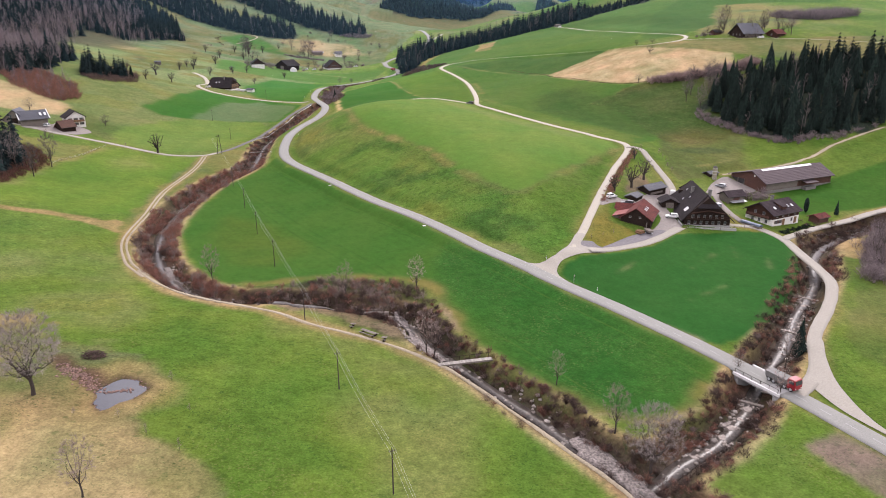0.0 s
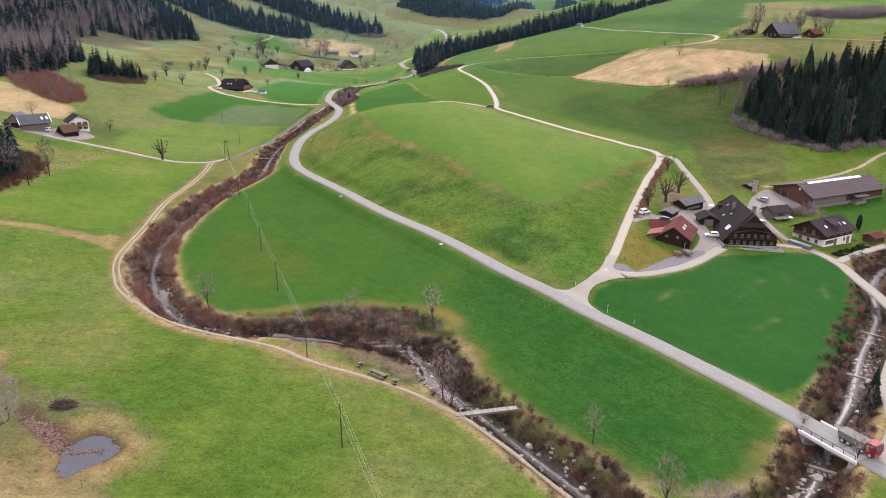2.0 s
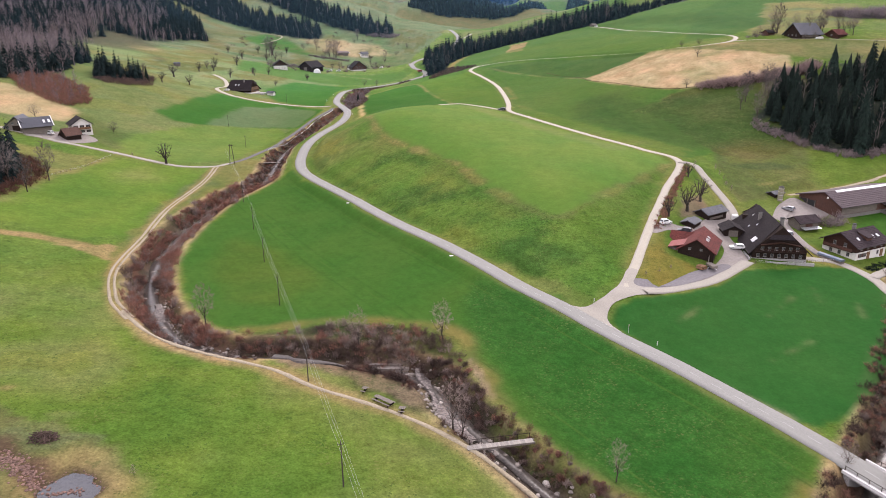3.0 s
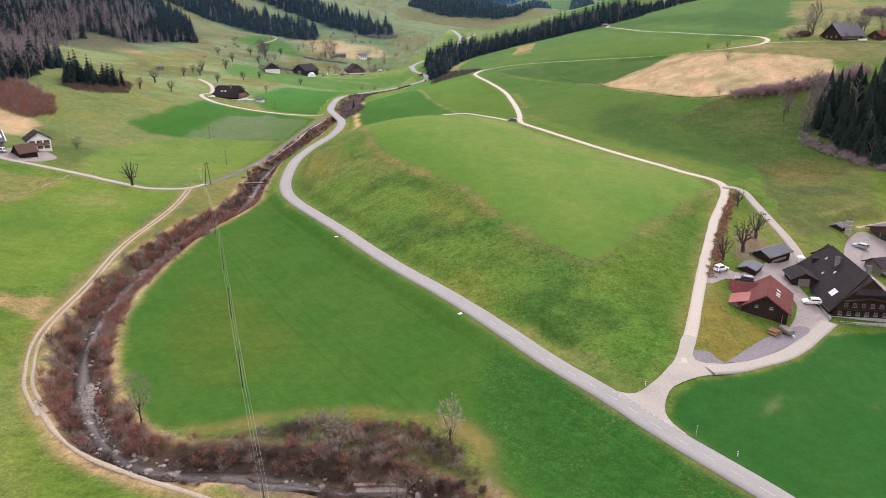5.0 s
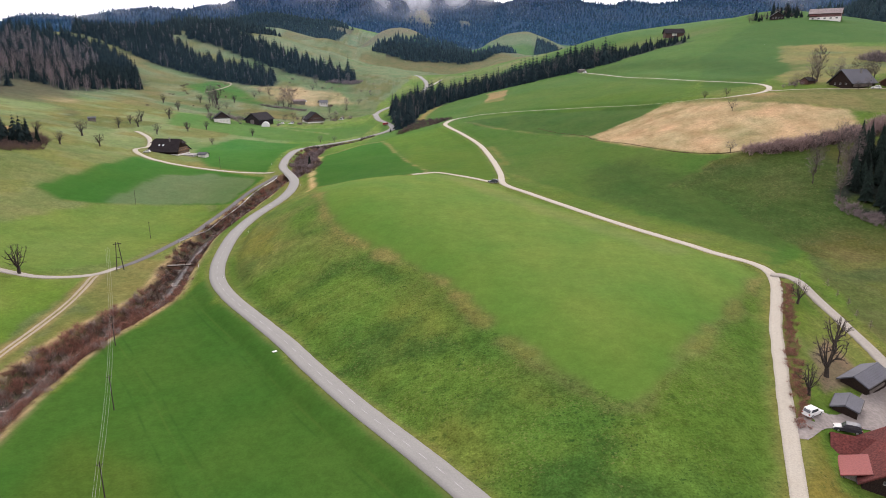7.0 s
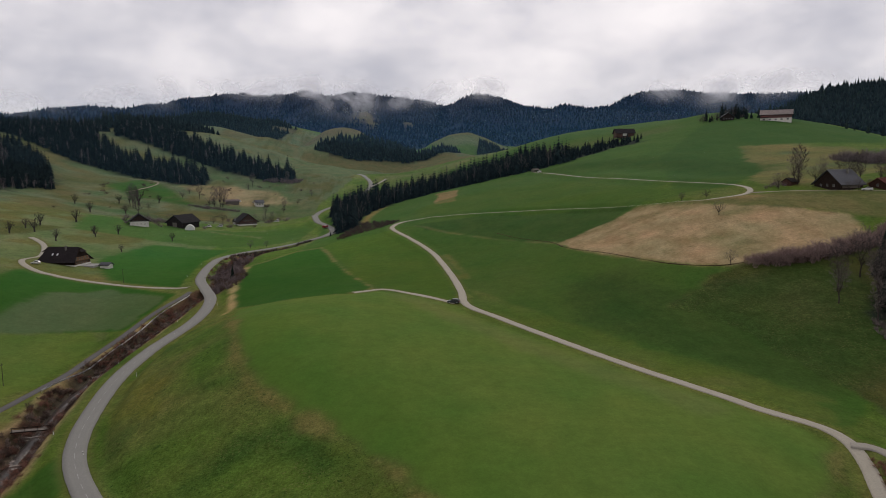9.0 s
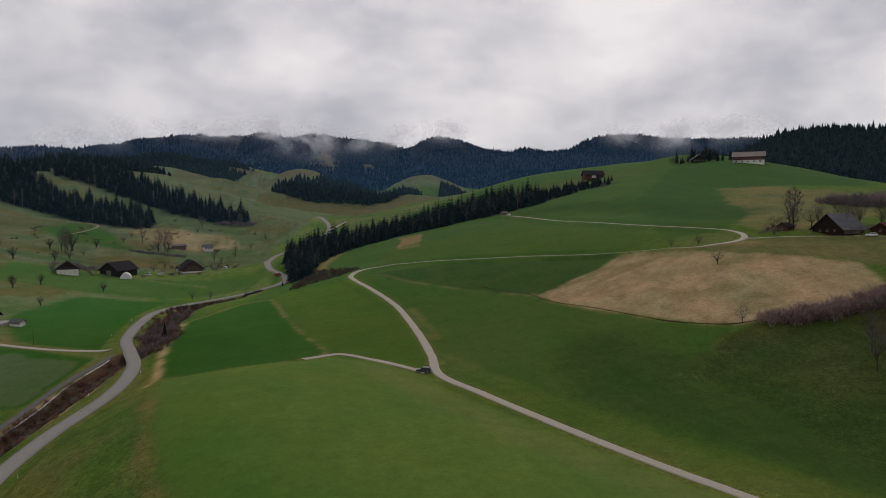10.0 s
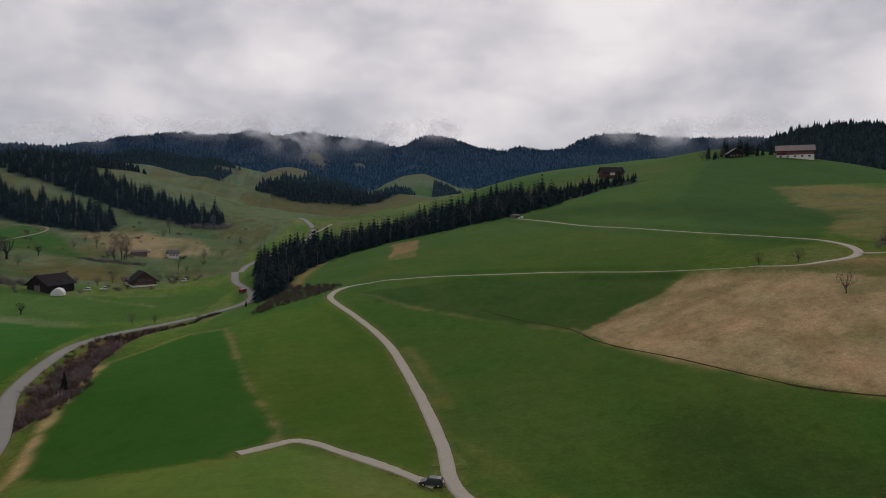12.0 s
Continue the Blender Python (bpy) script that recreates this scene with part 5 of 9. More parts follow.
def leader_branches(seed, h, reach, count=26, trunk=0.012, twigs=9, fine_twigs=2, fat=1.0):
    """A slender leafless tree: one leader to the top, rising side branches and fine twigs."""
    r = random.Random(seed)
    stem, crown = ([], []), ([], [])
    tube(*stem, (0, 0, -0.5), (0.01 * h, 0, h * 0.5), trunk * h, trunk * h * 0.6, 6)
    tube(*stem, (0.01 * h, 0, h * 0.5), (0, 0.01 * h, h * 0.97), trunk * h * 0.6, 0.004 * h, 5)
    for k in range(count):
        s = 0.22 + 0.74 * (k + r.random()) / count
        a = k * 2.4 + r.uniform(-0.4, 0.4)
        length = reach * h * (1.15 - s) * r.uniform(0.8, 1.2) + 0.03 * h
        way = Vector((math.cos(a), math.sin(a), r.uniform(0.7, 1.3))).normalized()
        base = Vector((0.005 * h, 0, s * h))
        tip = base + way * length
        tube(*crown, base, tip, 0.004 * h, 0.0014 * h, 3)
        for j in range(twigs):
            start = base + way * length * r.uniform(0.25, 1.0)
            tw = (way + Vector((r.uniform(-0.9, 0.9), r.uniform(-0.9, 0.9), r.uniform(-0.2, 0.8)))).normalized() * length * r.uniform(0.25, 0.5)
            side = tw.orthogonal().normalized() * 0.0036 * h * fat
            q = len(crown[0])
            crown[0].extend([tuple(start - side), tuple(start + side), tuple(start + tw)])
            crown[1].append((q, q + 1, q + 2))
            for _ in range(fine_twigs):
                mid = start + tw * r.uniform(0.3, 0.9)
                fine = (tw.normalized() + Vector((r.uniform(-0.9, 0.9), r.uniform(-0.9, 0.9), r.uniform(-0.3, 0.7)))).normalized() * length * 0.2
                q = len(crown[0])
                crown[0].extend([tuple(mid - side * 0.7), tuple(mid + side * 0.7), tuple(mid + fine)])
                crown[1].append((q, q + 1, q + 2))
    return stem, crown


def spreading_branches(seed, h, reach, tips=420, trunk=0.022, twig=0.0013):
    """A wide leafless tree: limbs that fork towards many tips in a rounded crown, thicker where more hangs on them."""
    r = random.Random(seed)
    nodes, parent = [Vector((0, 0, -0.5)), Vector((0.01 * h, 0, 0.1 * h)), Vector((0, 0.01 * h, 0.2 * h)), Vector((0.01 * h, 0.005 * h, 0.29 * h))], [-1, 0, 1, 2]
    centre, goals = Vector((0, 0, 0.62 * h)), []
    for i in range(9):
        a, inner = i * 2.4 + r.uniform(-0.3, 0.3), i % 3 == 2
        out = reach * h * (0.32 if inner else r.uniform(0.62, 0.8))
        top = h * (0.93 if inner else r.uniform(0.62, 0.84))
        k, base = (3 if i % 2 else 2), nodes[3 if i % 2 else 2]
        for s in (0.3, 0.55, 0.78, 1.0):
            bow = s ** 0.8
            nodes.append(Vector((base.x + math.cos(a) * out * bow + r.uniform(-1, 1) * 0.012 * h, base.y + math.sin(a) * out * bow + r.uniform(-1, 1) * 0.012 * h, base.z + (top - base.z) * s ** 1.15)))
            parent.append(k)
            k = len(nodes) - 1
    while len(goals) < tips:
        q = Vector((r.uniform(-1, 1), r.uniform(-1, 1), r.uniform(-1, 1)))
        if 0.12 < q.length < 1:
            goals.append(centre + Vector((q.x * reach * h, q.y * reach * h, q.z * 0.37 * h)))
    goals.sort(key=lambda g: (g - nodes[3]).length)
    first = 4
    for g in goals:
        spot = np.array([tuple(n) for n in nodes[first:]])
        away = np.linalg.norm(spot - np.array(g), axis=1) + 0.15 * np.linalg.norm(spot - np.array(nodes[3]), axis=1) + 1.3 * np.maximum(spot[:, 2] - g.z + 0.03 * h, 0)
        k = first + int(np.argmin(away))
        a = nodes[k]
        mid = a.lerp(g, 0.55) + Vector((r.uniform(-1, 1), r.uniform(-1, 1), r.uniform(-1.1, 0.3))) * (g - a).length * 0.07
        nodes += [mid, g]
        parent += [k, len(nodes) - 2]
    weight = [1] * len(nodes)
    for k in range(len(nodes) - 1, 0, -1):
        weight[parent[k]] += weight[k]
    stem, crown = ([], []), ([], [])
    thick = lambda k: trunk * h * (weight[k] / weight[1]) ** 0.52
    for k in range(1, len(nodes)):
        ra, rb = min(thick(parent[k]) if parent[k] else thick(1) * 1.35, 1.5 * thick(k)), thick(k)
        tube(*(stem if rb > 0.0024 * h else crown), nodes[parent[k]], nodes[k], ra, rb * 0.92, 6 if rb > 0.01 * h else 4 if rb > 0.004 * h else 3)
        if weight[k] < 7:
            for _ in range(7):
                out = (nodes[k] - centre).normalized() + Vector((r.uniform(-1, 1), r.uniform(-1, 1), r.uniform(-0.4, 1)))
                tw = out.normalized() * h * r.uniform(0.035, 0.085)
                side = tw.orthogonal().normalized() * twig * h
                q = len(crown[0])
                crown[0].extend([tuple(nodes[k] - side), tuple(nodes[k] + side), tuple(nodes[k] + tw)])
                crown[1].append((q, q + 1, q + 2))
    return stem, crown


def bare_tree(name, seed, h, spread, label, depth=4, fork=3, trunk=0.28, twigs=None, group="bare trees", leader=False, wide=0):
    tree = empty(name, pose(0, 0, 0), label, "tree", group)
    stem, crown = spreading_branches(seed, h, spread, wide, trunk * 0.08, 0.003 if trunk > 0.45 else 0.0013) if wide else leader_branches(seed, h, spread) if leader else bare_branches(seed, h, spread, depth, fork, trunk)
    part("trunk", mesh_of(name + "_trunk", *stem, M_BARK, True), M_BARK, tree)
    part("crown", mesh_of(name + "_crown", *crown, twigs or M_TWIGS), twigs or M_TWIGS, tree)
    return tree


def shrub_mesh(seed, h=1.6, radius=1.5, stems=90):
    """A leafless shrub: thin stems fanning out of a few roots, each with side twigs."""
    r, verts, faces = random.Random(seed), [], []
    roots = [(r.uniform(-0.5, 0.5) * radius, r.uniform(-0.5, 0.5) * radius) for _ in range(5)]

    def strip(base, tip, wide):
        axis = tip - base
        side = axis.orthogonal()
        side = (Matrix.Rotation(r.uniform(0, 3.14), 3, axis.normalized()) @ side).normalized() * wide
        k = len(verts)
        verts.extend([tuple(base - side), tuple(base + side), tuple(tip)])
        faces.append((k, k + 1, k + 2))

    for n in range(stems):
        rx, ry = roots[n % 5]
        a, d = r.uniform(0, 2 * math.pi), math.sqrt(r.random())
        tall = h * r.uniform(0.5, 1.08) * (1 - 0.4 * d * d)
        base = Vector((rx + r.uniform(-0.2, 0.2), ry + r.uniform(-0.2, 0.2), -0.3))
        knee = base + Vector((math.cos(a) * d * radius * 0.4, math.sin(a) * d * radius * 0.4, tall * 0.55 + 0.3))
        tip = knee + Vector((math.cos(a) * d * radius * 0.45 + r.uniform(-0.2, 0.2), math.sin(a) * d * radius * 0.45 + r.uniform(-0.2, 0.2), tall * 0.5))
        wide = r.uniform(0.014, 0.03)
        strip(base, knee + (knee - base) * 0.25, wide * 1.3)
        strip(knee, tip, wide)
        for _ in range(5):
            start = knee.lerp(tip, r.uniform(-0.4, 0.8))
            way = Vector((math.cos(a) * 0.5 + r.uniform(-1, 1), math.sin(a) * 0.5 + r.uniform(-1, 1), r.uniform(0.1, 1.2))).normalized()
            strip(start, start + way * h * r.uniform(0.15, 0.34), wide * 0.75)
    return verts, faces


def scatter_stuff(name, sources, places, mat, label, category, seed=1):
    """Many plants joined into one mesh: sources are (verts, faces of triangles); places rows of x, y, z, size."""
    rnd = np.random.default_rng(seed)
    all_v, all_f, shift = [], [], 0
    pick = rnd.integers(0, len(sources), len(places))
    for s, (verts, faces) in enumerate(sources):
        v = np.array(verts, float)
        tri = np.array([t for f in faces for t in ([f] if len(f) == 3 else [(f[0], f[1], f[2]), (f[0], f[2], f[3])])])
        mine = places[pick == s]
        if not len(mine):
            continue
        a = rnd.uniform(0, 2 * math.pi, len(mine))
        size, tall = mine[:, 3], mine[:, 3] * rnd.uniform(0.78, 1.14, len(mine))
        c, sn = np.cos(a)[:, None], np.sin(a)[:, None]
        x = (v[:, 0] * c - v[:, 1] * sn) * size[:, None] + mine[:, 0:1]
        y = (v[:, 0] * sn + v[:, 1] * c) * size[:, None] + mine[:, 1:2]
        z = v[:, 2] * tall[:, None] + mine[:, 2:3]
        all_v.append(np.stack([x, y, z], -1).reshape(-1, 3))
        all_f.append((tri[None] + (np.arange(len(mine)) * len(v))[:, None, None]).reshape(-1, 3) + shift)
        shift += len(mine) * len(v)
    v, f = np.concatenate(all_v), np.concatenate(all_f)
    me = bpy.data.meshes.new(name)
    me.vertices.add(len(v))
    me.vertices.foreach_set("co", v.ravel())
    me.loops.add(f.size)
    me.loops.foreach_set("vertex_index", f.ravel())
    me.polygons.add(len(f))
    me.polygons.foreach_set("loop_start", np.arange(0, f.size, 3))
    me.materials.append(mat)
    me.update(calc_edges=True)
    return tagged(new(name, me), label, category, kind="stuff")


def fill(poly, spacing, seed, margin=0.0):
    """Jittered places inside a polygon."""
    p, rnd = np.array(poly, float), np.random.default_rng(seed)
    gx, gy = np.meshgrid(np.arange(p[:, 0].min(), p[:, 0].max(), spacing), np.arange(p[:, 1].min(), p[:, 1].max(), spacing))
    x, y = gx.ravel() + rnd.uniform(-0.45, 0.45, gx.size) * spacing, gy.ravel() + rnd.uniform(-0.45, 0.45, gx.size) * spacing
    ok = inside(poly, x, y)
    return x[ok], y[ok], rnd


# the spruce wood on the slope above the long barn: trees of their own
spruces = [spruce_thing(11 + k, h, rad) for k, (h, rad) in enumerate(((19, 3.7), (21, 3.9), (16, 3.6), (20, 3.3)))]
wx, wy, wr = fill(WOOD, 5.0, 3)
order = np.argsort(wx * 0.4 + wy)[:290]
for n, k in enumerate(order):
    size = wr.uniform(0.5, 0.98)
    m = pose(wx[k], wy[k], gz(wx[k], wy[k]), 0, 0, wr.uniform(0, 360)) @ Matrix.Diagonal((size * wr.uniform(0.9, 1.15), size * wr.uniform(0.9, 1.15), size, 1))
    if n < 4:
        spruces[n].matrix_world = m
    else:
        copy_thing(spruces[n % 4], m)
low_spruces = [spruce_crown(60 + k, h, rad, 9, 7, 0.8) for k, (h, rad) in enumerate(((17, 4.4), (19.5, 4.6), (14, 4.5), (18, 3.9)))]
tiny_spruces = [stacked_spruce(80 + k, h, rad, 4, 7) for k, (h, rad) in enumerate(((17, 4.2), (20, 4.4), (14, 4.4), (12, 4.8)))]
mini_spruces = [stacked_spruce(90 + k, h, rad, 2, 5) for k, (h, rad) in enumerate(((15, 5.6), (18, 6.0), (12, 6.4)))]
rest = np.argsort(wx * 0.4 + wy)[290:]


def stand(name, polys, spacing, label, sources, size=(0.75, 1.15), seed=1, mat=None):
    rows = []
    for k, poly in enumerate(polys):
        x, y, rnd = fill(poly, spacing, seed + k)
        open_ground = np.zeros(len(x), bool)
        for cx, cy, across, along in CLEARINGS:
            open_ground |= np.hypot((x - cx) / across, (y - cy) / along) < 1
        x, y = x[~open_ground], y[~open_ground]
        rows.append(np.c_[x, y, ground(x, y) - 0.5, rnd.uniform(*size, len(x))])
    return scatter_stuff(name, sources, np.concatenate(rows), mat or M_FIRS, label, "trees", seed)


if len(rest):
    rows = np.c_[wx[rest], wy[rest], ground(wx[rest], wy[rest]) - 0.5, wr.uniform(0.8, 1.1, len(rest))]
    scatter_stuff("wood_interior", low_spruces, rows, M_NEEDLES, "dense dark spruces deep in the wood", "trees", 4)
stand("spur_wood", [SPUR_WOOD], 5.6, "dark spruce wood along the spur of the hill", low_spruces, (0.55, 1.15), 21)
stand("spur_top_wood", [SPUR_EAST], 5.2, "lower dark spruces at the upper end of the spur wood", low_spruces, (0.28, 0.55), 23)
stand("west_wood", [WEST_WOOD], 10.5, "mixed dark spruce wood on the western slope", low_spruces, (0.5, 1.15), 31)
stand("west_wood_edge", [[(-292, 700), (-271, 729), (-254, 759), (-262, 775), (-287, 831), (-315, 880), (-335, 860), (-305, 800), (-300, 750)], [(-400, 560), (-345, 560), (-335, 640), (-400, 700)]], 6.5, "close dark spruces at the corner of the western wood", low_spruces, (0.6, 1.15), 34)
stand("west_front_wood", [WEST_FRONT], 6.6, "dark spruces above the western farm", low_spruces, (0.6, 1.0), 36)
stand("grove", [GROVE, FARM_WOOD], 3.6, "small dark spruce groves among the pastures", low_spruces, (0.5, 0.9), 41)
# bare broadleaved trees mixed into the woods
bare_kinds = []
for k, (h, reach) in enumerate(((13, 0.3), (15, 0.26), (11, 0.34))):
    stem, crown = leader_branches(500 + k, h, reach, 13, twigs=6, fine_twigs=1, fat=1.7)
    bare_kinds.append((stem[0] + crown[0], stem[1] + [tuple(i + len(stem[0]) for i in f) for f in crown[1]]))
stand("mixed_wood", [[(-450, 560), (-289, 598), (-279, 655), (-290, 700), (-300, 760), (-330, 860), (-450, 860)], [(-300, 440), (-268, 448), (-262, 480), (-290, 560), (-330, 560), (-450, 560), (-450, 440)]], 6.4, "bare grey-brown broadleaved trees mixed into the western wood", bare_kinds, (0.5, 1.3), 33, M_WOODS)
stand("brown_wood", [[(-400, 560), (-289, 598), (-279, 655), (-290, 700), (-320, 700)], [(-300, 440), (-268, 448), (-262, 480), (-290, 560), (-330, 560)]], 10, "bare warm brown trees scattered through the western wood", bare_kinds, (0.6, 1.2), 36, M_TWIGS)
stand("mixed_wood", [[(-300, 440), (-262, 450), (-258, 484), (-284, 560), (-281, 600), (-272, 660), (-262, 735), (-250, 760), (-275, 760), (-310, 600), (-310, 500)]], 6.5, "bare grey-brown trees along the edge of the western wood", bare_kinds, (0.55, 1.0), 35, M_WOODS)
stand("mixed_wood", [[(-224, 378), (-199, 369), (-193, 385), (-205, 405), (-227, 418), (-239, 416), (-242, 396)], [(-156, 236), (-158, 262), (-172, 284), (-180, 270), (-170, 230)]], 5.0, "bare reddish-brown thicket trees on the western slope", bare_kinds, (0.4, 0.7), 37, M_WOODS)
stand("mixed_wood", [WEST_FRONT], 6.5, "bare grey trees among the spruces above the western farm", bare_kinds, (0.8, 1.25), 35, M_WOODS)
stand("mixed_wood", [WOOD], 17, "bare grey trees at the edge of the spruce wood", bare_kinds, (0.7, 1.1), 47, M_DARK_TWIGS)
stand("mixed_wood", [SPUR_WOOD], 11, "bare grey trees among the spruces of the spur", bare_kinds, (0.8, 1.2), 39, M_DARK_TWIGS)
stand("mixed_wood", [SLOPE_WOOD, RIDGE_WOOD], 13, "bare grey-brown trees scattered through the far wood bands", bare_kinds, (0.7, 1.15), 57, M_WOODS)
# far woods on the hills ahead
stand("ridge_wood", [SLOPE_WOOD, RIDGE_WOOD], 6.4, "dark spruce wood in bands across the far slopes", low_spruces, (0.6, 1.25), 51)
stand("far_wood", [FAR_WOODS[0], *FAR_WOODS[2:]], 9.5, "far dark woods on the rounded hills", tiny_spruces, (0.8, 1.2), 61)
stand("knoll_wood", [FAR_WOODS[1]], 6.5, "dark wood on the rounded knoll", tiny_spruces, (0.6, 1.1), 65)
stand("east_wood", [EAST_WOOD], 9, "dark wood on the hill behind the red barn", tiny_spruces, (0.6, 1.05), 71)
stand("hilltop_spruces", [[(316, 733), (336, 726), (352, 746), (325, 754)]], 6.0, "dark spruces behind the hilltop barn", low_spruces, (0.5, 0.8), 75)
stand("mountain_wood", [MOUNTAIN_WOOD], 14, "far wooded mountain ridges under low cloud", mini_spruces, (0.5, 1.3), 81, M_HAZED_MOUNTAIN)

# ---- bare trees: meadow, stream and orchard ----


def at_ground(x, y, turn=0.0, size=1.0, sink=0.0):
    return pose(x, y, gz(x, y) - sink, 0, 0, turn) @ Matrix.Diagonal((size, size, size, 1))


def plant(tree, spots):
    """The tree at its first spot, copies at the others; spots are x, y, size, turn."""
    for n, (x, y, size, turn) in enumerate(spots):
        m = at_ground(x, y, turn, size, 0.1)
        if n:
            copy_thing(tree, m)
        else:
            tree.matrix_world = m


plant(bare_tree("bare_tree", 3, 17.0, 0.36, "large leafless deciduous tree with a wide grey crown", twigs=M_PALE_TWIGS, wide=700), [(-66, 89, 0.9, 20), (37, 80, 0.86, 140)])
plant(bare_tree("slender_tree", 8, 10.5, 0.24, "slender leafless tree with upright pale twigs beside the stream", trunk=0.17, wide=150), [(-56, 155.5, 1.0, 0), (-20, 147.5, 1.0, 60), (0.3, 119.5, 1.05, 120), (2, 118.5, 0.95, 200), (26, 105, 0.75, 250), (33, 88, 0.95, 300), (-47, 65, 0.95, 30), (63.5, 107.5, 0.55, 90), (67, 97.5, 0.7, 10), (75, 110.5, 1.0, 170), (-2, 151, 1.0, 45), (-10, 136, 0.8, 310)])
plant(bare_tree("orchard_tree", 15, 6.6, 0.42, "small gnarled leafless fruit tree in the orchard grass", trunk=0.72, twigs=M_BARK, wide=70), [(83, 234.5, 1.25, 0), (75.5, 224.5, 1.05, 70), (67, 216, 0.75, 150), (84.5, 252, 0.7, 200), (-125, 309, 1.15, 200), (-188, 468, 0.9, 40), (-198, 514, 1.2, 100), (-172, 560, 0.9, 10), (-194, 593, 1.0, 300), (-184, 620, 1.1, 80), (-176, 690, 0.9, 190), (-189, 574, 1.0, 120), (-160, 585, 0.8, 230), (-205, 480, 1.0, 60), (-152, 600, 0.8, 20), (-120, 600, 0.7, 320), (-196, 560, 0.9, 15), (-196, 579, 0.8, 75), (-181, 497, 0.9, 130), (-194, 671, 1.0, 160), (-186, 754, 1.9, 220), (-178, 784, 1.0, 260), (-199, 746, 1.0, 300), (-217, 704, 0.9, 340), (-163, 591, 0.7, 45), (-135, 553, 0.6, 95)])
plant(bare_tree("young_tree", 27, 3.2, 0.3, "thin young leafless tree staked in the meadow", leader=True), [(98, 263, 0.9, 0), (98, 258.5, 0.8, 50), (98, 254, 0.9, 90), (97, 249, 0.8, 140), (97, 244, 1.0, 190), (90, 262, 1.2, 10), (88, 245, 0.7, 100), (-46, 97, 0.8, 30), (-50, 84, 0.7, 80), (-44, 80, 0.8, 210), (-38, 77, 0.9, 270), (-40, 88, 0.6, 10), (-57, 84, 0.6, 150), (50, 178, 0.6, 0), (54, 180, 0.6, 60), (58, 183, 0.6, 100), (-141, 312, 0.8, 0), (-133, 311, 0.6, 40)])
plant(bare_tree("round_tree", 33, 6.2, 0.42, "leafless round-crowned tree with a grey haze of twigs", trunk=0.3, twigs=M_DARK_TWIGS, wide=200), [(140, 414, 1.0, 0), (318, 723, 1.5, 20), (327, 729, 1.6, 90), (301, 731, 1.3, 170), (292, 723, 1.2, 240), (346, 741, 1.5, 310), (121, 371, 0.9, 60), (143, 452, 0.7, 120), (151, 445, 0.75, 200), (184, 443, 0.8, 20), (190, 452, 1.0, 100), (186, 450, 0.7, 330), (196, 455, 0.9, 250), (218, 440, 1.5, 80), (224, 448, 1.6, 170), (215, 452, 1.3, 10), (232, 436, 1.4, 220), (206, 449, 1.4, 200), (200, 452, 1.5, 30), (196, 447, 1.0, 130), (240, 444, 1.3, 60), (228, 455, 1.2, 280), (210, 426, 0.9, 40), (204, 424, 0.7, 110), (-149, 648, 1.4, 40), (-160, 640, 1.1, 0), (-98, 695, 1.0, 60), (-80, 690, 0.9, 190), (-130, 815, 1.5, 10), (-136, 810, 1.4, 100), (-90, 700, 0.9, 140), (-70, 586, 0.9, 10), (-60, 584, 0.8, 80), (-163, 343, 1.0, 0), (-142, 816, 1.5, 40), (-139, 819, 1.3, 90), (-120, 907, 1.2, 0), (-86, 707, 1.3, 30), (-83, 800, 1.0, 60), (-64, 856, 1.1, 80), (-53, 895, 1.0, 130), (-76, 699, 1.2, 10), (-93, 672, 1.0, 200), (-122, 666, 1.0, 50), (-139, 669, 1.2, 20), (-167, 848, 1.3, 70), (-168, 825, 1.2, 170), (-75, 824, 1.0, 220), (-173, 737, 1.1, 110), (-108, 700, 1.3, 260), (-70, 690, 1.1, 310), (-112, 684, 1.0, 340), (298, 712, 1.2, 0), (291, 716, 1.1, 90), (318, 702, 0.9, 200), (304, 716, 1.2, 60), (-198, 340, 1.2, 120), (-170, 700, 1.7, 60), (140, 178, 1.3, 0), (133, 171, 1.2, 80), (127, 160, 1.2, 160), (146, 190, 1.3, 240), (138, 166, 1.1, 300), (150, 180, 1.4, 30), (155, 195, 1.3, 90)])
plant(bare_tree("tall_tree", 41, 15, 0.2, "tall narrow leafless tree at the wood edge", trunk=0.17, twigs=M_DARK_TWIGS, wide=220), [(197, 451, 1.15, 30), (202, 455, 1.05, 110), (-184.5, 734, 1.2, 0), (-188, 738, 1.1, 60), (-181, 730, 1.0, 130), (-132, 815, 1.25, 20), (-136, 811, 1.2, 100), (-129, 818, 1.15, 170), (-155, 836, 0.9, 210), (-118, 922, 0.9, 280), (-83, 948, 0.8, 330), (-89, 801, 0.7, 40), (-75, 832, 0.75, 90), (215, 444, 0.8, 200), (222, 441, 0.9, 260), (229, 437, 0.8, 300), (236, 433, 0.85, 50), (136, 338, 0.8, 15), (139, 326, 0.75, 95), (147, 336, 1.0, 0), (150, 340, 1.1, 70), (141, 345, 0.9, 140), (152, 350, 1.0, 200), (210, 450, 0.75, 20), (-150, 262, 0.9, 10), (-157, 250, 1.0, 90), (-148, 245, 0.8, 180)])
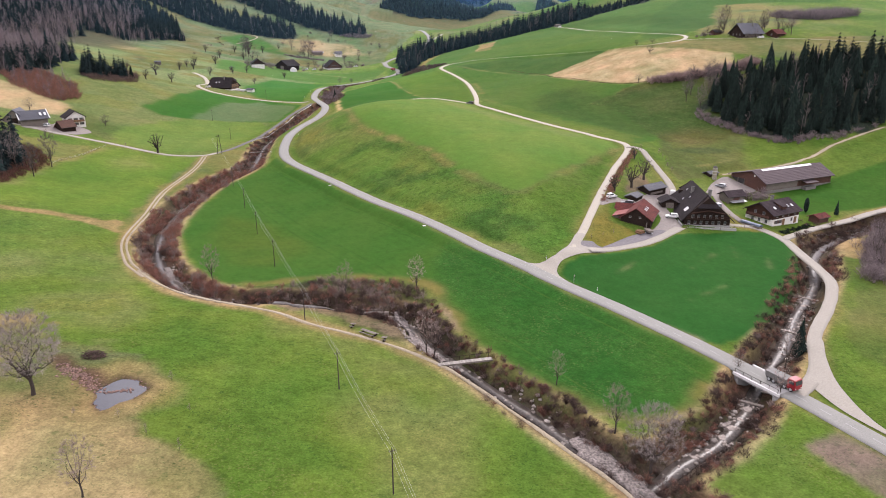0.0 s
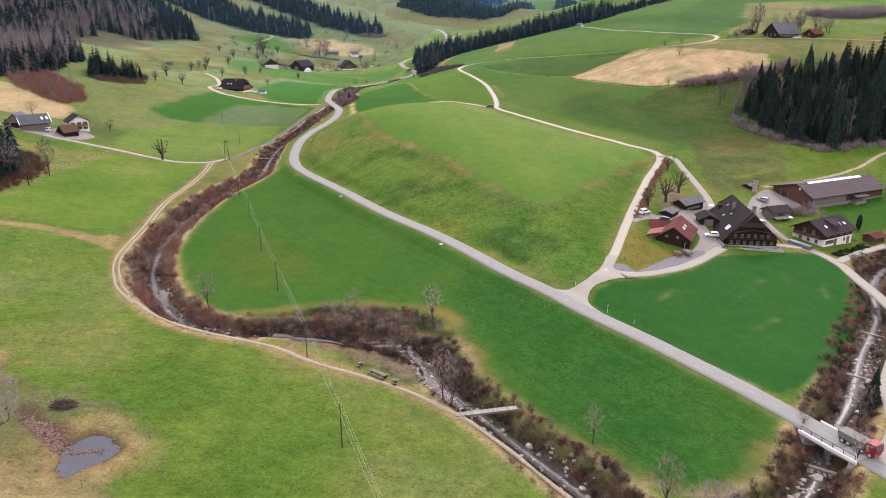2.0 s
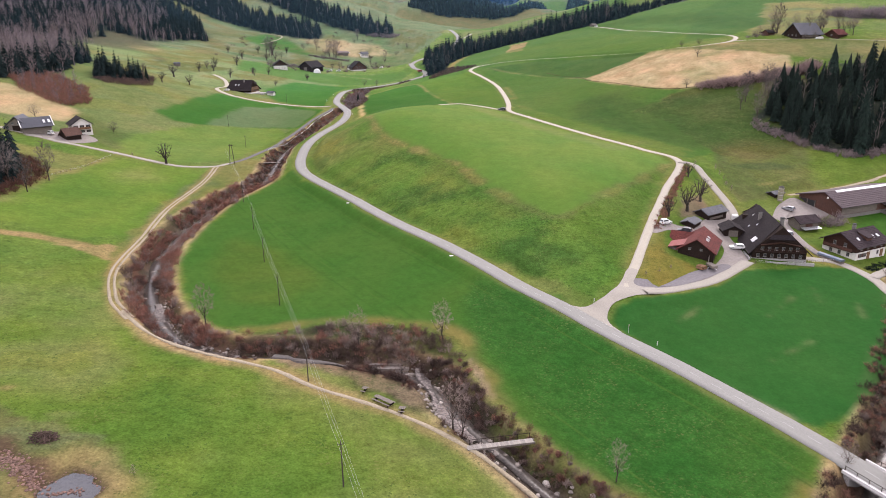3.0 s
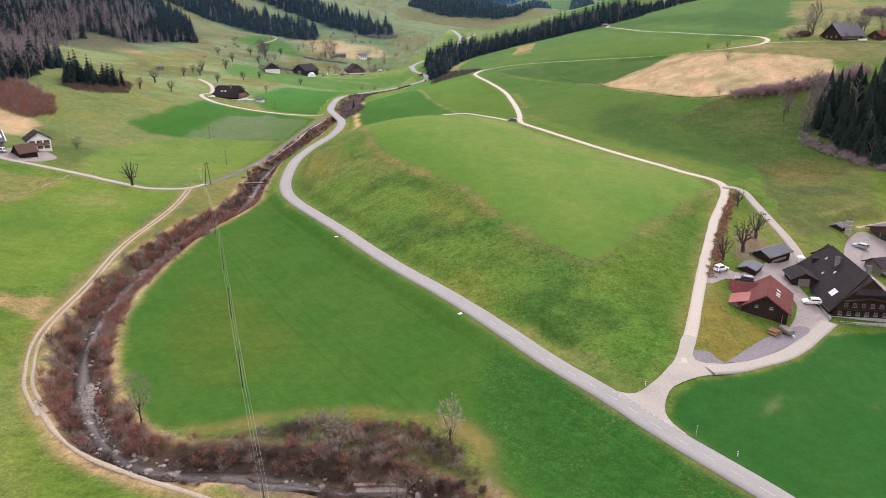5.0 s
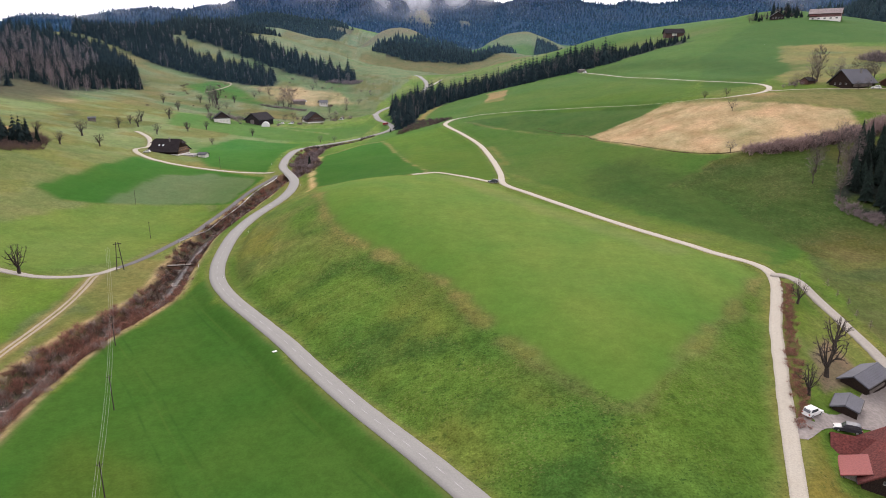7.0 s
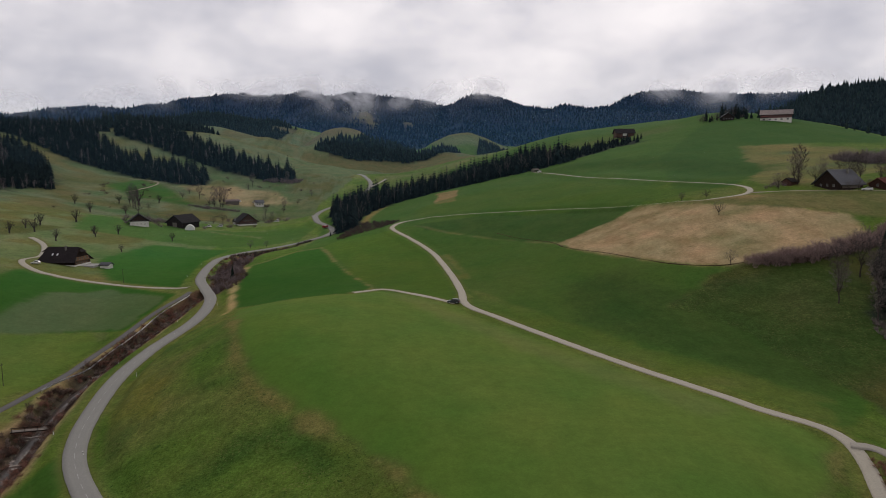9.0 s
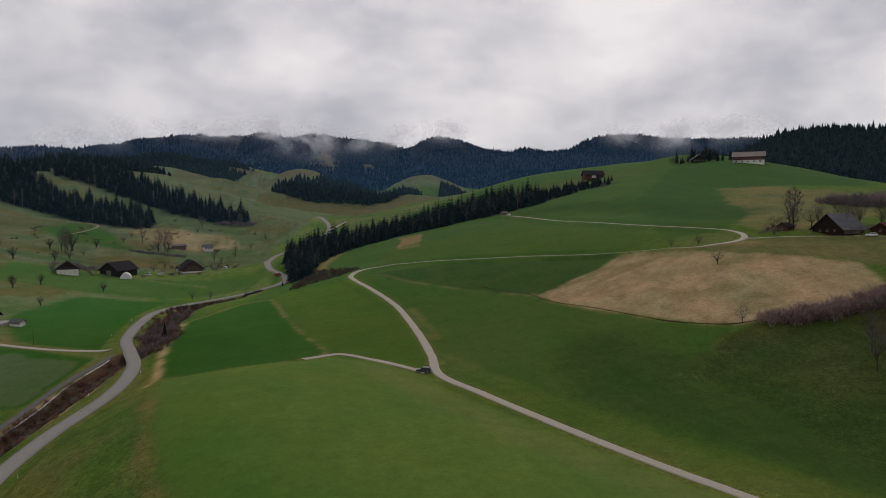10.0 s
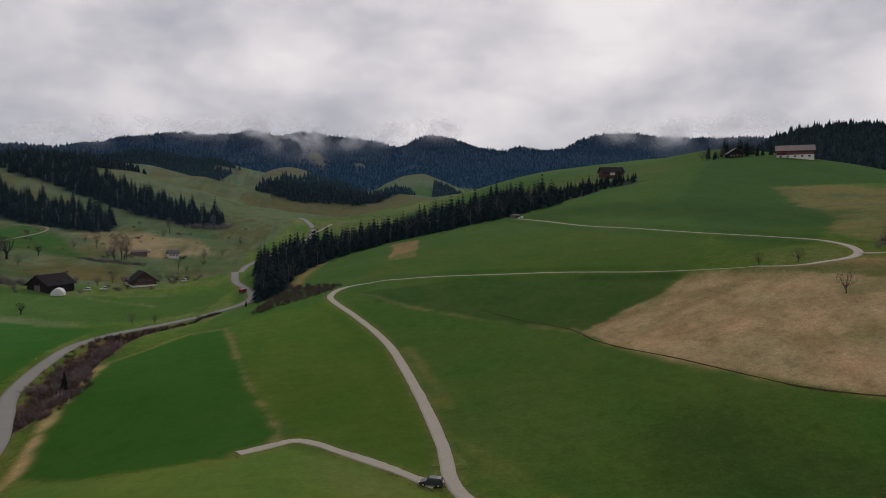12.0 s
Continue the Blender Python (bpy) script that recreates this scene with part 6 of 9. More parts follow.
for k, (x, y, size) in enumerate(((-61, 474, 0.5), (-21, 584, 0.27), (-16, 586, 0.24), (145, 212, 0.38), (80, 115, 0.52), (322, 702, 0.75), (327, 703, 0.6), (318, 708, 0.8), (314, 712, 0.6), (297, 716, 0.5), (302, 722, 0.6), (308, 724, 0.5), (300, 728, 0.6), (-192, 455, 0.8), (-205, 445, 0.9), (-199, 452, 0.7), (388, 668, 0.45), (392, 664, 0.35), (402, 662, 0.5), (408, 668, 0.55), (414, 660, 0.4), (424, 672, 0.6), (343, 700, 0.6), (347, 704, 0.75), (336, 706, 0.5))):
    copy_thing(spruces[k % 4], at_ground(x, y, 40 * k, size, 0.2))

# ---- shrubs: reddish thickets along the water, each clump a thing where it can be told apart ----
shrub_kinds = [new("shrub", mesh_of("shrub", *shrub_mesh(200 + k, h, rad, 190), mat)) for k, (h, rad, mat) in enumerate(((1.9, 1.7, M_SHRUB), (2.4, 1.9, M_SHRUB_DARK), (1.5, 1.6, M_SHRUB), (2.1, 1.5, M_TWIGS)))]
for ob, words in zip(shrub_kinds, ("leafless reddish brown shrub on the stream bank", "dark leafless thorn shrub on the stream bank", "low reddish shrub beside the water", "pale grey leafless shrub on the bank")):
    tagged(ob, words, "shrub", "shrubs along the stream")
shrub_rng = np.random.default_rng(12)
far_spots = []


def line_spots(points, near, far, every, keep=lambda x, y: True):
    run = polyline(points, every)
    way = np.gradient(run, axis=0)
    way /= np.linalg.norm(way, axis=1)[:, None]
    out = []
    for (x, y), (dx, dy) in zip(run, way):
        for s in (-1, 1):
            off = s * shrub_rng.uniform(near, far)
            px, py = x + dy * off + shrub_rng.uniform(-0.8, 0.8), y - dx * off + shrub_rng.uniform(-0.8, 0.8)
            if keep(px, py):
                out.append((px, py))
    return out


def on_paving(x, y):
    j, i = min(np.searchsorted(GY, y), len(GY) - 1), min(np.searchsorted(GX, x), len(GX) - 1)
    return VERGE[j, i] < 1.2


SIDE_CHANNEL = [(-37, 140.5), (-30, 139.2), (-22, 139.4), (-15, 140.8), (-9, 141.6)]
stream_line = np.concatenate([polyline(STREAM, 1.5), polyline(SIDE_CHANNEL, 1.0)])


def clear(x, y):
    """Off the paving, off the water and off the open gravel in the bend."""
    return not on_paving(x, y) and np.hypot(stream_line[:, 0] - x, stream_line[:, 1] - y).min() > (1.9 if -76 < x < -40 and 140 < y < 172 else 1.6) and math.hypot((x + 3.4) / 3.6, (y - 129.5) / 10) > 1


spots = line_spots(STREAM[1:22], 1.9, 6.0, 0.95, clear) + line_spots(STREAM[8:22], 1.7, 4.6, 0.8, clear) + line_spots(STREAM[21:], 1.5, 5.0, 1.6, clear) + line_spots(BROOK[1:], 1.8, 5.8, 1.3, clear)
tx, ty, _ = fill([(-42, 150), (-34, 155.5), (-23, 158.5), (-8, 157), (0, 150), (3, 141), (6.5, 128), (12, 115), (9, 113), (2, 128), (-5, 140), (-14, 147), (-34, 148)], 1.9, 5)
spots += [(x, y) for x, y in zip(tx, ty) if clear(x, y)]
tx, ty, _ = fill([(-31, 138), (-20, 137.5), (-11, 133), (-7.5, 135), (-11, 142), (-29, 144)], 3.2, 6)
spots += [(x, y) for x, y in zip(tx, ty) if clear(x, y)]
spots += [(x, y) for x, y in line_spots([(-58, 576), (-70, 552), (-75, 520), (-70, 480), (-60, 452)], 1.0, 5.0, 1.6, clear)]
spots.sort(key=lambda p: p[1])
near_count = 0
for n, (x, y) in enumerate(spots):
    reddish = smooth_noise(np.array([x]), np.array([y]), 18, 2, 77)[0] + (0.5 if x < -40 and y > 150 else -0.35)
    kind = int(shrub_rng.choice([1, 3, 1, 0, 2] if y > 300 else [0, 2, 0, 3] if reddish > 0 else [1, 1, 3, 0]))
    clump = smooth_noise(np.array([x]), np.array([y]), 8, 2, 79)[0]
    if clump < -0.75:
        continue
    size = shrub_rng.uniform(0.65, 1.3) * (1 + 0.25 * clump) * (0.72 if y < 112 and x > 5 else 0.78 if x > 40 else 0.75 if y > 300 else 0.82 if x > -45 else 1.0)
    if near_count < 290:
        near_count += 1
        m = at_ground(x, y, shrub_rng.uniform(0, 360), size, 0.1)
        if near_count > 4:
            copy_thing(shrub_kinds[kind], m)
        else:
            shrub_kinds[near_count - 1].matrix_world = m
    else:
        far_spots.append((x, y, gz(x, y) - 0.1, size, kind))
far_spots = np.array(far_spots)
for kind, mat, words in ((0, M_SHRUB, "reddish leafless thicket along the stream"), (1, M_SHRUB_DARK, "dark leafless thicket along the stream"), (2, M_SHRUB, "low reddish thicket along the stream"), (3, M_TWIGS, "pale leafless thicket along the stream")):
    rows = far_spots[far_spots[:, 4] == kind][:, :4]
    if len(rows):
        scatter_stuff("thicket", [shrub_mesh(300 + 7 * kind, 2.0, 1.7, 62), shrub_mesh(301 + 7 * kind, 1.6, 1.8, 62), shrub_mesh(302 + 7 * kind, 2.5, 1.4, 62)], rows, mat, words, "shrubs", 5 + kind)


def thicket_row(name, places, mat, words, size=(0.7, 1.2), seed=3, twigs=120):
    rows = np.array([(x, y, gz(x, y) - 0.1, random.Random(k * 31 + seed).uniform(*size)) for k, (x, y) in enumerate(places)])
    return scatter_stuff(name, [shrub_mesh(seed, 2.2, 1.8, twigs // 2), shrub_mesh(seed + 1, 1.8, 1.6, twigs // 2)], rows, mat, words, "shrubs", seed)


shrub_rng = np.random.default_rng(43)
for name, run, mat, words, every in (("bank_brush", STREAM[1:10], M_SHRUB_DARK, "low dark brushwood on the steep stream bank", 0.75), ("bank_bramble", STREAM[1:10], M_SHRUB, "reddish brambles on the steep stream bank", 1.1), ("brook_brush", BROOK[:9], M_SHRUB_DARK, "low dark brushwood along the brook", 0.8), ("brook_bramble", BROOK[:9], M_SHRUB, "reddish brambles along the brook", 1.0)):
    thicket_row(name, line_spots(run, 2.0, 6.4, every, clear), mat, words, (0.35, 0.85), 51 + len(name), 110)
shrub_rng = np.random.default_rng(44)
thicket_row("hedge", line_spots([(128, 369), (142, 366), (161, 368), (176, 371), (190, 378)], 0.2, 2.4, 1.0), M_HEDGE, "tall pinkish leafless hedge along the brown field", (1.5, 2.6), 7)
thicket_row("hedge_foot", line_spots([(130, 367), (142, 364.5), (161, 366), (178, 369)], 0.1, 1.0, 1.2), M_SHRUB_DARK, "dark low growth under the hedge", (0.9, 1.4), 9)
thicket_row("lane_hedge", line_spots([(87.5, 262), (76, 240), (65.5, 216), (61, 207)], 0.1, 0.9, 0.8), M_SHRUB, "row of low reddish bushes beside the lane", (0.35, 0.7), 13)
ex, ey, _ = fill([(138, 330), (134, 318), (140, 305), (150, 292), (160, 284), (188, 288), (214, 297), (190, 292), (158, 290), (149, 302), (142, 314)], 2.0, 8)
thicket_row("wood_edge", list(zip(ex, ey)), M_WOODS, "grey-brown brushwood along the wood edge", (0.7, 1.5), 15)
ex, ey, _ = fill([(-150, 232), (-152, 266), (-168, 285), (-176, 280), (-166, 240), (-170, 222), (-160, 222)], 2.2, 9)
thicket_row("wood_edge_west", list(zip(ex, ey)), M_SHRUB, "reddish brushwood at the edge of the western grove", (0.9, 1.6), 17)
ex, ey, _ = fill([(-16, 549), (-4, 558), (17, 567), (22, 580), (14, 592), (0, 610), (-11, 583)], 2.5, 10)
thicket_row("slope_brush", list(zip(ex, ey)), M_SHRUB_DARK, "brown brambles on the steep bank below the lane", (0.7, 1.2), 19)
ex, ey, _ = fill([(124, 150), (118, 152), (128, 170), (142, 190), (162, 205), (176, 210), (170, 170), (145, 150)], 2.2, 11)
thicket_row("slope_thicket", list(zip(ex, ey)), M_WOODS, "grey leafless brushwood above the brook", (1.0, 2.4), 23)
thicket_row("roadside_brush", line_spots([(118, 183), (127, 190.5), (142, 199), (158, 208), (176, 216)], 0.3, 2.6, 0.8), M_SHRUB_DARK, "dark brushwood between the road and the brook", (0.5, 1.0), 24)
ex, ey, _ = fill([(258, 512), (264, 492), (282, 484), (320, 500), (320, 512), (280, 502)], 2.6, 14)
thicket_row("hilltop_hedge", list(zip(ex, ey)), M_WOODS, "grey-brown thicket along the hill pasture", (2.2, 3.4), 41)
ex, ey, _ = fill([(-112, 944), (-76, 944), (-66, 962), (-92, 960)], 3.0, 15)
thicket_row("slope_copse", list(zip(ex, ey)), M_WOODS, "brown leafless copse at the foot of the wood", (1.4, 2.4), 43)
bush_random = random.Random(77)
bushes = []
while len(bushes) < 90:
    x, y = bush_random.uniform(-250, -50), bush_random.uniform(660, 1000)
    if not any(inside(poly, np.array([x]), np.array([y]))[0] for poly in FORESTS) and not any(math.hypot(x - hx, y - hy) < 13 for hx, hy in ((-86, 682), (-97, 690), (-150, 636), (-131, 650))):
        bushes += [(x, y), (x + bush_random.uniform(1, 3), y + bush_random.uniform(-2, 2))] if bush_random.random() < 0.4 else [(x, y)]
thicket_row("slope_bushes", bushes, M_SHRUB_DARK, "small dark leafless bushes scattered over the hill pasture", (0.6, 1.5), 83)
thicket_row("hamlet_garden_brush", list(zip(*fill([(-162, 656), (-140, 660), (-120, 672), (-122, 680), (-150, 676), (-168, 668)], 4.0, 31)[0:2])), M_WOODS, "brown garden bushes round the hamlet barn", (1.0, 2.0), 85)
thicket_row("hamlet_hedge", line_spots([(-155, 797), (-144, 796), (-132, 802), (-114, 806)], 0.2, 2.0, 2.0), M_WOODS, "brown hedge above the hamlet", (1.0, 1.6), 45)
thicket_row("hamlet_shrubs", [(-160, 640), (-142, 648), (-138, 642), (-112, 655), (-104, 676), (-96, 668), (-74, 690), (-70, 684), (-66, 700), (-100, 700), (-92, 716), (-108, 720), (-60, 712), (-140, 664), (-164, 650), (-118, 690), (-128, 700)], M_WOODS, "bare shrubs between the hamlet houses", (0.9, 1.7), 47)
thicket_row("farm_hedge", [(181, 447), (184, 449), (187, 451), (189, 454), (193, 456), (186, 446), (190, 448), (206, 441), (212, 436), (216, 434), (222, 437), (227, 441)], M_WOODS, "bare bushes round the hill farm", (0.8, 1.4), 71)
ex, ey, _ = fill([(-58, 448), (-54, 470), (-60, 500), (-61, 535), (-68, 540), (-72, 500), (-70, 470), (-64, 450)], 2.6, 21)
thicket_row("road_thicket", list(zip(ex, ey)), M_SHRUB_DARK, "brown leafless thicket beside the road bend", (0.7, 1.4), 73)
thicket_row("road_copse", list(zip(ex[::3], ey[::3])), M_WOODS, "tall grey bushes in the thicket by the road bend", (1.3, 2.2), 75)
thicket_row("roadside_hedge", line_spots([(-71, 550), (-66, 560), (-54, 571), (-40, 577), (-33, 582)], 0.1, 1.2, 1.1), M_SHRUB_DARK, "low dark hedge beside the far road", (0.6, 1.0), 77)
ex, ey, _ = fill([(-214, 430), (-204, 427), (-194, 434), (-186, 444), (-192, 466), (-204, 476), (-203, 446)], 2.0, 12)
thicket_row("grove_edge", list(zip(ex, ey)), M_SHRUB_DARK, "reddish brushwood below the small grove", (0.8, 1.6), 25)
ex, ey, _ = fill([(-224, 378), (-199, 369), (-193, 385), (-205, 405), (-227, 418), (-239, 416), (-242, 396)], 2.2, 13)
thicket_row("hill_thicket", list(zip(ex, ey)), M_SHRUB, "leafless reddish thicket on the western slope", (0.9, 2.0), 27)
thicket_row("barn_bushes", [(119, 226), (121, 224.5), (123, 225), (125, 227), (127, 230), (122, 227.5), (124.5, 229.5), (126.5, 226.5)], M_WOODS, "bare pinkish bushes beside the long barn", (1.3, 1.9), 61)
thicket_row("garden_hedge", line_spots([(114.5, 189), (122, 195), (128.5, 199)], 0.1, 0.9, 0.9), M_NEEDLES, "low dark evergreen hedge below the chalet", (0.35, 0.6), 63, 200)
thicket_row("farm_shrubs", [(118, 226), (120, 228), (122, 226), (119, 224), (136, 199), (140, 201), (144, 203), (148, 206), (131, 200), (127, 199), (128, 204), (152, 209)], M_SHRUB_DARK, "dark garden shrubs beside the houses", (0.6, 1.1), 29)


# ---- buildings ----
def box(bm, x0, x1, y0, y1, z0, z1):
    """A block with softly broken edges, added to bm."""
    made = bmesh.ops.create_cube(bm, size=1)["verts"]
    for v in made:
        v.co = Vector(((x0 + x1) / 2 + v.co.x * (x1 - x0), (y0 + y1) / 2 + v.co.y * (y1 - y0), (z0 + z1) / 2 + v.co.z * (z1 - z0)))
    return made


def block(x0, x1, y0, y1, z0, z1, bevel=0.0):
    bm = bmesh.new()
    box(bm, x0, x1, y0, y1, z0, z1)
    if bevel:
        bmesh.ops.bevel(bm, geom=bm.edges[:], offset=bevel, segments=1, affect="EDGES")
    return bm


def prism(profile, y0, y1):
    """A profile of (x, z) drawn out along y."""
    bm = bmesh.new()
    a = [bm.verts.new((x, y0, z)) for x, z in profile]
    b = [bm.verts.new((x, y1, z)) for x, z in profile]
    bm.faces.new(a)
    bm.faces.new(b[::-1])
    n = len(profile)
    for i in range(n):
        bm.faces.new((a[i], b[i], b[(i + 1) % n], a[(i + 1) % n]))
    bmesh.ops.recalc_face_normals(bm, faces=bm.faces[:])
    return bm


def slope_slab(corners, thick):
    """A roof plane of any outline, with thickness downwards."""
    bm = bmesh.new()
    top = [bm.verts.new(c) for c in corners]
    low = [bm.verts.new((c[0], c[1], c[2] - thick)) for c in corners]
    bm.faces.new(top)
    bm.faces.new(low[::-1])
    n = len(corners)
    for i in range(n):
        bm.faces.new((top[i], low[i], low[(i + 1) % n], top[(i + 1) % n]))
    bmesh.ops.recalc_face_normals(bm, faces=bm.faces[:])
    return bm


def window(parent, x, y, z, w, h, face="front", shutter=None):
    """A window part with frame, sill and pane, standing slightly proud of its wall. face: the wall's outward side."""
    turn = {"front": 0, "right": 90, "back": 180, "left": -90}[face]
    at = new("window")
    at.parent = parent
    at.matrix_basis = pose(x, y, z, 0, 0, turn)
    bm = bmesh.new()
    for x0, x1, z0, z1 in ((-w / 2, -w / 2 + 0.08, 0, h), (w / 2 - 0.08, w / 2, 0, h), (-w / 2, w / 2, h - 0.08, h), (-w / 2, w / 2, 0, 0.08), (-0.03, 0.03, 0, h)):
        box(bm, x0, x1, -0.07, 0.02, z0, z1)
    part("window_frame", bm, M_FRAME, at)
    part("pane", block(-w / 2 + 0.05, w / 2 - 0.05, -0.03, 0.01, 0.04, h - 0.04), M_GLASS, at)
    part("window_sill", block(-w / 2 - 0.06, w / 2 + 0.06, -0.12, 0.02, -0.07, -0.01), M_CONCRETE, at)
    if shutter:
        for s in (-1, 1):
            part("shutter", block(s * (w / 2 + 0.24) - 0.22, s * (w / 2 + 0.24) + 0.22, -0.06, 0.01, 0, h), shutter, at)
    return at


def rooflight(parent, x, y, z, pitch, w=0.8, h=1.2, side=1):
    """A roof window lying on a slope that falls towards side (+x or -x)."""
    at = new("rooflight")
    at.parent = parent
    at.matrix_basis = pose(x, y, z, 0, side * pitch, 0)
    bm = bmesh.new()
    for x0, x1, y0, y1 in ((-h / 2, h / 2, -w / 2, -w / 2 + 0.1), (-h / 2, h / 2, w / 2 - 0.1, w / 2), (-h / 2, -h / 2 + 0.1, -w / 2, w / 2), (h / 2 - 0.1, h / 2, -w / 2, w / 2)):
        box(bm, x0, x1, y0, y1, -0.02, 0.12)
    part("rooflight_frame", bm, M_METAL, at)
    # white paint on the pane stands in for mirrored sky
    part("pane", block(-h / 2 + 0.08, h / 2 - 0.08, -w / 2 + 0.08, w / 2 - 0.08, 0, 0.08), M_WHITE, at, "glazing painted white as the sky's reflection")


def chimney(parent, x, y, z0, z1, w=0.7):
    bm = block(x - w / 2, x + w / 2, y - w / 2, y + w / 2, z0, z1, 0.03)
    stack = part("chimney", bm, M_CONCRETE_DARK, parent)
    part("chimney_cap", block(x - w / 2 - 0.12, x + w / 2 + 0.12, y - w / 2 - 0.12, y + w / 2 + 0.12, z1 + 0.15, z1 + 0.25), M_BLACK, stack)


def roof_rows(name, parent, x_eave, z_eave, x_ridge, z_ridge, y0, y1, mat, hip=(0, 0), rows=14, thick=0.22):
    """One roof slope: a slab with courses of tiles, each lapping over the next. hip: how far the ridge stops short of y0 and y1."""
    slab = slope_slab([(x_eave, y0, z_eave), (x_eave, y1, z_eave), (x_ridge, y1 - hip[1], z_ridge), (x_ridge, y0 + hip[0], z_ridge)], thick)
    side = part(name, slab, mat, parent)
    length = math.hypot(x_ridge - x_eave, z_ridge - z_eave)
    nx, nz = -(z_ridge - z_eave) / length, (x_ridge - x_eave) / length
    if nz < 0:
        nx, nz = -nx, -nz
    bm = bmesh.new()
    last = None
    for r in range(rows):
        for s, lift in ((r / rows, 0.10), ((r + 1) / rows, 0.03)):
            ya, yb = y0 + hip[0] * s + 0.02, y1 - hip[1] * s - 0.02
            px, pz = x_eave + (x_ridge - x_eave) * s, z_eave + (z_ridge - z_eave) * s
            edge = [bm.verts.new((px + nx * lift, y, pz + nz * lift)) for y in (ya, yb)]
            if last:
                bm.faces.new((last[0], last[1], edge[1], edge[0]))
            last = edge
    part("tile_layer", bm, mat, side)
    return side


def boards(name, parent, x0, x1, y, z0, z1, mat, face="front", step=0.5):
    """Vertical battens on a wall, as relief of its boarding."""
    bm = bmesh.new()
    for c in np.arange(x0 + step / 2, x1, step):
        if face in ("front", "back"):
            s = -1 if face == "front" else 1
            box(bm, c - 0.05, c + 0.05, min(y, y + s * 0.05), max(y, y + s * 0.05), z0, z1)
        else:
            s = 1 if face == "right" else -1
            box(bm, min(y, y + s * 0.05), max(y, y + s * 0.05), c - 0.05, c + 0.05, z0, z1)
    part(name, bm, mat, parent)


def gable_house(name, at, w, d, wall, ridge, walls, roof_mat, label, category, over=0.8, rows=12, hip=0.0, lower=None, group="", left=None):
    """A house with its gable to -y, w wide (x), d deep (y). wall: eaves height, ridge: ridge height. left: (half width, eaves height) of an
    uneven left side. lower: material and height of the ground floor. The origin lies under the ridge at the front wall."""
    house = empty(name, at, label, category, group)
    lw, lz = left or (w / 2, wall)
    part("wall", prism([(-lw, -1.6), (w / 2, -1.6), (w / 2, wall), (0, ridge - 0.25), (-lw, lz)], 0, d), walls, house)
    if lower:
        part("ground_floor", block(-lw - 0.06, w / 2 + 0.06, -0.06, d + 0.06, -1.6, lower[1]), lower[0], house, "plastered ground floor")
    for s, half, eave in ((-1, lw, lz), (1, w / 2, wall)):
        rise = (ridge - eave) / half
        roof_rows("roof", house, s * (half + over), eave - rise * over, 0, ridge, -over, d + over, roof_mat, (hip, hip), rows)
    if hip:
        rise = (ridge - wall) / (w / 2)
        for y_edge, y_in in ((-over, -over + hip), (d + over, d + over - hip)):
            # the hip closes the triangle that the two slopes leave at the gable
            part("hip", slope_slab([(-w / 2 - over, y_edge, wall - rise * over - 0.05), (w / 2 + over, y_edge, wall - rise * over - 0.05), (0, y_in, ridge + 0.04)], 0.2) if hip > 3.9 else slope_slab([(-hip, y_edge, ridge - hip * rise), (hip, y_edge, ridge - hip * rise), (0, y_in, ridge + 0.04)], 0.2), roof_mat, house)
    part("ridge_cap", prism([(-0.22, ridge - 0.08), (0, ridge + 0.12), (0.22, ridge - 0.08)], -over + hip, d + over - hip), roof_mat, house)
    for s in (-1, 1):
        half, eave = ((lw, lz) if s < 0 else (w / 2, wall))
        x = s * (half + over + 0.06)
        z = eave - (ridge - eave) / half * over - 0.12
        part("gutter", block(min(x, x + s * 0.12), max(x, x + s * 0.12), -over, d + over, z, z + 0.12), M_GUTTER, house)
    return house


def stand_at(x, y, turn, z=None):
    return pose(x, y, gz(x, y) if z is None else z, 0, 0, turn)


# the large farmhouse: deep half-hipped roof nearly down to the ground
farmhouse = gable_house("farmhouse", stand_at(91.5, 194.2, -8.3, 4.8), 14.2, 26.5, 2.9, 9.6, M_WOOD_DARK, M_TILE_BROWN, "old dark timber farmhouse under a huge brown tiled roof", "farmhouse", 1.1, 24, 3.6)
part("plinth", block(-7.2, 7.2, -0.25, 26.6, -1.8, 0.35), M_CONCRETE, farmhouse, "pale rendered stone plinth")
for row, (z, count, span) in enumerate(((0.75, 7, 5.6), (2.75, 6, 4.6))):
    for k in range(count):
        window(farmhouse, -span + 2 * span * k / (count - 1), -0.02, z, 0.8, 0.95)
part("balcony", block(-6.6, 6.6, -1.0, 0, 2.25, 2.4), M_WOOD_DARK, farmhouse)
bm = bmesh.new()
for k in range(34):
    box(bm, -6.6 + 0.4 * k - 0.06, -6.6 + 0.4 * k + 0.06, -1.0, -0.95, 2.4, 3.2)
box(bm, -6.6, 6.6, -1.03, -0.93, 3.2, 3.3)
part("balustrade", bm, M_WOOD_BROWN, farmhouse, "weathered brown balcony boards")
part("gable_arch", prism([(-5.2, 4.35), (0, 5.3), (5.2, 4.35), (5.2, 4.15), (0, 5.05), (-5.2, 4.15)], -0.9, -0.1), M_WOOD_BROWN, farmhouse, "pale curved boarding under the gable")
boards("wall_battens", farmhouse, -6.9, 6.9, 0, 3.4, 4.2, M_WOOD_DARK, "front", 0.6)
for y in (9.0, 10.2):
    rooflight(farmhouse, -5.7, y - 4.8, 2.9 + 0.99 * 1.4, 43, 1.0, 1.7, -1)
for x, y in ((-3.2, 12), (-4.6, 15), (-2.4, 20)):
    rooflight(farmhouse, x, y, 9.6 - 0.945 * -x * 1.0 + 0.06, 43, 0.45, 0.7, -1)
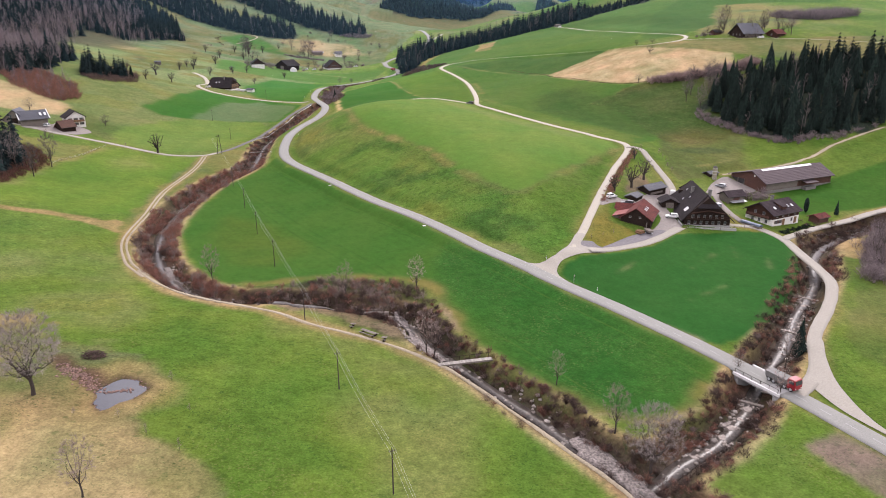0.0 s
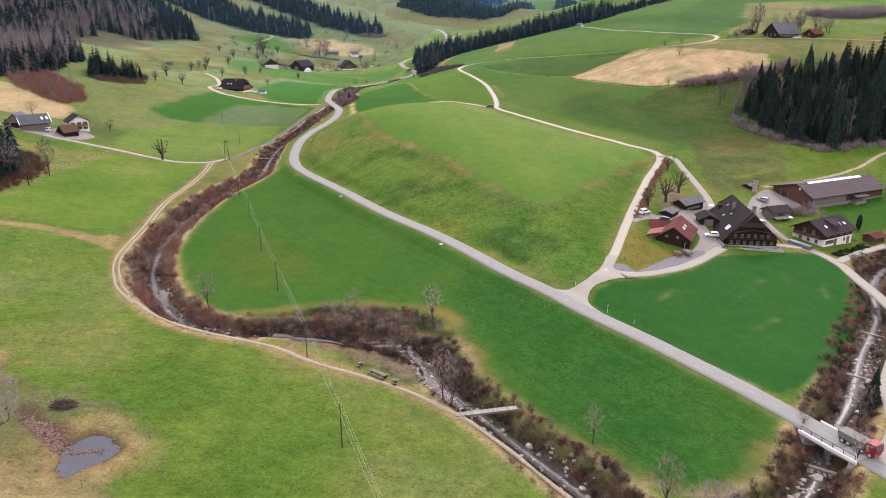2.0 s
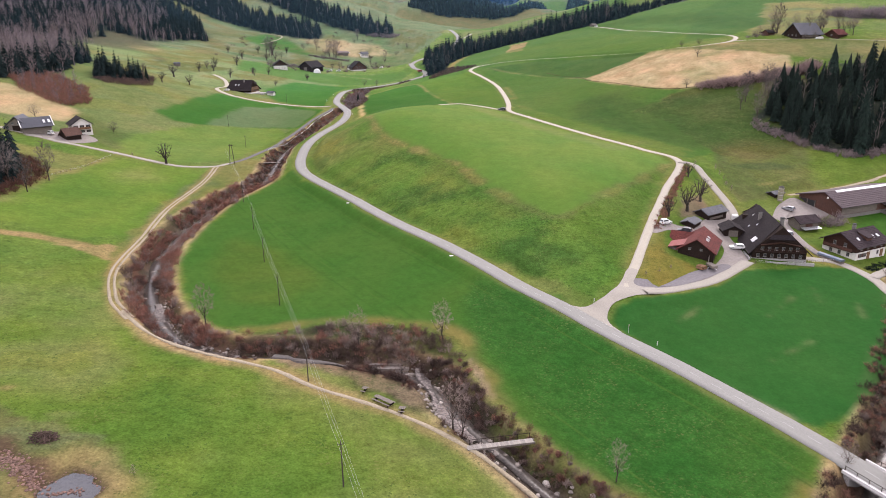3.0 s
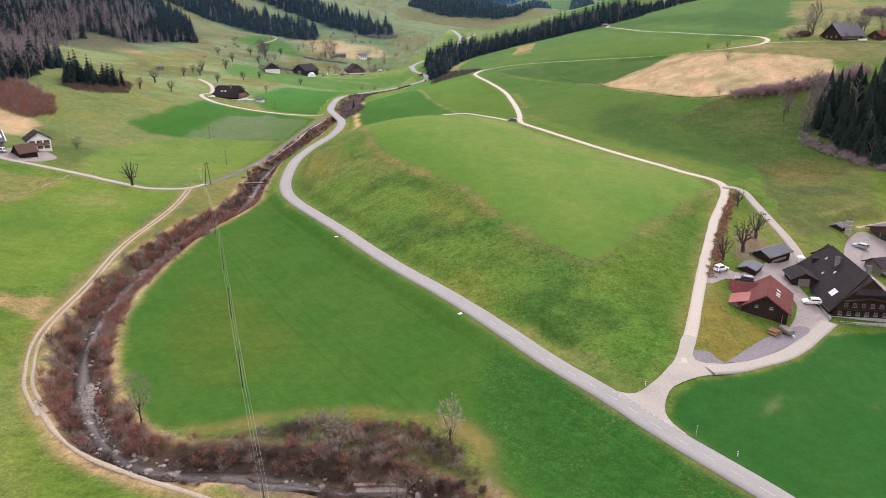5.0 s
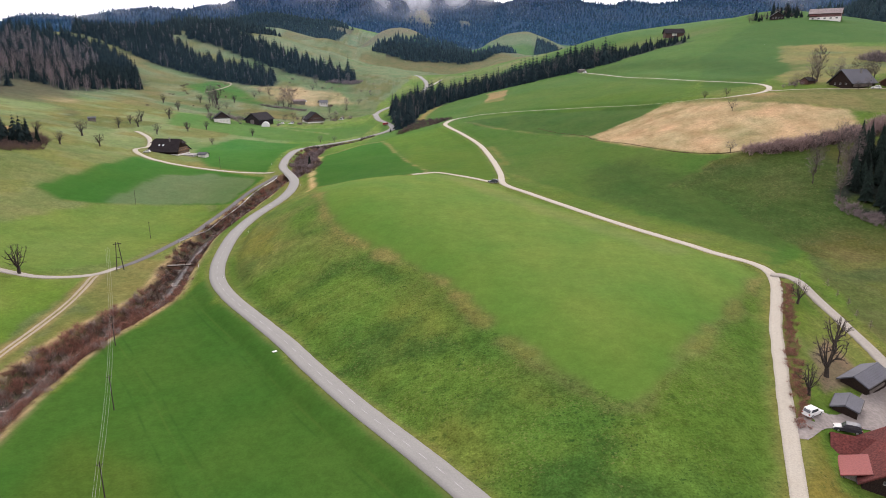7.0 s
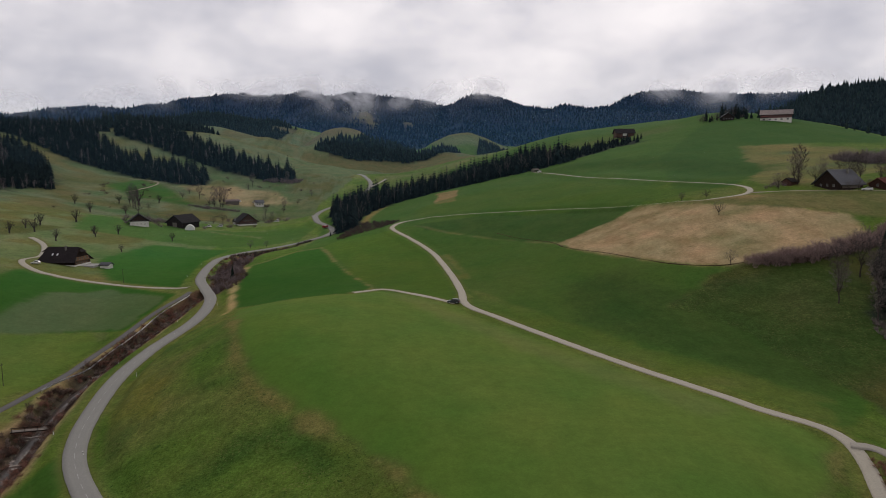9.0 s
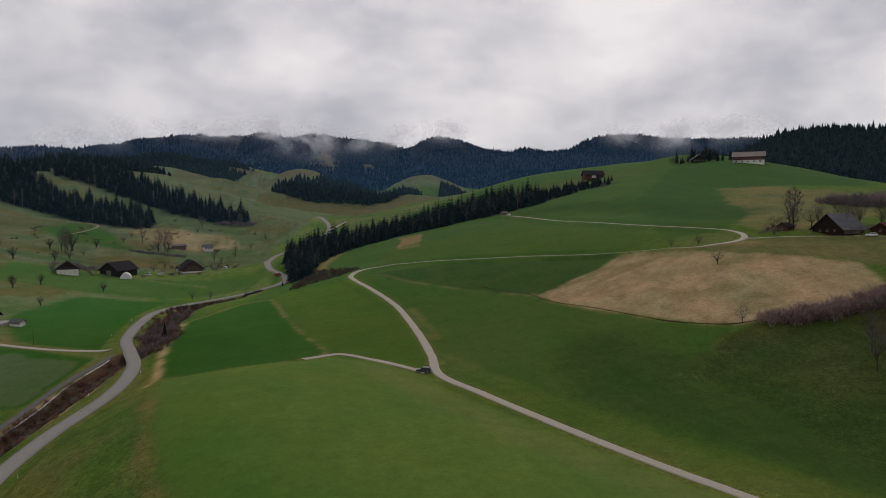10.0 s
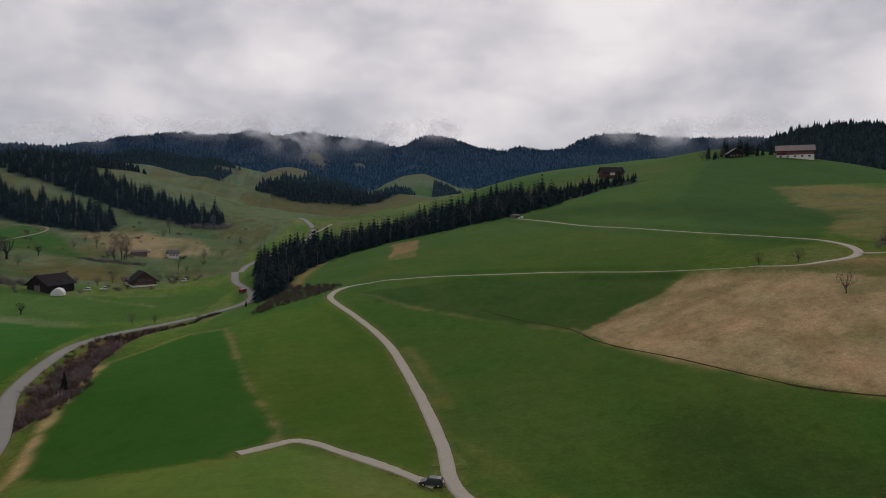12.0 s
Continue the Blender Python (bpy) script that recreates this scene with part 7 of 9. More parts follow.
chimney(farmhouse, -2.0, 14.5, 7.2, 9.4, 0.9)
chimney(farmhouse, 1.6, 6.5, 7.6, 10.2, 0.9)
dormer = part("dormer", block(-4.6, -3.0, 22.0, 23.4, 5.2, 6.7), M_WOOD_DARK, farmhouse)
part("terrace_wall", block(-8.2, 8.6, -2.6, -2.3, -1.6, 0.15), M_CONCRETE, farmhouse, "low pale garden wall")
ramp_wall = part("ramp_wall", block(-8.4, -8.0, -2.0, 12.0, -1.2, 0.9), M_CONCRETE, farmhouse)

lean = gable_house("side_shed", stand_at(84.2, 208.5, -8, 7.0), 5.2, 6.0, 2.2, 3.5, M_WOOD_DARK, M_TILE_BROWN, "low dark shed leaning on the farmhouse", "shed", 0.5, 6)
part("door", block(-1.3, 1.3, -0.06, 0.02, -0.2, 2.0), M_WOOD_GREY, lean)

# the red-roofed barn with its lean-to and rear wing
barn = gable_house("red_roofed_barn", stand_at(67.4, 191.9, -27, 6.0), 9.4, 13.0, 2.5, 5.7, M_WOOD_DARK, M_TILE_RED, "dark boarded barn with a weathered red tiled roof", "barn", 0.6, 14)
part("leanto_roof", slope_slab([(-7.6, 0.5, 2.35), (-7.6, 6.6, 2.35), (-3.4, 6.6, 3.55), (-3.4, 0.5, 3.55)], 0.16), M_TILE_BRIGHT, barn, "bright new red lean-to roof")
part("leanto_wall", block(-7.0, -4.7, 1.2, 6.2, -0.6, 2.2), M_WOOD_GREY, barn)
for y in (0.8, 3.4, 6.2):
    part("post", block(-7.4, -7.2, y, y + 0.2, -0.8, 2.3), M_WOOD_GREY, barn)
part("wing_wall", block(-7.8, -4.6, 7.6, 12.6, -0.4, 2.4), M_WOOD_DARK, barn)
for a, b in (((-8.5, 6.9, 2.3), (-4.0, 6.9, 2.3)), ((-8.5, 13.3, 2.3), (-4.0, 13.3, 2.3))):
    part("wing_roof", slope_slab([a, b, (-1.5, 10.1, 4.5), (-8.5, 10.1, 4.5)], 0.16), M_TILE_RED, barn)
for x in (-1.7, 1.3):
    window(barn, x, -0.02, 2.5, 0.7, 0.55)
boards("wall_boards", barn, -4.6, 4.6, 0, -0.4, 2.4, M_WOOD_DARK, "front", 0.45)
for y in (4.2, 5.6, 7.6):
    rooflight(barn, 2.2, y, 5.7 - 0.68 * 2.2 + 0.08, 34, 0.6, 1.0, 1)
part("fence_frame", prism([(3.6, 0), (3.6, 1.6), (3.7, 1.6), (3.7, 0)], -2.2, -0.1), M_WOOD_GREY, barn)

shed = gable_house("grey_shed", stand_at(79.0, 221.4, -56, 9.0), 4.8, 9.5, 2.0, 3.2, M_WOOD_DARK, M_TILE_GREY, "open wooden shed with a patched grey roof", "shed", 0.5, 7)
part("bench_boards", block(2.45, 2.6, 1.0, 7.5, 0.0, 0.7), M_WOOD_GREY, shed)
second = gable_house("machine_shed", stand_at(71.8, 212.6, -40, 8.6), 4.0, 5.5, 1.7, 2.4, M_WOOD_DARK, M_TILE_GREY, "low grey shed behind the red barn", "shed", 0.3, 5)

# the long barn with its wide open bay and the silo
longbarn = gable_house("long_barn", stand_at(126.2, 237.6, -67, 6.6), 12.8, 36, 3.6, 6.9, M_WOOD_RED, M_TILE_PLUM, "long red-brown boarded barn under plum roof sheeting", "barn", 0.9, 10, left=(10.2, 4.2))
part("ridge_light", prism([(-0.9, 6.55), (0, 7.1), (0.9, 6.55), (0.75, 6.45), (0, 6.95), (-0.75, 6.45)], 4.0, 31.0), M_WHITE, longbarn, "translucent white ridge light")
part("base_wall", block(5.9, 6.5, -0.05, 36.05, -1.8, 0.35), M_CONCRETE_DARK, longbarn)
part("grey_boards", block(6.4, 6.47, 0.3, 17.0, 0.5, 3.4), M_WOOD_GREY, longbarn, "weathered grey boarding")
part("dung_ramp", block(6.5, 8.6, 19.5, 25.0, -1.2, 0.2), M_CONCRETE_DARK, longbarn)
part("ramp_canopy", slope_slab([(6.4, 19.0, 2.6), (6.4, 25.5, 2.6), (9.2, 25.5, 2.0), (9.2, 19.0, 2.0)], 0.12), M_TILE_PLUM, longbarn)
boards("wall_battens", longbarn, 17.5, 35.6, 6.4, 0.6, 3.4, M_WOOD_RED, "right", 0.8)
boards("gable_battens", longbarn, -1.0, 6.2, 0, 0.2, 3.4, M_WOOD_RED, "front", 0.7)
# no opening is cut: a black panel paints the bay's dark inside
part("bay_shade", block(-9.6, -3.6, -0.12, 0.0, -0.4, 3.0), M_BLACK, longbarn, "black panel for the shade inside the open vehicle bay")
for x in (-9.7, -6.6, -3.5):
    part("post", block(x - 0.12, x + 0.12, -0.25, -0.1, -0.4, 3.2), M_WOOD_GREY, longbarn)
part("vent", block(0.6, 1.2, -0.1, 0.0, 4.8, 5.4), M_WHITE, longbarn)
silo = empty("silo", stand_at(114.3, 244.3, 0), "round pale silo of vertical staves", "silo")
bm = bmesh.new()
bmesh.ops.create_cone(bm, cap_ends=True, segments=20, radius1=0.9, radius2=0.9, depth=5.6, matrix=Matrix.Translation((0, 0, 2.0)))
part("drum", bm, M_SILAGE, silo)
bm = bmesh.new()
bmesh.ops.create_cone(bm, cap_ends=True, segments=20, radius1=1.0, radius2=0.2, depth=0.5, matrix=Matrix.Translation((0, 0, 5.0)))
part("cap", bm, M_GUTTER, silo)
for z in (0.6, 2.0, 3.2, 4.3):
    bm = bmesh.new()
    bmesh.ops.create_cone(bm, cap_ends=False, segments=20, radius1=0.93, radius2=0.93, depth=0.09, matrix=Matrix.Translation((0, 0, z)))
    part("hoop", bm, M_METAL, silo)
slab = gable_house("log_store", stand_at(112.5, 247.5, -60, 9.4), 3.2, 5.0, 1.3, 1.9, M_WOOD_DARK, M_TILE_GREY, "low open log store with a grey roof", "shed", 0.3, 4)
small = gable_house("small_shed", stand_at(108.6, 221.6, -74, 5.6), 5.0, 7.2, 2.7, 4.0, M_WOOD_GREY, M_TILE_DARKPLUM, "small grey boarded shed with a dull plum roof", "shed", 0.6, 7)
part("door", block(2.45, 2.55, 2.2, 4.8, 0, 2.1), M_WOOD_RED, small)
part("lean_roof", slope_slab([(2.6, 0.4, 1.0), (2.6, 6.8, 1.0), (4.4, 6.8, 0.7), (4.4, 0.4, 0.7)], 0.1), M_METAL, small)

# the chalet: white ground floor, brown upper floor
chalet = gable_house("chalet", stand_at(111.8, 200.8, -63, 3.5), 10.2, 13.2, 4.5, 7.3, M_WOOD_BROWN, M_TILE_DARKPLUM, "chalet with white ground floor, brown boarded upper floor and plum roof", "house", 0.9, 12, lower=(M_PLASTER, 2.4))
for y in (1.6, 3.4):
    window(chalet, 5.2, y + 0.2, 0.9, 0.9, 1.1, "right", M_WOOD_RED)
window(chalet, 5.2, 9.6, 0.9, 0.8, 1.1, "right")
for y in (5.4, 11.4):
    part("door", block(5.12, 5.22, y - 0.55, y + 0.75, -0.1, 2.1), M_WOOD_WARM, chalet)
for y in (2, 5, 8, 11):
    window(chalet, 5.12, y, 3.0, 0.9, 1.0, "right")
for x in (-2.4, 0.2, 2.8):
    window(chalet, x, -0.08, 0.9, 0.9, 1.1, "front")
for x in (-1.6, 1.6):
    window(chalet, x, -0.02, 3.4, 0.9, 1.1, "front")
part("balcony", block(-4.4, 4.4, -1.1, 0, 2.5, 2.65), M_WOOD_DARK, chalet)
part("balustrade", block(-4.4, 4.4, -1.15, -1.05, 2.65, 3.5), M_WOOD_RED, chalet)
for y in (2.8, 9.2, 11.4):
    rooflight(chalet, 3.2, y, 7.3 - 0.55 * 3.2 + 0.1, 29, 0.8, 1.1, 1)
part("dormer", prism([(1.2, 6.1), (4.3, 4.9), (4.3, 6.0), (1.2, 7.0)], 5.2, 7.4), M_WOOD_RED, chalet)
part("dormer_roof", slope_slab([(1.0, 4.9, 7.2), (1.0, 7.7, 7.2), (4.7, 7.7, 6.1), (4.7, 4.9, 6.1)], 0.14), M_TILE_DARKPLUM, chalet)
chimney(chalet, -0.9, 6.6, 6.2, 8.4, 0.8)
part("terrace", block(-6.6, 5.4, -6.5, -0.1, -1.6, 0.12), M_CONCRETE, chalet, "pale paved terrace")
gable_house("garden_house", stand_at(132.0, 203.4, -63, 3.0), 3.6, 5.4, 1.8, 2.6, M_WOOD_RED, M_TILE_RED, "low brown garden house beside the chalet", "shed", 0.5, 6)
tarp = empty("covered_woodpile", stand_at(105.8, 199.8, -157), "long woodpile under a blue-grey tarpaulin", "woodpile")
part("logs", prism([(-0.7, -0.2), (0.7, -0.2), (0.6, 1.0), (-0.6, 1.0)], 0, 7.5), M_WOOD_GREY, tarp)
part("tarpaulin", prism([(-0.85, 0.6), (-0.65, 1.08), (0, 1.22), (0.65, 1.08), (0.85, 0.6), (0.7, 1.0), (-0.7, 1.0)], -0.1, 7.6), M_BLUE, tarp)
cypress = empty("cypress", stand_at(134.8, 213.5, 0), "narrow dark columnar cypress beside the chalet", "tree")
bm = bmesh.new()
bmesh.ops.create_icosphere(bm, subdivisions=4, radius=1)
for v in bm.verts:
    k = 1 + 0.22 * noise.noise(v.co * 5) + 0.18 * noise.noise(v.co * 13)
    v.co = Vector((v.co.x * 0.75 * k, v.co.y * 0.75 * k, 2.7 + v.co.z * 2.7 * (0.9 + 0.1 * k)))
part("crown", bm, M_NEEDLES, cypress)
part("trunk", block(-0.08, 0.08, -0.08, 0.08, -0.4, 0.8), M_BARK, cypress)

# ---- the western farm ----
white = gable_house("white_farmhouse", stand_at(-171.8, 331.5, 38), 8.4, 9.5, 5.0, 7.8, M_PLASTER, M_TILE_BROWN, "white rendered farmhouse with a dark brown roof", "house", 0.8, 10)
for z in (0.9, 3.2):
    for x in (-2.6, 0, 2.6):
        window(white, x, -0.02, z, 0.9, 1.1, "front", M_WOOD_DARK)
    for y in (2.2, 5.0, 7.4):
        window(white, -4.22, y, z, 0.9, 1.1, "left")
part("balcony", block(-3.6, 3.6, -1.1, 0, 2.5, 2.65), M_WOOD_WARM, white)
part("balustrade", block(-3.6, 3.6, -1.12, -1.04, 2.65, 3.4), M_WOOD_WARM, white)
greyhouse = gable_house("grey_roofed_barn", stand_at(-191.5, 317, -48), 8.6, 11.5, 2.4, 5.6, M_WOOD_GREY, M_TILE_GREY, "large barn with a blue-grey tiled roof", "barn", 0.8, 12)
for y in (9, 11):
    rooflight(greyhouse, 3.0, y, 6.2 - 0.79 * 3.0 + 0.1, 38, 0.9, 1.8, 1)
window(greyhouse, 0, -0.02, 3.2, 1.4, 1.2)
for y in (-0.9, 12.2):
    for s in (-1, 1):
        part("verge_board", slope_slab([(s * 5.1, y, 2.12), (0, y, 5.92), (0, y + 0.35, 5.92), (s * 5.1, y + 0.35, 2.12)], 0.12), M_WHITE, greyhouse, "white painted verge board")
part("plastered_wall", block(-4.36, -4.3, 0.3, 11.2, -0.4, 2.0), M_PLASTER, greyhouse, "pale rendered lower wall")
wing = gable_house("grey_gabled_wing", stand_at(-192.5, 315.5, 12), 9.0, 10, 2.6, 6.4, M_WOOD_GREY, M_TILE_GREY, "grey gabled barn wing beside the lane", "barn", 0.7, 10)
window(wing, -1.2, -0.02, 3.0, 1.0, 1.0)
window(wing, 1.2, -0.02, 3.0, 1.0, 1.0)
part("gate", block(-1.5, 1.5, -0.06, 0.0, -0.2, 2.4), M_WOOD_DARK, wing)
part("gate", block(-1.6, 1.6, -0.06, 0.0, -0.2, 2.6), M_WOOD_DARK, greyhouse)
brown = gable_house("brown_shed", stand_at(-174.5, 319.5, -35), 6.0, 6.5, 1.8, 4.4, M_WOOD_DARK, M_WOOD_RED, "small brown shed with a reddish roof at the farm entrance", "shed", 0.6, 8)
part("door", block(-1.2, 1.2, -0.06, 0.0, -0.2, 2.1), M_WOOD_DARK, brown)

# ---- the timber farm by the drive ----
timber = gable_house("timber_farmhouse", stand_at(-139.8, 511, 78, 21.0), 13, 18, 3.3, 9.0, M_WOOD_DARK, M_TILE_BROWN, "timber farmhouse with warm brown gable and dark roof", "farmhouse", 1.2, 16, 2.5)
part("gable_front", block(-5.6, 5.6, -0.12, -0.02, 0.9, 4.4), M_WOOD_WARM, timber, "warm brown timber gable front")
part("plinth", block(-6.6, 6.6, -0.2, 18.1, -1.8, 0.8), M_PLASTER, timber)
for z, count in ((1.4, 6), (3.2, 5)):
    for k in range(count):
        window(timber, -4.8 + 9.6 * k / (count - 1), -0.14, z, 0.8, 0.9)
part("balcony", block(-5.6, 5.6, -1.0, -0.1, 2.65, 2.8), M_WOOD_WARM, timber)
for y in (4, 6.5):
    rooflight(timber, -3.9, y + 6, 9 - 0.877 * 3.9 + 0.1, 41, 0.8, 1.2, -1)
chimney(timber, -1.6, 7, 7.2, 9.6)
hut = gable_house("white_hut", stand_at(-125.5, 508, 75, 19.5), 3.6, 4.6, 2.0, 2.9, M_PLASTER, M_TILE_GREY, "small white hut with a grey roof", "shed", 0.5, 4)
part("yard_slab", block(-3, 5, -7.5, -0.4, -1.2, 0.05), M_CONCRETE, timber, "pale concrete forecourt")

# ---- the hamlet up the valley ----
upper = gable_house("white_house", stand_at(-150, 635.5, 18), 11.5, 11, 4.0, 8.2, M_WOOD_BROWN, M_TILE_BROWN, "house with white ground floor and brown gable in the hamlet", "house", 1.3, 10, lower=(M_PLASTER, 3.2))
for z in (0.8, 3.0):
    for k in range(4):
        window(upper, -3.6 + 2.4 * k, -0.02, z, 1.0, 1.1)
darkbarn = gable_house("dark_barn", stand_at(-131, 650, -28), 13.5, 17, 3.6, 8.2, M_WOOD_DARK, M_TILE_BROWN, "big dark wooden barn in the hamlet", "barn", 1.0, 12)
part("gate", block(-1.8, 1.8, -0.06, 0, -0.2, 3.0), M_WOOD_GREY, darkbarn)
tent = empty("white_tent_hall", stand_at(-119.5, 643.5, 10), "round-topped white tent hall beside the dark barn", "tent")
part("cover", prism([(3.2 * math.cos(a), 3.6 * math.sin(a)) for a in np.linspace(0, math.pi, 14)], 0, 7), M_WHITE, tent)
part("doorway", block(-1.2, 1.2, -0.06, 0.02, 0, 2.2), M_METAL, tent)
third = gable_house("hamlet_farmhouse", stand_at(-86, 682, 25), 13, 13, 3.4, 8.6, M_WOOD_RED, M_TILE_BROWN, "brown hamlet farmhouse among bare trees", "farmhouse", 1.2, 12)
for k in range(5):
    window(third, -4.4 + 2.2 * k, -0.02, 1.0, 1.0, 1.1)
    window(third, -3.2 + 1.6 * k, -0.02, 3.2, 0.8, 1.0)
part("plinth", block(-6.6, 6.6, -0.1, 13.1, -1.6, 0.9), M_PLASTER, third)
annex = gable_house("hamlet_annex", stand_at(-97, 690, -50), 6, 9, 2.6, 4.4, M_PLASTER, M_TILE_GREY, "low white annex at the hamlet farm", "house", 0.6, 6)
for n, (x, y, turn, w, d) in enumerate(((-104, 841, -70, 7, 8),)):
    far_house = gable_house("far_house", stand_at(x, y, turn), w, d, 3.2, 5.4, M_PLASTER, M_TILE_GREY, "small cream house on the far tan slope", "house", 0.6, 6)
    for k in range(3):
        window(far_house, w / 2 + 0.02, 1.6 + 2.4 * k, 1.0, 1.2, 1.2, "right")

gable_house("far_shed", stand_at(-130, 833, -78), 5, 12, 2.2, 3.6, M_WOOD_GREY, M_TILE_PALE, "long low grey shed on the far tan slope", "shed", 0.5, 5)

# ---- the hill farms ----
hillhouse = gable_house("hill_farmhouse", stand_at(201.5, 434.5, -72, 58.4), 12.5, 15, 2.6, 8.2, M_WOOD_DARK, M_TILE_GREY, "dark hill farmhouse under a big blue-grey roof", "farmhouse", 1.0, 14)
for x in (-3, 0, 3):
    window(hillhouse, x, -0.02, 1.0, 0.9, 1.0)
part("side_wall", block(6.25, 6.35, 1, 13, 0.2, 2.0), M_WOOD_GREY, hillhouse)
chimney(hillhouse, 2.0, 10, 6.0, 8.6)
second_hill = gable_house("hill_side_house", stand_at(222, 430, -60), 7, 9, 2.2, 4.6, M_WOOD_BROWN, M_TILE_RED, "low brown side house with a reddish roof at the hill farm", "house", 0.7, 8)
window(second_hill, 0, -0.02, 1.0, 1.0, 1.0)
gable_house("hill_shed", stand_at(191.5, 448.5, -60), 4.2, 7, 2.0, 3.4, M_WOOD_RED, M_TILE_BROWN, "small brown shed among bare bushes", "shed", 0.4, 5)
redbarn = gable_house("red_hill_barn", stand_at(325.5, 686.4, -125, 103.2), 13, 22.5, 5.6, 9.2, M_BARN_RED, M_TILE_PALE, "long red barn with white base on the hilltop", "barn", 1.0, 8)
part("base_wall", block(6.1, 6.6, -0.1, 22.6, -3.0, 2.4), M_PLASTER, redbarn, "white rendered base wall")
for k in range(5):
    window(redbarn, 6.62, 2.5 + 4.3 * k, 0.9, 1.6, 1.0, "right")
part("porch_roof", slope_slab([(6.5, 0.2, 4.6), (6.5, 6.0, 4.6), (9.5, 6.0, 3.4), (9.5, 0.2, 3.4)], 0.2), M_TILE_RED, redbarn)
side = gable_house("hilltop_house", stand_at(309, 708, -20), 10, 10, 3.2, 6.6, M_WOOD_DARK, M_TILE_GREY, "brown house beside the hilltop barn", "house", 1.0, 8)
for k in range(4):
    window(side, -3.3 + 2.2 * k, -0.02, 1.0, 1.0, 1.1)
lowbarn = gable_house("spur_barn", stand_at(236, 776, -95, 95.5), 10, 17, 3.0, 6.6, M_WOOD_RED, M_TILE_BROWN, "brown barn at the top of the spur wood", "barn", 1.0, 8)
part("gate", block(5.0, 5.08, 6, 10, 0, 2.6), M_PLASTER, lowbarn)
gable_house("field_hut", stand_at(-216, 562.5, -60), 2.6, 4.5, 1.6, 2.3, M_WOOD_GREY, M_TILE_GREY, "tiny field hut on the western pasture", "hut", 0.3, 3)
gable_house("trail_hut", stand_at(128, 662, -60), 3.0, 5.5, 1.8, 2.6, M_WOOD_GREY, M_WOOD_GREY, "tiny brown hut at the end of the lane", "hut", 0.3, 3)


# ---- bridge over the brook ----
def road_height(x, y):
    run = LINES["main_road"]
    return float(run[np.argmin(np.hypot(run[:, 0] - x, run[:, 1] - y)), 2])


bridge_z = road_height(66, 106)
bridge = empty("road_bridge", pose(66.6, 102.4, bridge_z, 0, 0, 26.6), "concrete road bridge with pale kerb and thin rail", "bridge")
part("deck", block(-2.8, 2.8, -5.0, 5.0, -0.75, 0.1), M_CONCRETE, bridge)
for s in (-1, 1):
    part("kerb", block(min(s * 2.8, s * 3.15), max(s * 2.8, s * 3.15), -5.2, 5.2, -0.32, 0.22, 0.03), M_PALE_CONCRETE, bridge, "pale concrete kerb beam")
    part("abutment", block(-3.0, 3.0, s * 4.4 - 0.5, s * 4.4 + 0.5, -5.0, -0.7), M_CONCRETE, bridge)
    for k in range(6):
        part("rail_post", block(s * 2.95 - 0.04, s * 2.95 + 0.04, -4.8 + 1.92 * k - 0.04, -4.8 + 1.92 * k + 0.04, 0.3, 1.1), M_BARK, bridge)
    part("rail", block(s * 2.95 - 0.03, s * 2.95 + 0.03, -4.9, 4.9, 1.05, 1.12), M_BARK, bridge)

# ---- dark plank bridge over the stream below the lane ----
plank_z = max(gz(-86, 325), gz(-77.5, 326)) + 0.25
plank = empty("plank_bridge", pose(-82, 325.5, plank_z, 0, 0, 7), "weathered dark plank bridge with a grey rail over the stream", "footbridge")
for s in (-0.45, 0.45):
    part("beam", block(-4.6, 4.6, s - 0.1, s + 0.1, -0.35, -0.08), M_WOOD_DARK, plank)
for k in range(23):
    part("plank", block(-4.55 + 0.4 * k, -4.19 + 0.4 * k, -0.7, 0.7, -0.08, 0.0), M_WOOD_GREY, plank)
for x in (-4.2, -1.4, 1.4, 4.2):
    part("rail_post", block(x - 0.05, x + 0.05, -0.72, -0.62, -0.1, 0.95), M_WOOD_DARK, plank)
part("rail", block(-4.4, 4.4, -0.73, -0.61, 0.85, 0.97), M_WOOD_DARK, plank)

# ---- wooden footbridge ----
fz = gz(2.6, 113) + 0.15
foot = empty("footbridge", pose(3.0, 113.0, fz, 0, -1.0, 10), "narrow pale wooden footbridge with a thin rail", "footbridge")
for y in (-0.45, 0.45):
    part("beam", block(-0.4, 11.4, y - 0.12, y + 0.12, -0.4, -0.08), M_WOOD_GREY, foot)
plank = mesh_of("plank", [(x, y, z) for x in (-0.16, 0.16) for y in (-0.6, 0.6) for z in (-0.06, 0.0)], [(0, 1, 3, 2), (4, 6, 7, 5), (0, 4, 5, 1), (2, 3, 7, 6), (1, 5, 7, 3), (0, 2, 6, 4)], M_PALE_WOOD)
for k in range(32):
    piece = new("plank", plank)
    piece.parent = foot
    piece.matrix_basis = pose(-0.2 + 0.36 * k, 0, 0.0)
for k in range(6):
    part("rail_post", block(0.2 + 2.1 * k - 0.04, 0.2 + 2.1 * k + 0.04, 0.66, 0.74, -0.3, 1.0), M_WOOD_DARK, foot)
part("handrail", block(0.1, 10.9, 0.66, 0.74, 0.95, 1.03), M_WOOD_DARK, foot)

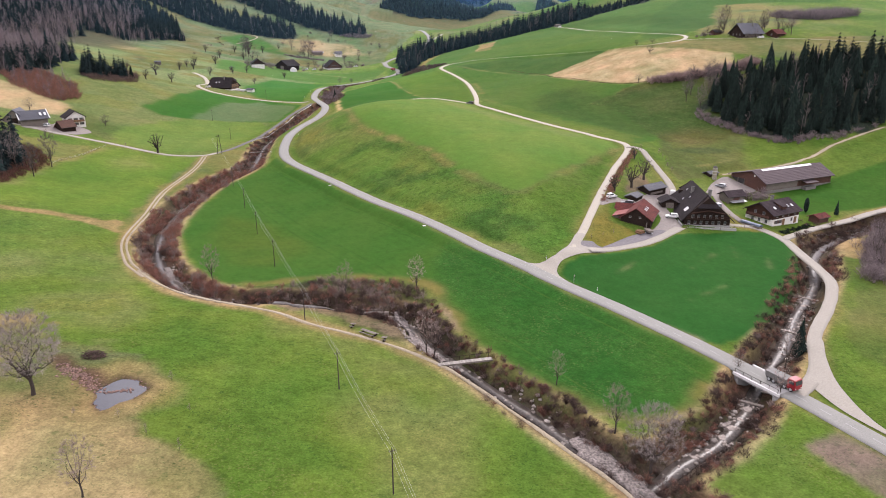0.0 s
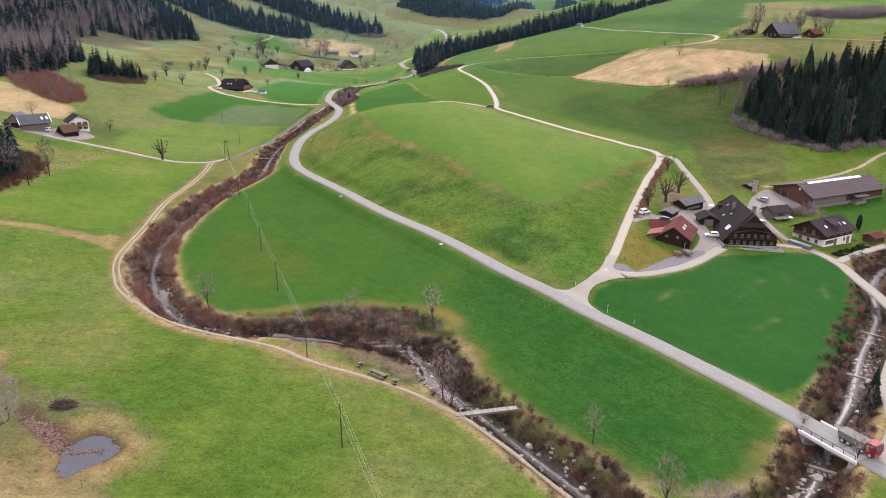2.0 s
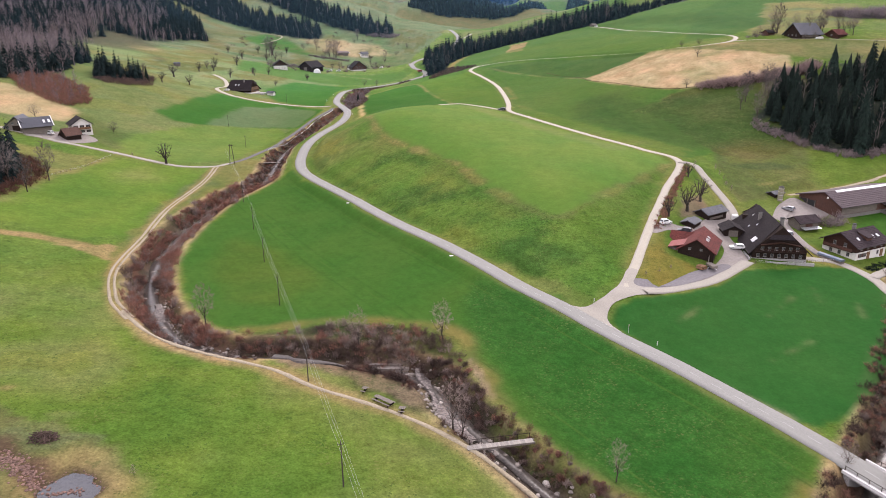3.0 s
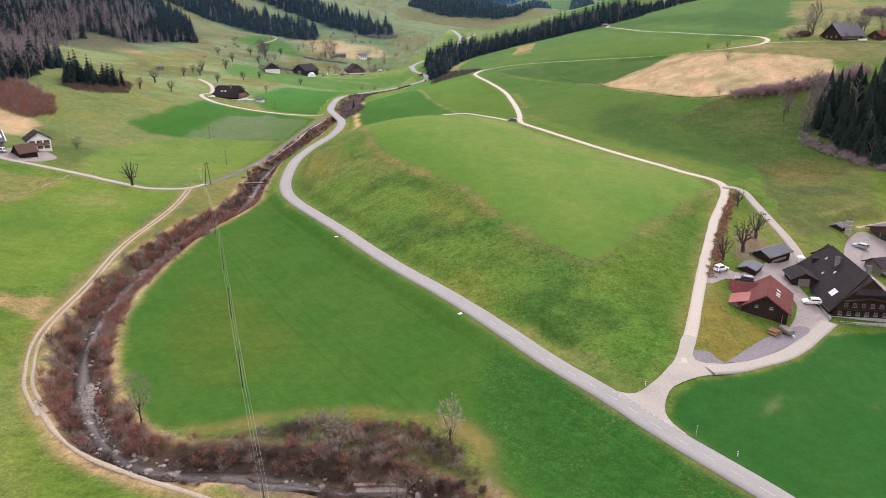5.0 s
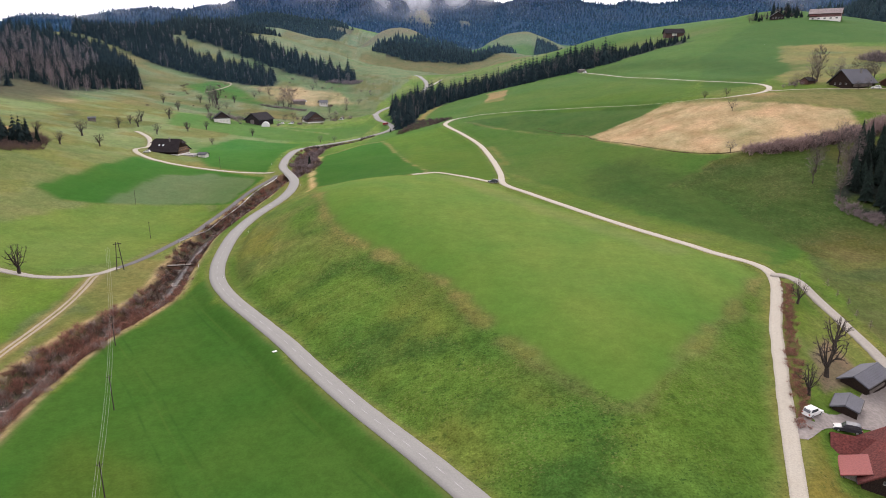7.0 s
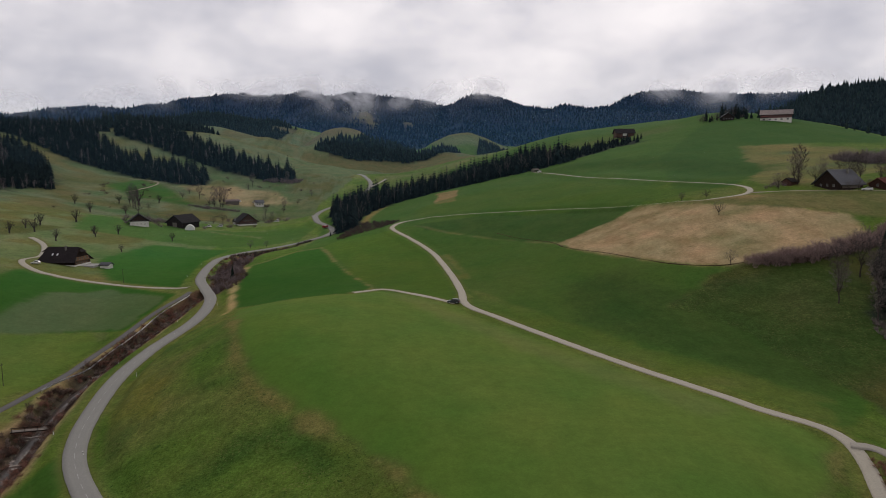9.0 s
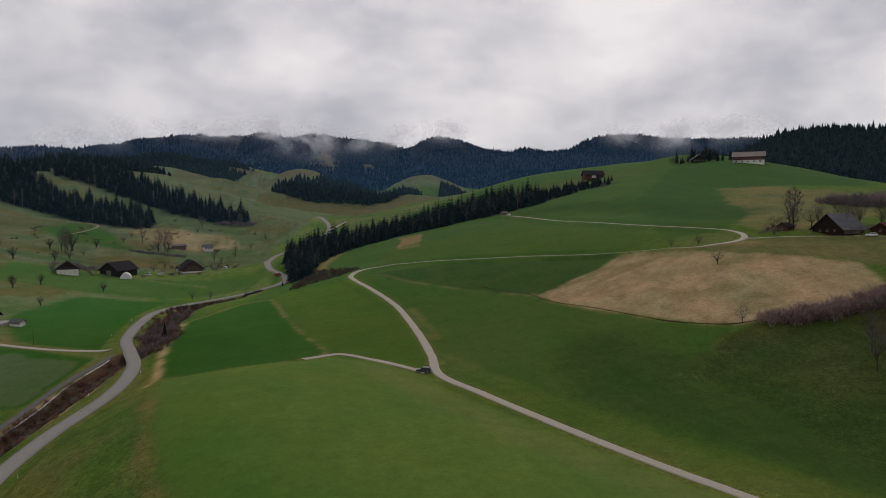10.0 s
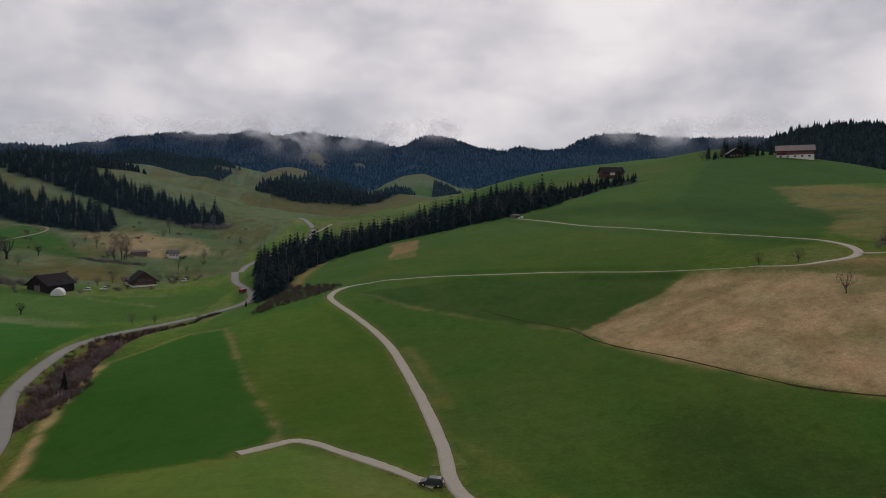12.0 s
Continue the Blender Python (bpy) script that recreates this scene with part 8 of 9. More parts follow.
# ---- power line ----
POLES = [(2.5, 46), (-5, 70.5), (-16.4, 100.5), (-27.7, 131), (-42.6, 170), (-55.6, 205), (-67.2, 236), (-79.2, 266)]
pole = empty("power_pole", pose(0, 0, 0), "weathered wooden power pole with a short crossarm in the meadow", "power pole", "power poles of one line")
bm = bmesh.new()
bmesh.ops.create_cone(bm, cap_ends=True, segments=10, radius1=0.12, radius2=0.08, depth=8.6, matrix=Matrix.Translation((0, 0, 3.7)))
part("mast", bm, M_BARK, pole)
part("crossarm", block(-0.5, 0.5, -0.05, 0.05, 7.42, 7.5), M_BARK, pole)
for x in (-0.45, 0, 0.45):
    bm = bmesh.new()
    bmesh.ops.create_cone(bm, cap_ends=True, segments=8, radius1=0.05, radius2=0.035, depth=0.24, matrix=Matrix.Translation((x, 0, 7.66 if x else 8.12)))
    part("insulator", bm, M_GUTTER, pole)
for n, (x, y) in enumerate(POLES):
    m = pose(x, y, gz(x, y), 0, 0, 20)
    if n:
        copy_thing(pole, m)
    else:
        pole.matrix_world = m
for off in (-0.45, 0.0, 0.45):
    wire = bpy.data.curves.new("power_wire", "CURVE")
    wire.dimensions, wire.bevel_depth = "3D", 0.012
    points = []
    ends = POLES + [(-101, 316)]
    for (x0, y0), (x1, y1) in zip(ends, ends[1:]):
        for s in np.linspace(0, 1, 9):
            z = (gz(x0, y0) + 7.8) * (1 - s) + (gz(x1, y1) + 7.8) * s - 1.3 * 4 * s * (1 - s) * 0.5
            points.append((x0 + (x1 - x0) * s + off * 0.94, y0 + (y1 - y0) * s + off * 0.34, z + (0.35 if off == 0 else 0)))
    spline = wire.splines.new("POLY")
    spline.points.add(len(points) - 1)
    for p, q in zip(spline.points, points):
        p.co = (*q, 1)
    wire.materials.append(M_WIRE)
    tagged(new("power_wire", wire), "thin grey overhead wire sagging between wooden poles", "wire", "wires of the power line")
hpole = empty("double_pole", stand_at(-99, 318.5, 20), "twin-legged wooden power pole beside the lane", "power pole")
for s in (-1, 1):
    verts, faces = [], []
    tube(verts, faces, (s * 1.1, 0, -0.6), (s * 0.3, 0, 9.4), 0.15, 0.11, 8)
    part("leg", mesh_of("leg", verts, faces, M_BARK), M_BARK, hpole)
part("crossarm", block(-1.2, 1.2, -0.08, 0.08, 8.6, 8.8), M_BARK, hpole)
part("brace", block(-0.9, 0.9, -0.05, 0.05, 4.2, 4.35), M_BARK, hpole)
for x, y in ((-109.5, 476.5), (-104, 358), (-126, 402)):
    copy_thing(pole, pose(x, y, gz(x, y), 0, 0, 70) @ Matrix.Diagonal((0.8, 0.8, 0.8, 1)))

# ---- vehicles ----
def wheel(parent, x, y, r, w):
    at = new("wheel")
    at.parent = parent
    at.matrix_basis = pose(x, y, r, 0, 90, 0)
    bm = bmesh.new()
    bmesh.ops.create_cone(bm, cap_ends=True, segments=18, radius1=r, radius2=r, depth=w)
    bmesh.ops.bevel(bm, geom=[e for e in bm.edges if abs(e.verts[0].co.z - e.verts[1].co.z) < 1e-4], offset=0.04, segments=2, affect="EDGES")
    part("tyre", bm, M_BLACK, at)
    bm = bmesh.new()
    bmesh.ops.create_cone(bm, cap_ends=True, segments=14, radius1=r * 0.6, radius2=r * 0.6, depth=w + 0.03)
    part("rim", bm, M_METAL, at)


def passenger_car(paint, m, label, tall=1.45, length=4.2):
    """A car along y, its nose to +y."""
    car = empty("car", m, label, "car")
    h, l = tall, length / 2
    body = prism_x([(-l, 0.35), (-l + 0.1, 0.85), (-l + 0.5, 0.95), (l - 1.25, 0.95), (l - 0.15, 0.75), (l, 0.4), (l - 0.1, 0.28), (-l + 0.1, 0.28)], -0.84, 0.84, 0.06)
    part("body", body, paint, car)
    part("cabin", prism_x([(-l + 0.15, 0.93), (-l + 0.45, h - 0.04), (-l + 0.9, h), (0.3, h), (l - 1.2, 0.93)], -0.72, 0.72, 0.06), paint, car)
    for s in (-1, 1):
        part("side_window", prism_x([(-l + 0.5, 0.98), (-l + 0.65, h - 0.12), (0.2, h - 0.12), (l - 1.5, 0.98)], s * 0.73 - 0.01, s * 0.73 + 0.01, 0), M_GLASS, car)
        part("headlight", block(s * 0.6 - 0.16, s * 0.6 + 0.16, l - 0.16, l - 0.02, 0.58, 0.72), M_WHITE, car)
        part("tail_light", block(s * 0.66 - 0.12, s * 0.66 + 0.12, -l - 0.01, -l + 0.1, 0.65, 0.85), M_RED, car)
        for y in (-l + 0.8, l - 0.8):
            wheel(car, s * 0.78, y, 0.32, 0.2)
    part("windscreen", slope_slab([(-0.64, 0.34, h - 0.02), (0.64, 0.34, h - 0.02), (0.66, l - 1.26, 0.99), (-0.66, l - 1.26, 0.99)], 0.03), M_GLASS, car)
    part("rear_window", slope_slab([(-0.6, -l + 0.46, h - 0.06), (0.6, -l + 0.46, h - 0.06), (0.62, -l + 0.13, 1.02), (-0.62, -l + 0.13, 1.02)], 0.03), M_GLASS, car)
    return car


def prism_x(profile, x0, x1, bevel):
    """A profile of (y, z) drawn out along x, with rounded edges."""
    bm = bmesh.new()
    a = [bm.verts.new((x0, y, z)) for y, z in profile]
    b = [bm.verts.new((x1, y, z)) for y, z in profile]
    bm.faces.new(a)
    bm.faces.new(b[::-1])
    n = len(profile)
    for i in range(n):
        bm.faces.new((a[i], b[i], b[(i + 1) % n], a[(i + 1) % n]))
    bmesh.ops.recalc_face_normals(bm, faces=bm.faces[:])
    if bevel:
        bmesh.ops.bevel(bm, geom=bm.edges[:], offset=bevel, segments=2, affect="EDGES")
    return bm


def on_yard(x, y, turn, lift=0.17):
    return pose(x, y, gz(x, y) + lift, 0, 0, turn)


M_CAR_DARK = material("dark_car_paint", (0.03, 0.033, 0.04), 0.3, 0.05, 1, specular=0.5)
M_CAR_SILVER = material("silver_car_paint", (0.3, 0.31, 0.33), 0.3, 0.05, 1, metal=0.5)
for x, y, turn, paint, words in ((-181, 320.5, 70, M_WHITE, "white car parked in the western farmyard"), (-177.5, 324, 20, M_METAL, "grey car parked in the western farmyard"), (-111, 663, 80, M_WHITE, "white car parked below the hamlet barn"), (-104, 668, 100, M_METAL, "silver car parked by the hamlet lane"), (-66, 690, 60, M_WHITE, "white car beside the hamlet farmhouse"), (-120, 846, 85, M_WHITE, "white car on the upper hamlet track"), (-106, 851, 80, M_METAL, "grey car on the upper hamlet track")):
    passenger_car(paint, pose(x, y, gz(x, y) + 0.16, 0, 0, turn), words, 1.7)
passenger_car(M_WHITE, on_yard(82.2, 200.2, 80), "white car parked in the farmyard")
passenger_car(M_WHITE, on_yard(64.3, 210.0, -65, 0.05), "small white car parked beside the lane", 1.6, 3.8)
passenger_car(M_CAR_DARK, pose(27.3, 376.2, gz(27.3, 376.2) + 0.07, 0, 0, 68), "dark car waiting at the mouth of the gravel spur")
passenger_car(M_CAR_SILVER, on_yard(113.5, 236.0, 40), "silver car in front of the barn bay")
passenger_car(M_CAR_SILVER, on_yard(103.2, 214.5, 10), "silver car parked behind the farmhouse")
passenger_car(M_WHITE, on_yard(212, 423.5, 60, 0.05), "white car at the hill farm")
passenger_car(M_WHITE, pose(130.5, 652.5, gz(130.5, 652.5) + 0.07, 0, 0, 10), "white car at the top of the lane")
passenger_car(M_WHITE, pose(-156.5, 500, gz(-156.5, 500) + 0.07, 0, 0, 80), "white car beside the timber farmhouse")

passenger_car(M_CAR_DARK, on_yard(69.3, 207.6, 62), "dark car parked behind the red-roofed barn", 1.6, 4.4)
trailer = empty("farm_trailer", on_yard(70.0, 186.4, 10), "small pale farm trailer beside the red-roofed barn", "trailer")
part("trough", block(-0.8, 0.8, -1.6, 1.6, 0.6, 1.25, 0.04), M_WOOD_GREY, trailer)
part("drawbar", block(-0.05, 0.05, -2.6, -1.6, 0.55, 0.65), M_METAL, trailer)
for s in (-1, 1):
    wheel(trailer, s * 0.85, 0, 0.34, 0.2)
tank = empty("white_tank", on_yard(90.2, 222.6, 0), "white plastic tank beside the lane", "tank")
part("drum", block(-0.9, 0.9, -0.9, 0.9, 0, 1.8, 0.3), M_WHITE, tank)
logs = empty("log_pile", on_yard(67.0, 185.6, 35), "small pile of sawn logs with pale ends", "log pile")
for k, (x, z) in enumerate(((-0.9, 0.25), (-0.3, 0.25), (0.3, 0.25), (0.9, 0.25), (-0.6, 0.72), (0.0, 0.72), (0.6, 0.72))):
    bm = bmesh.new()
    bmesh.ops.create_cone(bm, cap_ends=True, segments=10, radius1=0.27, radius2=0.25, depth=2.0, matrix=pose(x, 0, z, 90, 0, 0))
    part("log", bm, M_WOOD_WARM, logs)

truck_z = road_height(68.9, 100.2)
truck = empty("tipper_truck", pose(68.9, 100.2, truck_z + 0.23, 0, 0, 206), "red tipper truck with a grey body on the road", "truck")
part("chassis", block(-0.9, 0.9, -3.2, 3.0, 0.55, 0.85), M_BLACK, truck)
part("tipper_body", prism_x([(-3.2, 0.9), (1.2, 0.9), (1.2, 2.0), (-3.4, 2.0)], -1.15, 1.15, 0.03), M_STEEL, truck, "grey steel tipper body")
part("load", block(-1.0, 1.0, -3.0, 1.0, 1.9, 1.98, 0.05), M_STEEL, truck)
cab = part("cab", prism_x([(1.4, 0.5), (3.1, 0.5), (3.15, 1.5), (2.95, 2.5), (1.4, 2.55)], -1.1, 1.1, 0.08), M_RED, truck, "red driver's cab")
part("windscreen", slope_slab([(-0.95, 2.99, 2.35), (0.95, 2.99, 2.35), (0.95, 3.17, 1.6), (-0.95, 3.17, 1.6)], 0.04), M_GLASS, cab)
for s in (-1, 1):
    part("side_window", block(s * 1.11 - 0.01, s * 1.11 + 0.01, 1.8, 2.8, 1.6, 2.3), M_GLASS, cab)
    part("headlight", block(s * 0.8 - 0.15, s * 0.8 + 0.15, 3.06, 3.14, 0.75, 0.95), M_WHITE, cab)
    for y in (-2.4, -1.4, 1.0, 2.3):
        wheel(truck, s * 0.95, y, 0.48, 0.3)

# ---- pond stones, bushes, benches ----
stone_mesh = bmesh.new()
bmesh.ops.create_icosphere(stone_mesh, subdivisions=2, radius=1)
for v in stone_mesh.verts:
    v.co *= 0.8 + 0.35 * noise.noise(v.co * 1.7)
    v.co.z *= 0.6
stone_data = bpy.data.meshes.new("boulder")
stone_mesh.to_mesh(stone_data)
stone_verts = [tuple(v.co) for v in stone_mesh.verts]
stone_faces = [tuple(v.index for v in f.verts) for f in stone_mesh.faces]
stone_mesh.free()
stone_data.materials.append(M_STONE)
pick = np.random.default_rng(9)
rows = []
for a in np.linspace(0, 2 * math.pi, 90):
    r = POND_EDGE(a) + pick.uniform(-0.2, 0.5)
    x, y = POND[0] + math.cos(a) * r / 1.05, POND[1] + math.sin(a) * r / 0.84
    rows.append((x, y, max(gz(x, y), POND_LEVEL), pick.uniform(0.07, 0.2)))
for _ in range(300):
    s = pick.uniform(0, 1)
    x, y = -57.8 - 8.6 * s + pick.normal(0, 0.8), 93.8 + 5.4 * s + pick.normal(0, 0.9)
    rows.append((x, y, max(gz(x, y), POND_LEVEL), pick.uniform(0.12, 0.35)))
for _ in range(70):
    s = pick.uniform(0, 1)
    x, y = -56.2 + 4.8 * s + pick.normal(0, 0.4), 92.6 + 0.9 * s + pick.normal(0, 0.35)
    rows.append((x, y, POND_LEVEL + 0.02, pick.uniform(0.1, 0.28)))
scatter_stuff("pond_stones", [(stone_verts, stone_faces)], np.array(rows), M_PONDSTONE, "brownish stones round and across the pond", "stones", 3)
rows = []
for name in ("stream", "brook"):
    run = WATER[name]
    for x, y, z in run:
        for _ in range(3 if y < 330 else 1):
            rows.append((x + pick.normal(0, 1.6), y + pick.normal(0, 1.6), z + pick.uniform(-0.1, 0.05), abs(pick.normal(0.28, 0.16)) + 0.08))
scatter_stuff("stream_stones", [(stone_verts, stone_faces)], np.array(rows), M_STONE, "pale stones and boulders in the stream bed", "stones", 6)
for k, (x, y, r) in enumerate(((56, 92, 1.4), (53, 89.5, 1.2), (58.5, 94.5, 1.0), (49, 86, 0.9), (61, 97.5, 1.5), (54.5, 93, 0.9), (46, 84, 1.0), (51, 90, 0.8), (96, 142, 1.0), (84, 124, 1.0), (72, 111, 1.1))):
    rock = new("boulder", stone_data)
    rock.matrix_world = pose(x, y, gz(x, y) + 0.15, 0, 0, 50 * k) @ Matrix.Diagonal((r, r * 0.8, r * 0.7, 1))
    tagged(rock, "pale boulder in the stony brook bed", "boulder", "boulders in the brook")


def bar(name, pts, width, label):
    """A gravel bar lying in the stream bed."""
    run = np.c_[polyline(pts, 1.0), [gz(x, y) for x, y in polyline(pts, 1.0)]]
    run[:, 2] = np.maximum(run[:, 2], run[:, 2].mean() - 0.3) + 0.1
    ribbon(name, run, width, M_GRAVELBAR, label, "gravel bar", 0.12, 0.9)


BARS = ([(-7, 142), (-4.5, 136), (-2.5, 129), (-0.5, 123), (4, 117)], [(-74, 173), (-67, 160), (-60.5, 152), (-54, 147), (-46, 144.5)], [(24, 91), (30, 82), (36, 72), (44, 58)], [(45, 83.5), (52, 88), (59, 95)], [(84, 125), (92, 136), (100, 148)])
rows = []
for points in BARS:
    for x, y in polyline(points, 0.4):
        for _ in range(4):
            px, py = x + pick.normal(0, 1.3), y + pick.normal(0, 1.3)
            rows.append((px, py, gz(px, py) + 0.12, abs(pick.normal(0.14, 0.2)) + 0.06))
scatter_stuff("bar_stones", [(stone_verts, stone_faces)], np.array(rows), M_STONE, "rounded stones strewn over the gravel bars", "stones", 16)
stone_random = random.Random(29)
rows = []
for run, wide, count in (([(20, 105), (26, 90), (31, 82), (36.5, 72), (44, 58)], 2.6, 80), ([(-7, 142), (-4.5, 136), (-2.5, 129), (-0.5, 123), (4, 117), (12, 110), (20, 103)], 2.4, 80), ([(45, 83.5), (52, 88), (59, 95), (66, 104), (74, 113), (86, 128), (97, 144)], 2.0, 60)):
    line = polyline(run, 0.5)
    for _ in range(count):
        x, y = line[stone_random.randrange(len(line))]
        x, y = x + stone_random.uniform(-wide, wide), y + stone_random.uniform(-wide, wide) * 0.6
        rows.append((x, y, gz(x, y) + stone_random.uniform(-0.05, 0.25), stone_random.uniform(0.25, 0.85) ** 1.5))
scatter_stuff("stream_boulders", [(stone_verts, stone_faces)], np.array(rows), M_BOULDER, "pale boulders in the stony stream bed", "stones", 18)
bar("gravel_bar", [(-7, 142), (-4.5, 136), (-2.5, 129), (-0.5, 123), (4, 117)], 2.2, "pale gravel bar in the bend of the stream")
bar("stony_bed", [(-74, 173), (-67, 160), (-60.5, 152), (-54, 147), (-46, 144.5)], 1.9, "stony pale bed of the stream in the bend")
bar("gravel_bar_low", [(26, 90), (31, 82), (36.5, 72), (44, 58)], 4.4, "pale gravel bar where the streams meet")
bar("gravel_bar_brook", [(45, 83.5), (52, 88), (59, 95)], 2.0, "pale gravel bank in the brook")
for x, y, turn, length in ((-83, 327, 8, 8.5), (-77.5, 312.5, 15, 7), (-91, 238.5, 10, 4), (-29.5, 141.5, 0, 4), (-13, 144, 2, 9), (-83, 372, 10, 5), (62.5, 99.5, -35, 5), (85.5, 127.5, -40, 5), (99.5, 146, -40, 5)):
    z = min(gz(x + s * math.cos(radians(turn)), y + s * math.sin(radians(turn))) for s in (-1, 0, 1)) + 0.15
    weir = empty("stream_weir", pose(x, y, z, 0, 0, turn), "low concrete weir across the stream", "weir", "weirs in the stream")
    part("sill", block(-length / 2, length / 2, -0.35, 0.35, -0.8, 0.35, 0.05), M_STONE, weir)
    part("apron", block(-length / 2 + 0.5, length / 2 - 0.5, -1.6, -0.4, -0.9, 0.0, 0.03), M_STONE, weir)


def picnic_bench(x, y, turn, length, label):
    ob = empty("bench_table", at_ground(x, y, turn), label, "bench")
    for k in range(3):
        part("plank", block(-length / 2, length / 2, -0.4 + 0.28 * k, -0.15 + 0.28 * k, 0.72, 0.78), M_WOOD_GREY, ob)
    for s in (-1, 1):
        part("seat", block(-length / 2, length / 2, s * 0.8 - 0.15, s * 0.8 + 0.15, 0.42, 0.48), M_WOOD_GREY, ob)
        part("trestle", block(s * (length / 2 - 0.5) - 0.06, s * (length / 2 - 0.5) + 0.06, -0.85, 0.85, 0.0, 0.42), M_WOOD_DARK, ob)
        part("post", block(s * (length / 2 - 0.5) - 0.06, s * (length / 2 - 0.5) + 0.06, -0.1, 0.1, 0.0, 0.72), M_WOOD_DARK, ob)


picnic_bench(-12.6, 125.2, -38, 4.4, "long grey wooden picnic table beside the stream path")
picnic_bench(-9.0, 122.8, -10, 1.2, "small wooden table beside the stream path")
picnic_bench(-16.5, 128.6, -20, 1.0, "small dark bench beside the stream path")

# ---- rails, guide posts, fences ----
rail = empty("guard_rail", pose(0, 0, 0), "low pale guard rail between the lane and the stream", "guard rail")
run = polyline([(-93, 352), (-89.6, 372), (-87.6, 395), (-83, 420), (-75, 445)], 4.0)
for (x0, y0), (x1, y1) in zip(run, run[1:]):
    a, b = Vector((x0 + 1.8, y0, gz(x0 + 1.8, y0))), Vector((x1 + 1.8, y1, gz(x1 + 1.8, y1)))
    part("rail_post", block(a.x - 0.06, a.x + 0.06, a.y - 0.06, a.y + 0.06, a.z - 0.3, a.z + 0.75), M_METAL, rail)
    part("rail", slope_slab([(a.x - 0.05, a.y, a.z + 0.8), (a.x + 0.05, a.y, a.z + 0.8), (b.x + 0.05, b.y, b.z + 0.8), (b.x - 0.05, b.y, b.z + 0.8)], 0.4), M_WHITE if 396 < y0 < 420 or 430 < y0 < 445 else M_METAL, rail)
guide = empty("guide_post", pose(0, 0, 0), "white roadside guide post with a black band", "guide post", "guide posts along the road")
part("post", block(-0.06, 0.06, -0.05, 0.05, -0.2, 1.0), M_WHITE, guide)
part("band", block(-0.065, 0.065, -0.055, 0.055, 0.72, 0.88), M_BLACK, guide)
guides = [(-63, 306), (-74, 318), (-66, 352), (-75.5, 366), (-66.5, 394), (-70, 412), (-58.5, 426), (-84, 486), (-75, 500), (-85, 520), (44.5, 147.5), (34.5, 166)]
for n, (x, y) in enumerate(guides):
    m = pose(x, y, gz(x, y))
    if n:
        copy_thing(guide, m)
    else:
        guide.matrix_world = m
for x, y in ((0.2, 196), (-37.4, 254)):
    marker = empty("marker_board", at_ground(x, y, 35), "small pale marker board lying in the grass by the road", "marker")
    part("board", block(-0.5, 0.5, -0.35, 0.35, 0.1, 0.18), M_WHITE, marker)
    part("batten", block(-0.4, 0.4, -0.05, 0.05, -0.1, 0.1), M_WOOD_WARM, marker)
sign = empty("road_sign", at_ground(39.5, 152.5, 60), "small yellow and white direction sign on a post", "sign")
part("post", block(-0.04, 0.04, -0.04, 0.04, -0.3, 2.2), M_METAL, sign)
part("board", block(-0.5, 0.5, -0.05, -0.02, 1.7, 2.1), M_SILAGE, sign)
dash = mesh_of("road_dash", [(-0.05, -1.2, 0), (0.05, -1.2, 0), (0.05, 1.2, 0), (-0.05, 1.2, 0)], [(0, 1, 2, 3)], M_PAINT)
run = LINES["main_road"]
gap = np.cumsum(np.r_[0, np.linalg.norm(np.diff(run[:, :2], axis=0), axis=1)])
for s in np.arange(40, 560, 5.0):
    x, y, z = (float(np.interp(s, gap, run[:, k])) for k in range(3))
    x1, y1, z1 = (float(np.interp(s + 1, gap, run[:, k])) for k in range(3))
    mark = new("road_dash", dash)
    mark.matrix_world = pose(x, y, z + 0.245, math.degrees(math.atan2(z1 - z, 1)), 0, math.degrees(math.atan2(-(x1 - x), y1 - y)))
    tagged(mark, "white centre dash of the road", "road marking", "dashes of the road", "structure")
for k in range(13):
    s = k / 12
    mark = new("give_way_dash", dash)
    x, y = 28.4 + (37.6 - 28.4) * s, 164.6 + (152.9 - 164.6) * s
    mark.matrix_world = pose(x, y, road_height(x, y) + 0.24, 0, 0, 38) @ Matrix.Diagonal((2.2, 0.22, 1, 1))
    tagged(mark, "short white give-way dash at the lane mouth", "road marking", "give-way dashes", "structure")


def fence(name, points, label, step=2.4):
    run = polyline(points, step)
    ob = empty(name, pose(0, 0, 0), label, "fence")
    for x, y in run:
        z = gz(x, y)
        part("post", block(x - 0.05, x + 0.05, y - 0.05, y + 0.05, z - 0.3, z + 1.05), M_WOOD_GREY, ob)
    for (x0, y0), (x1, y1) in zip(run, run[1:]):
        for h in (0.55, 0.95):
            a, b = Vector((x0, y0, gz(x0, y0) + h)), Vector((x1, y1, gz(x1, y1) + h))
            part("wire", slope_slab([(a.x - 0.015, a.y - 0.015, a.z), (a.x + 0.015, a.y + 0.015, a.z), (b.x + 0.015, b.y + 0.015, b.z), (b.x - 0.015, b.y - 0.015, b.z)], 0.03), M_METAL, ob)


